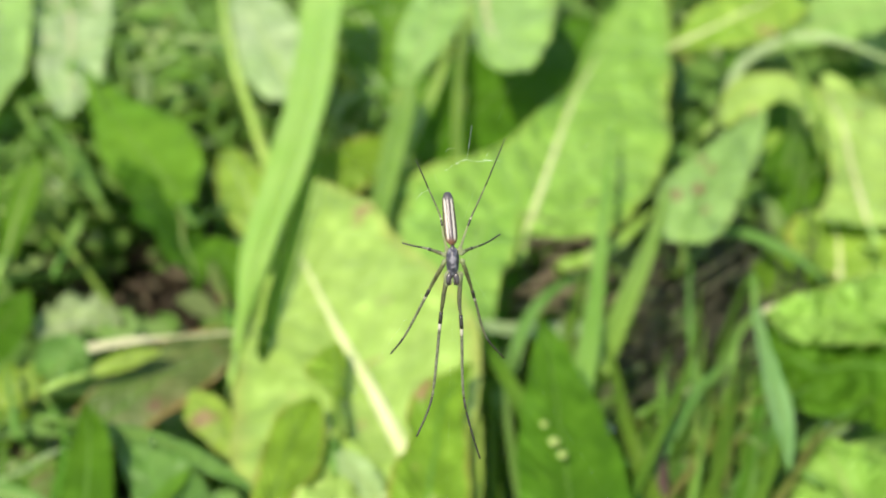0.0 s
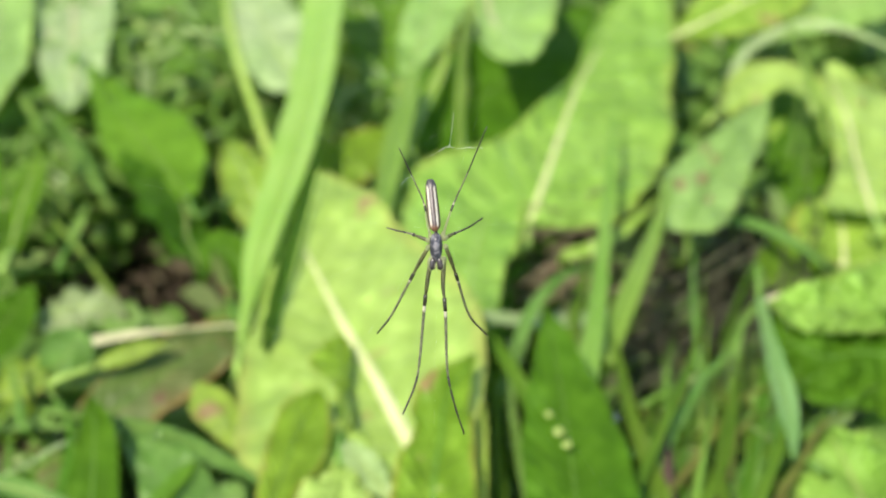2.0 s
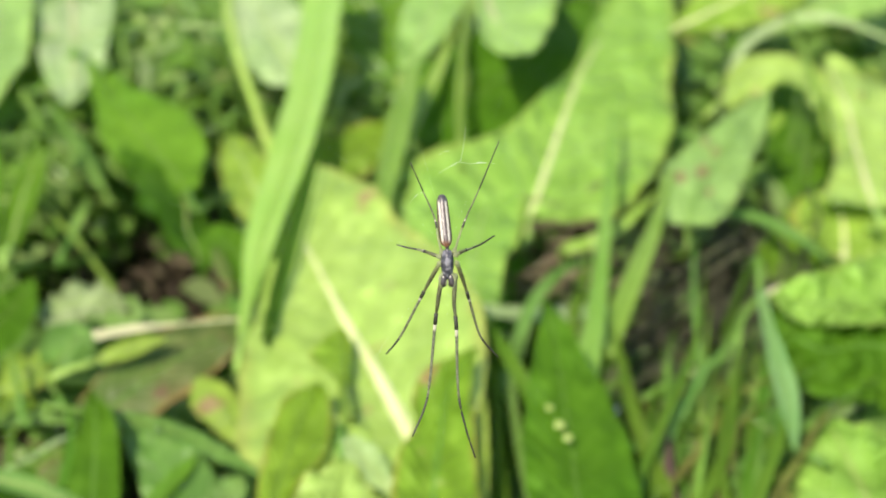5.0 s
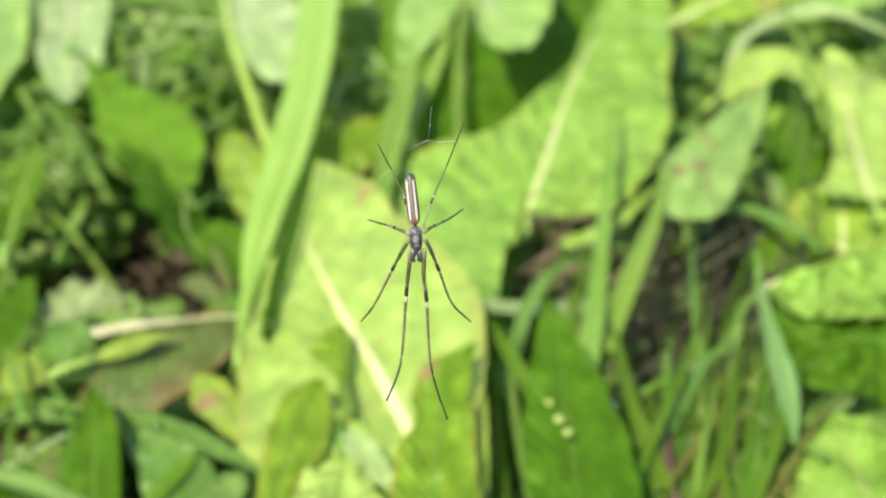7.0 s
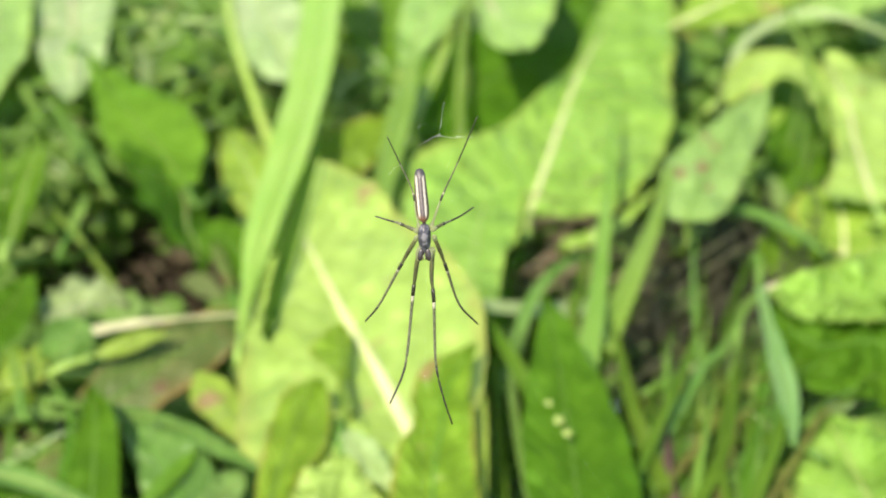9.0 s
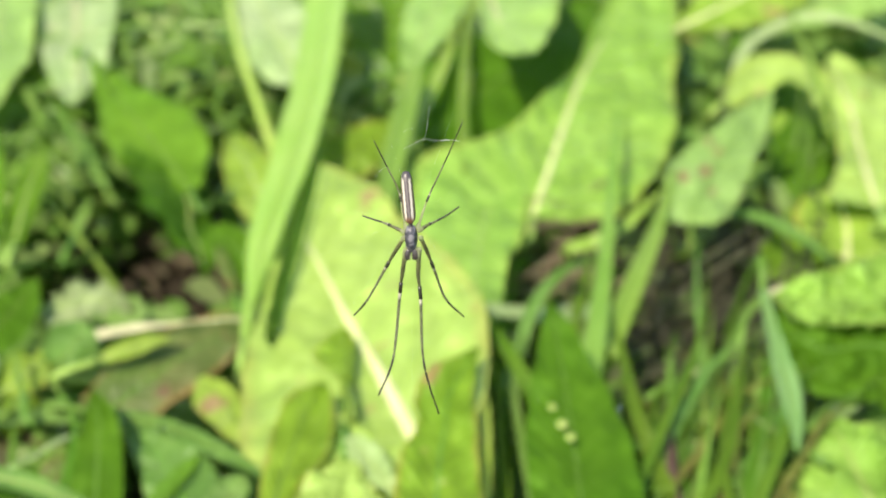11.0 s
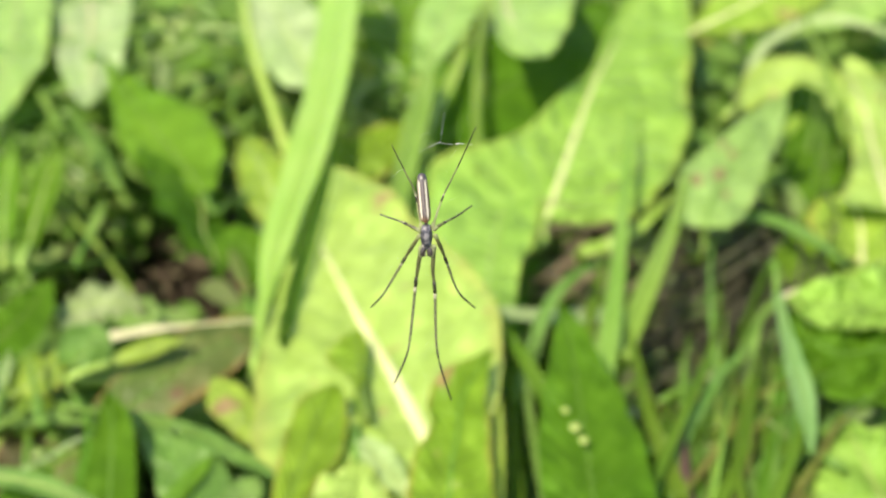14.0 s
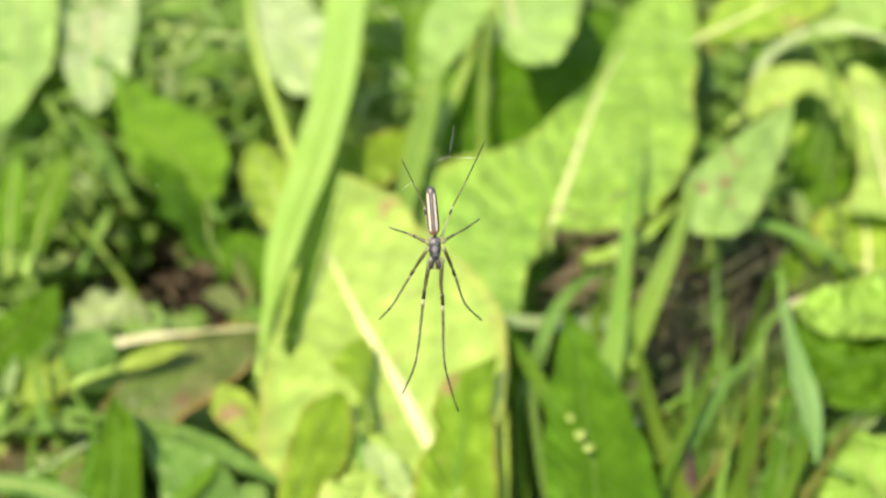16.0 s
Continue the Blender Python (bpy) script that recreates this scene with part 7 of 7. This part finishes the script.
def motions():
    rows = [
        (0.0, pose(0.00138, 0.14123, 0.26464, -19.85, -0.50, 1.09)),
        (0.2, pose(0.00062, 0.14209, 0.26454, -19.80, 0.05, 0.99)),
        (0.5, pose(0.00121, 0.14209, 0.26308, -19.54, 0.46, 0.87)),
        (0.8, pose(-0.00163, 0.14322, 0.26409, -18.85, 0.15, 0.08)),
        (1.0, pose(0.00047, 0.14260, 0.26290, -18.15, -0.18, -0.30)),
        (1.2, pose(-0.00065, 0.14292, 0.26347, -17.30, -0.48, -0.22)),
        (1.5, pose(-0.00111, 0.14348, 0.26418, -15.99, -0.69, 0.17)),
        (1.8, pose(-0.00102, 0.14403, 0.26276, -15.00, -0.59, 0.91)),
        (2.0, pose(-0.00121, 0.14474, 0.26290, -14.76, -0.54, 1.16)),
        (2.2, pose(-0.00104, 0.14429, 0.26264, -14.78, -0.54, 0.79)),
        (2.5, pose(-0.00164, 0.14451, 0.26402, -15.02, -0.45, 0.11)),
        (2.8, pose(-0.00028, 0.14323, 0.26260, -15.56, 0.01, 1.42)),
        (3.0, pose(-0.00093, 0.14456, 0.26456, -15.74, 0.20, 2.14)),
        (3.2, pose(-0.00193, 0.14402, 0.26396, -15.38, -0.28, 1.43)),
        (3.5, pose(-0.00063, 0.14336, 0.26370, -14.71, -1.14, 0.11)),
        (3.8, pose(-0.00096, 0.14282, 0.26429, -15.11, -0.60, 1.49)),
        (4.0, pose(-0.00158, 0.14256, 0.26524, -16.53, -0.08, 2.22)),
        (4.1, pose(-0.00131, 0.14200, 0.26519, -18.30, 0.05, 1.85)),
        (4.2, pose(0.00038, 0.14080, 0.26370, -19.52, 0.06, 1.46)),
        (6.3, pose(-0.00270, 0.14449, 0.26159, -13.25, -0.27, 1.07)),
        (6.4, pose(-0.00375, 0.14537, 0.26235, -11.70, -0.29, 0.58)),
        (6.5, pose(-0.00385, 0.14558, 0.26251, -10.56, -0.32, -0.10)),
        (6.8, pose(-0.00369, 0.14596, 0.26256, -10.45, -1.21, -0.70)),
        (7.0, pose(-0.00376, 0.14563, 0.26156, -10.44, -1.67, -0.71)),
        (7.2, pose(-0.00279, 0.14580, 0.26165, -10.69, -1.38, -0.19)),
        (7.5, pose(-0.00298, 0.14505, 0.26081, -11.14, -0.45, 0.74)),
        (7.8, pose(-0.00430, 0.14636, 0.26373, -10.75, 0.17, 0.27)),
        (8.0, pose(-0.00302, 0.14528, 0.26332, -10.23, 0.30, 0.03)),
        (8.2, pose(-0.00425, 0.14544, 0.26434, -9.69, 0.31, 0.20)),
        (8.5, pose(-0.00340, 0.14462, 0.26434, -9.27, 0.25, 0.52)),
        (8.8, pose(-0.00314, 0.14360, 0.26608, -10.56, -0.36, -0.32)),
        (9.0, pose(-0.00267, 0.14159, 0.26470, -11.25, -0.74, -0.76)),
        (9.1, pose(-0.00209, 0.14178, 0.26462, -10.70, -0.77, -0.66)),
        (9.2, pose(-0.00371, 0.14258, 0.26502, -9.88, -0.76, -0.54)),
        (11.3, pose(-0.00484, 0.14543, 0.26282, -5.99, -0.34, -0.20)),
        (11.4, pose(-0.00479, 0.14696, 0.26242, -5.82, -0.13, 0.10)),
        (11.5, pose(-0.00524, 0.14787, 0.26134, -5.66, 0.06, 0.50)),
        (11.8, pose(-0.00512, 0.14844, 0.26159, -5.45, 0.04, 0.90)),
        (12.0, pose(-0.00425, 0.14771, 0.26057, -5.34, 0.02, 0.93)),
        (12.2, pose(-0.00546, 0.14835, 0.26117, -5.12, 0.30, 0.89)),
        (12.5, pose(-0.00467, 0.14867, 0.26040, -4.84, 0.82, 0.64)),
        (12.8, pose(-0.00517, 0.14946, 0.25954, -4.80, 0.43, 0.18)),
        (13.0, pose(-0.00491, 0.14944, 0.25867, -4.80, 0.23, 0.03)),
        (13.2, pose(-0.00445, 0.14915, 0.25846, -5.24, 0.32, 0.53)),
        (13.5, pose(-0.00424, 0.14969, 0.25947, -6.04, 0.50, 1.45)),
        (13.8, pose(-0.00519, 0.15129, 0.25891, -4.68, 0.20, 1.13)),
        (14.0, pose(-0.00478, 0.15232, 0.25840, -3.94, 0.02, 0.50)),
        (14.2, pose(-0.00501, 0.15286, 0.25858, -3.99, 0.01, -0.40)),
        (14.5, pose(-0.00475, 0.15273, 0.25792, -4.13, 0.06, -1.23)),
        (14.8, pose(-0.00440, 0.15288, 0.25672, -4.16, 0.25, 0.47)),
        (15.0, pose(-0.00434, 0.15324, 0.25671, -4.20, 0.32, 1.39)),
        (15.2, pose(-0.00411, 0.15296, 0.25700, -4.69, 0.12, 1.29)),
        (15.5, pose(-0.00434, 0.15244, 0.25752, -5.50, -0.25, 1.06)),
        (15.8, pose(-0.00466, 0.15314, 0.25701, -5.09, 0.02, 0.99)),
        (16.0, pose(-0.00438, 0.15406, 0.25635, -4.56, 0.39, 0.97)),
    ]
    walk(spider, rows)
    walk(web, rows)


motions()
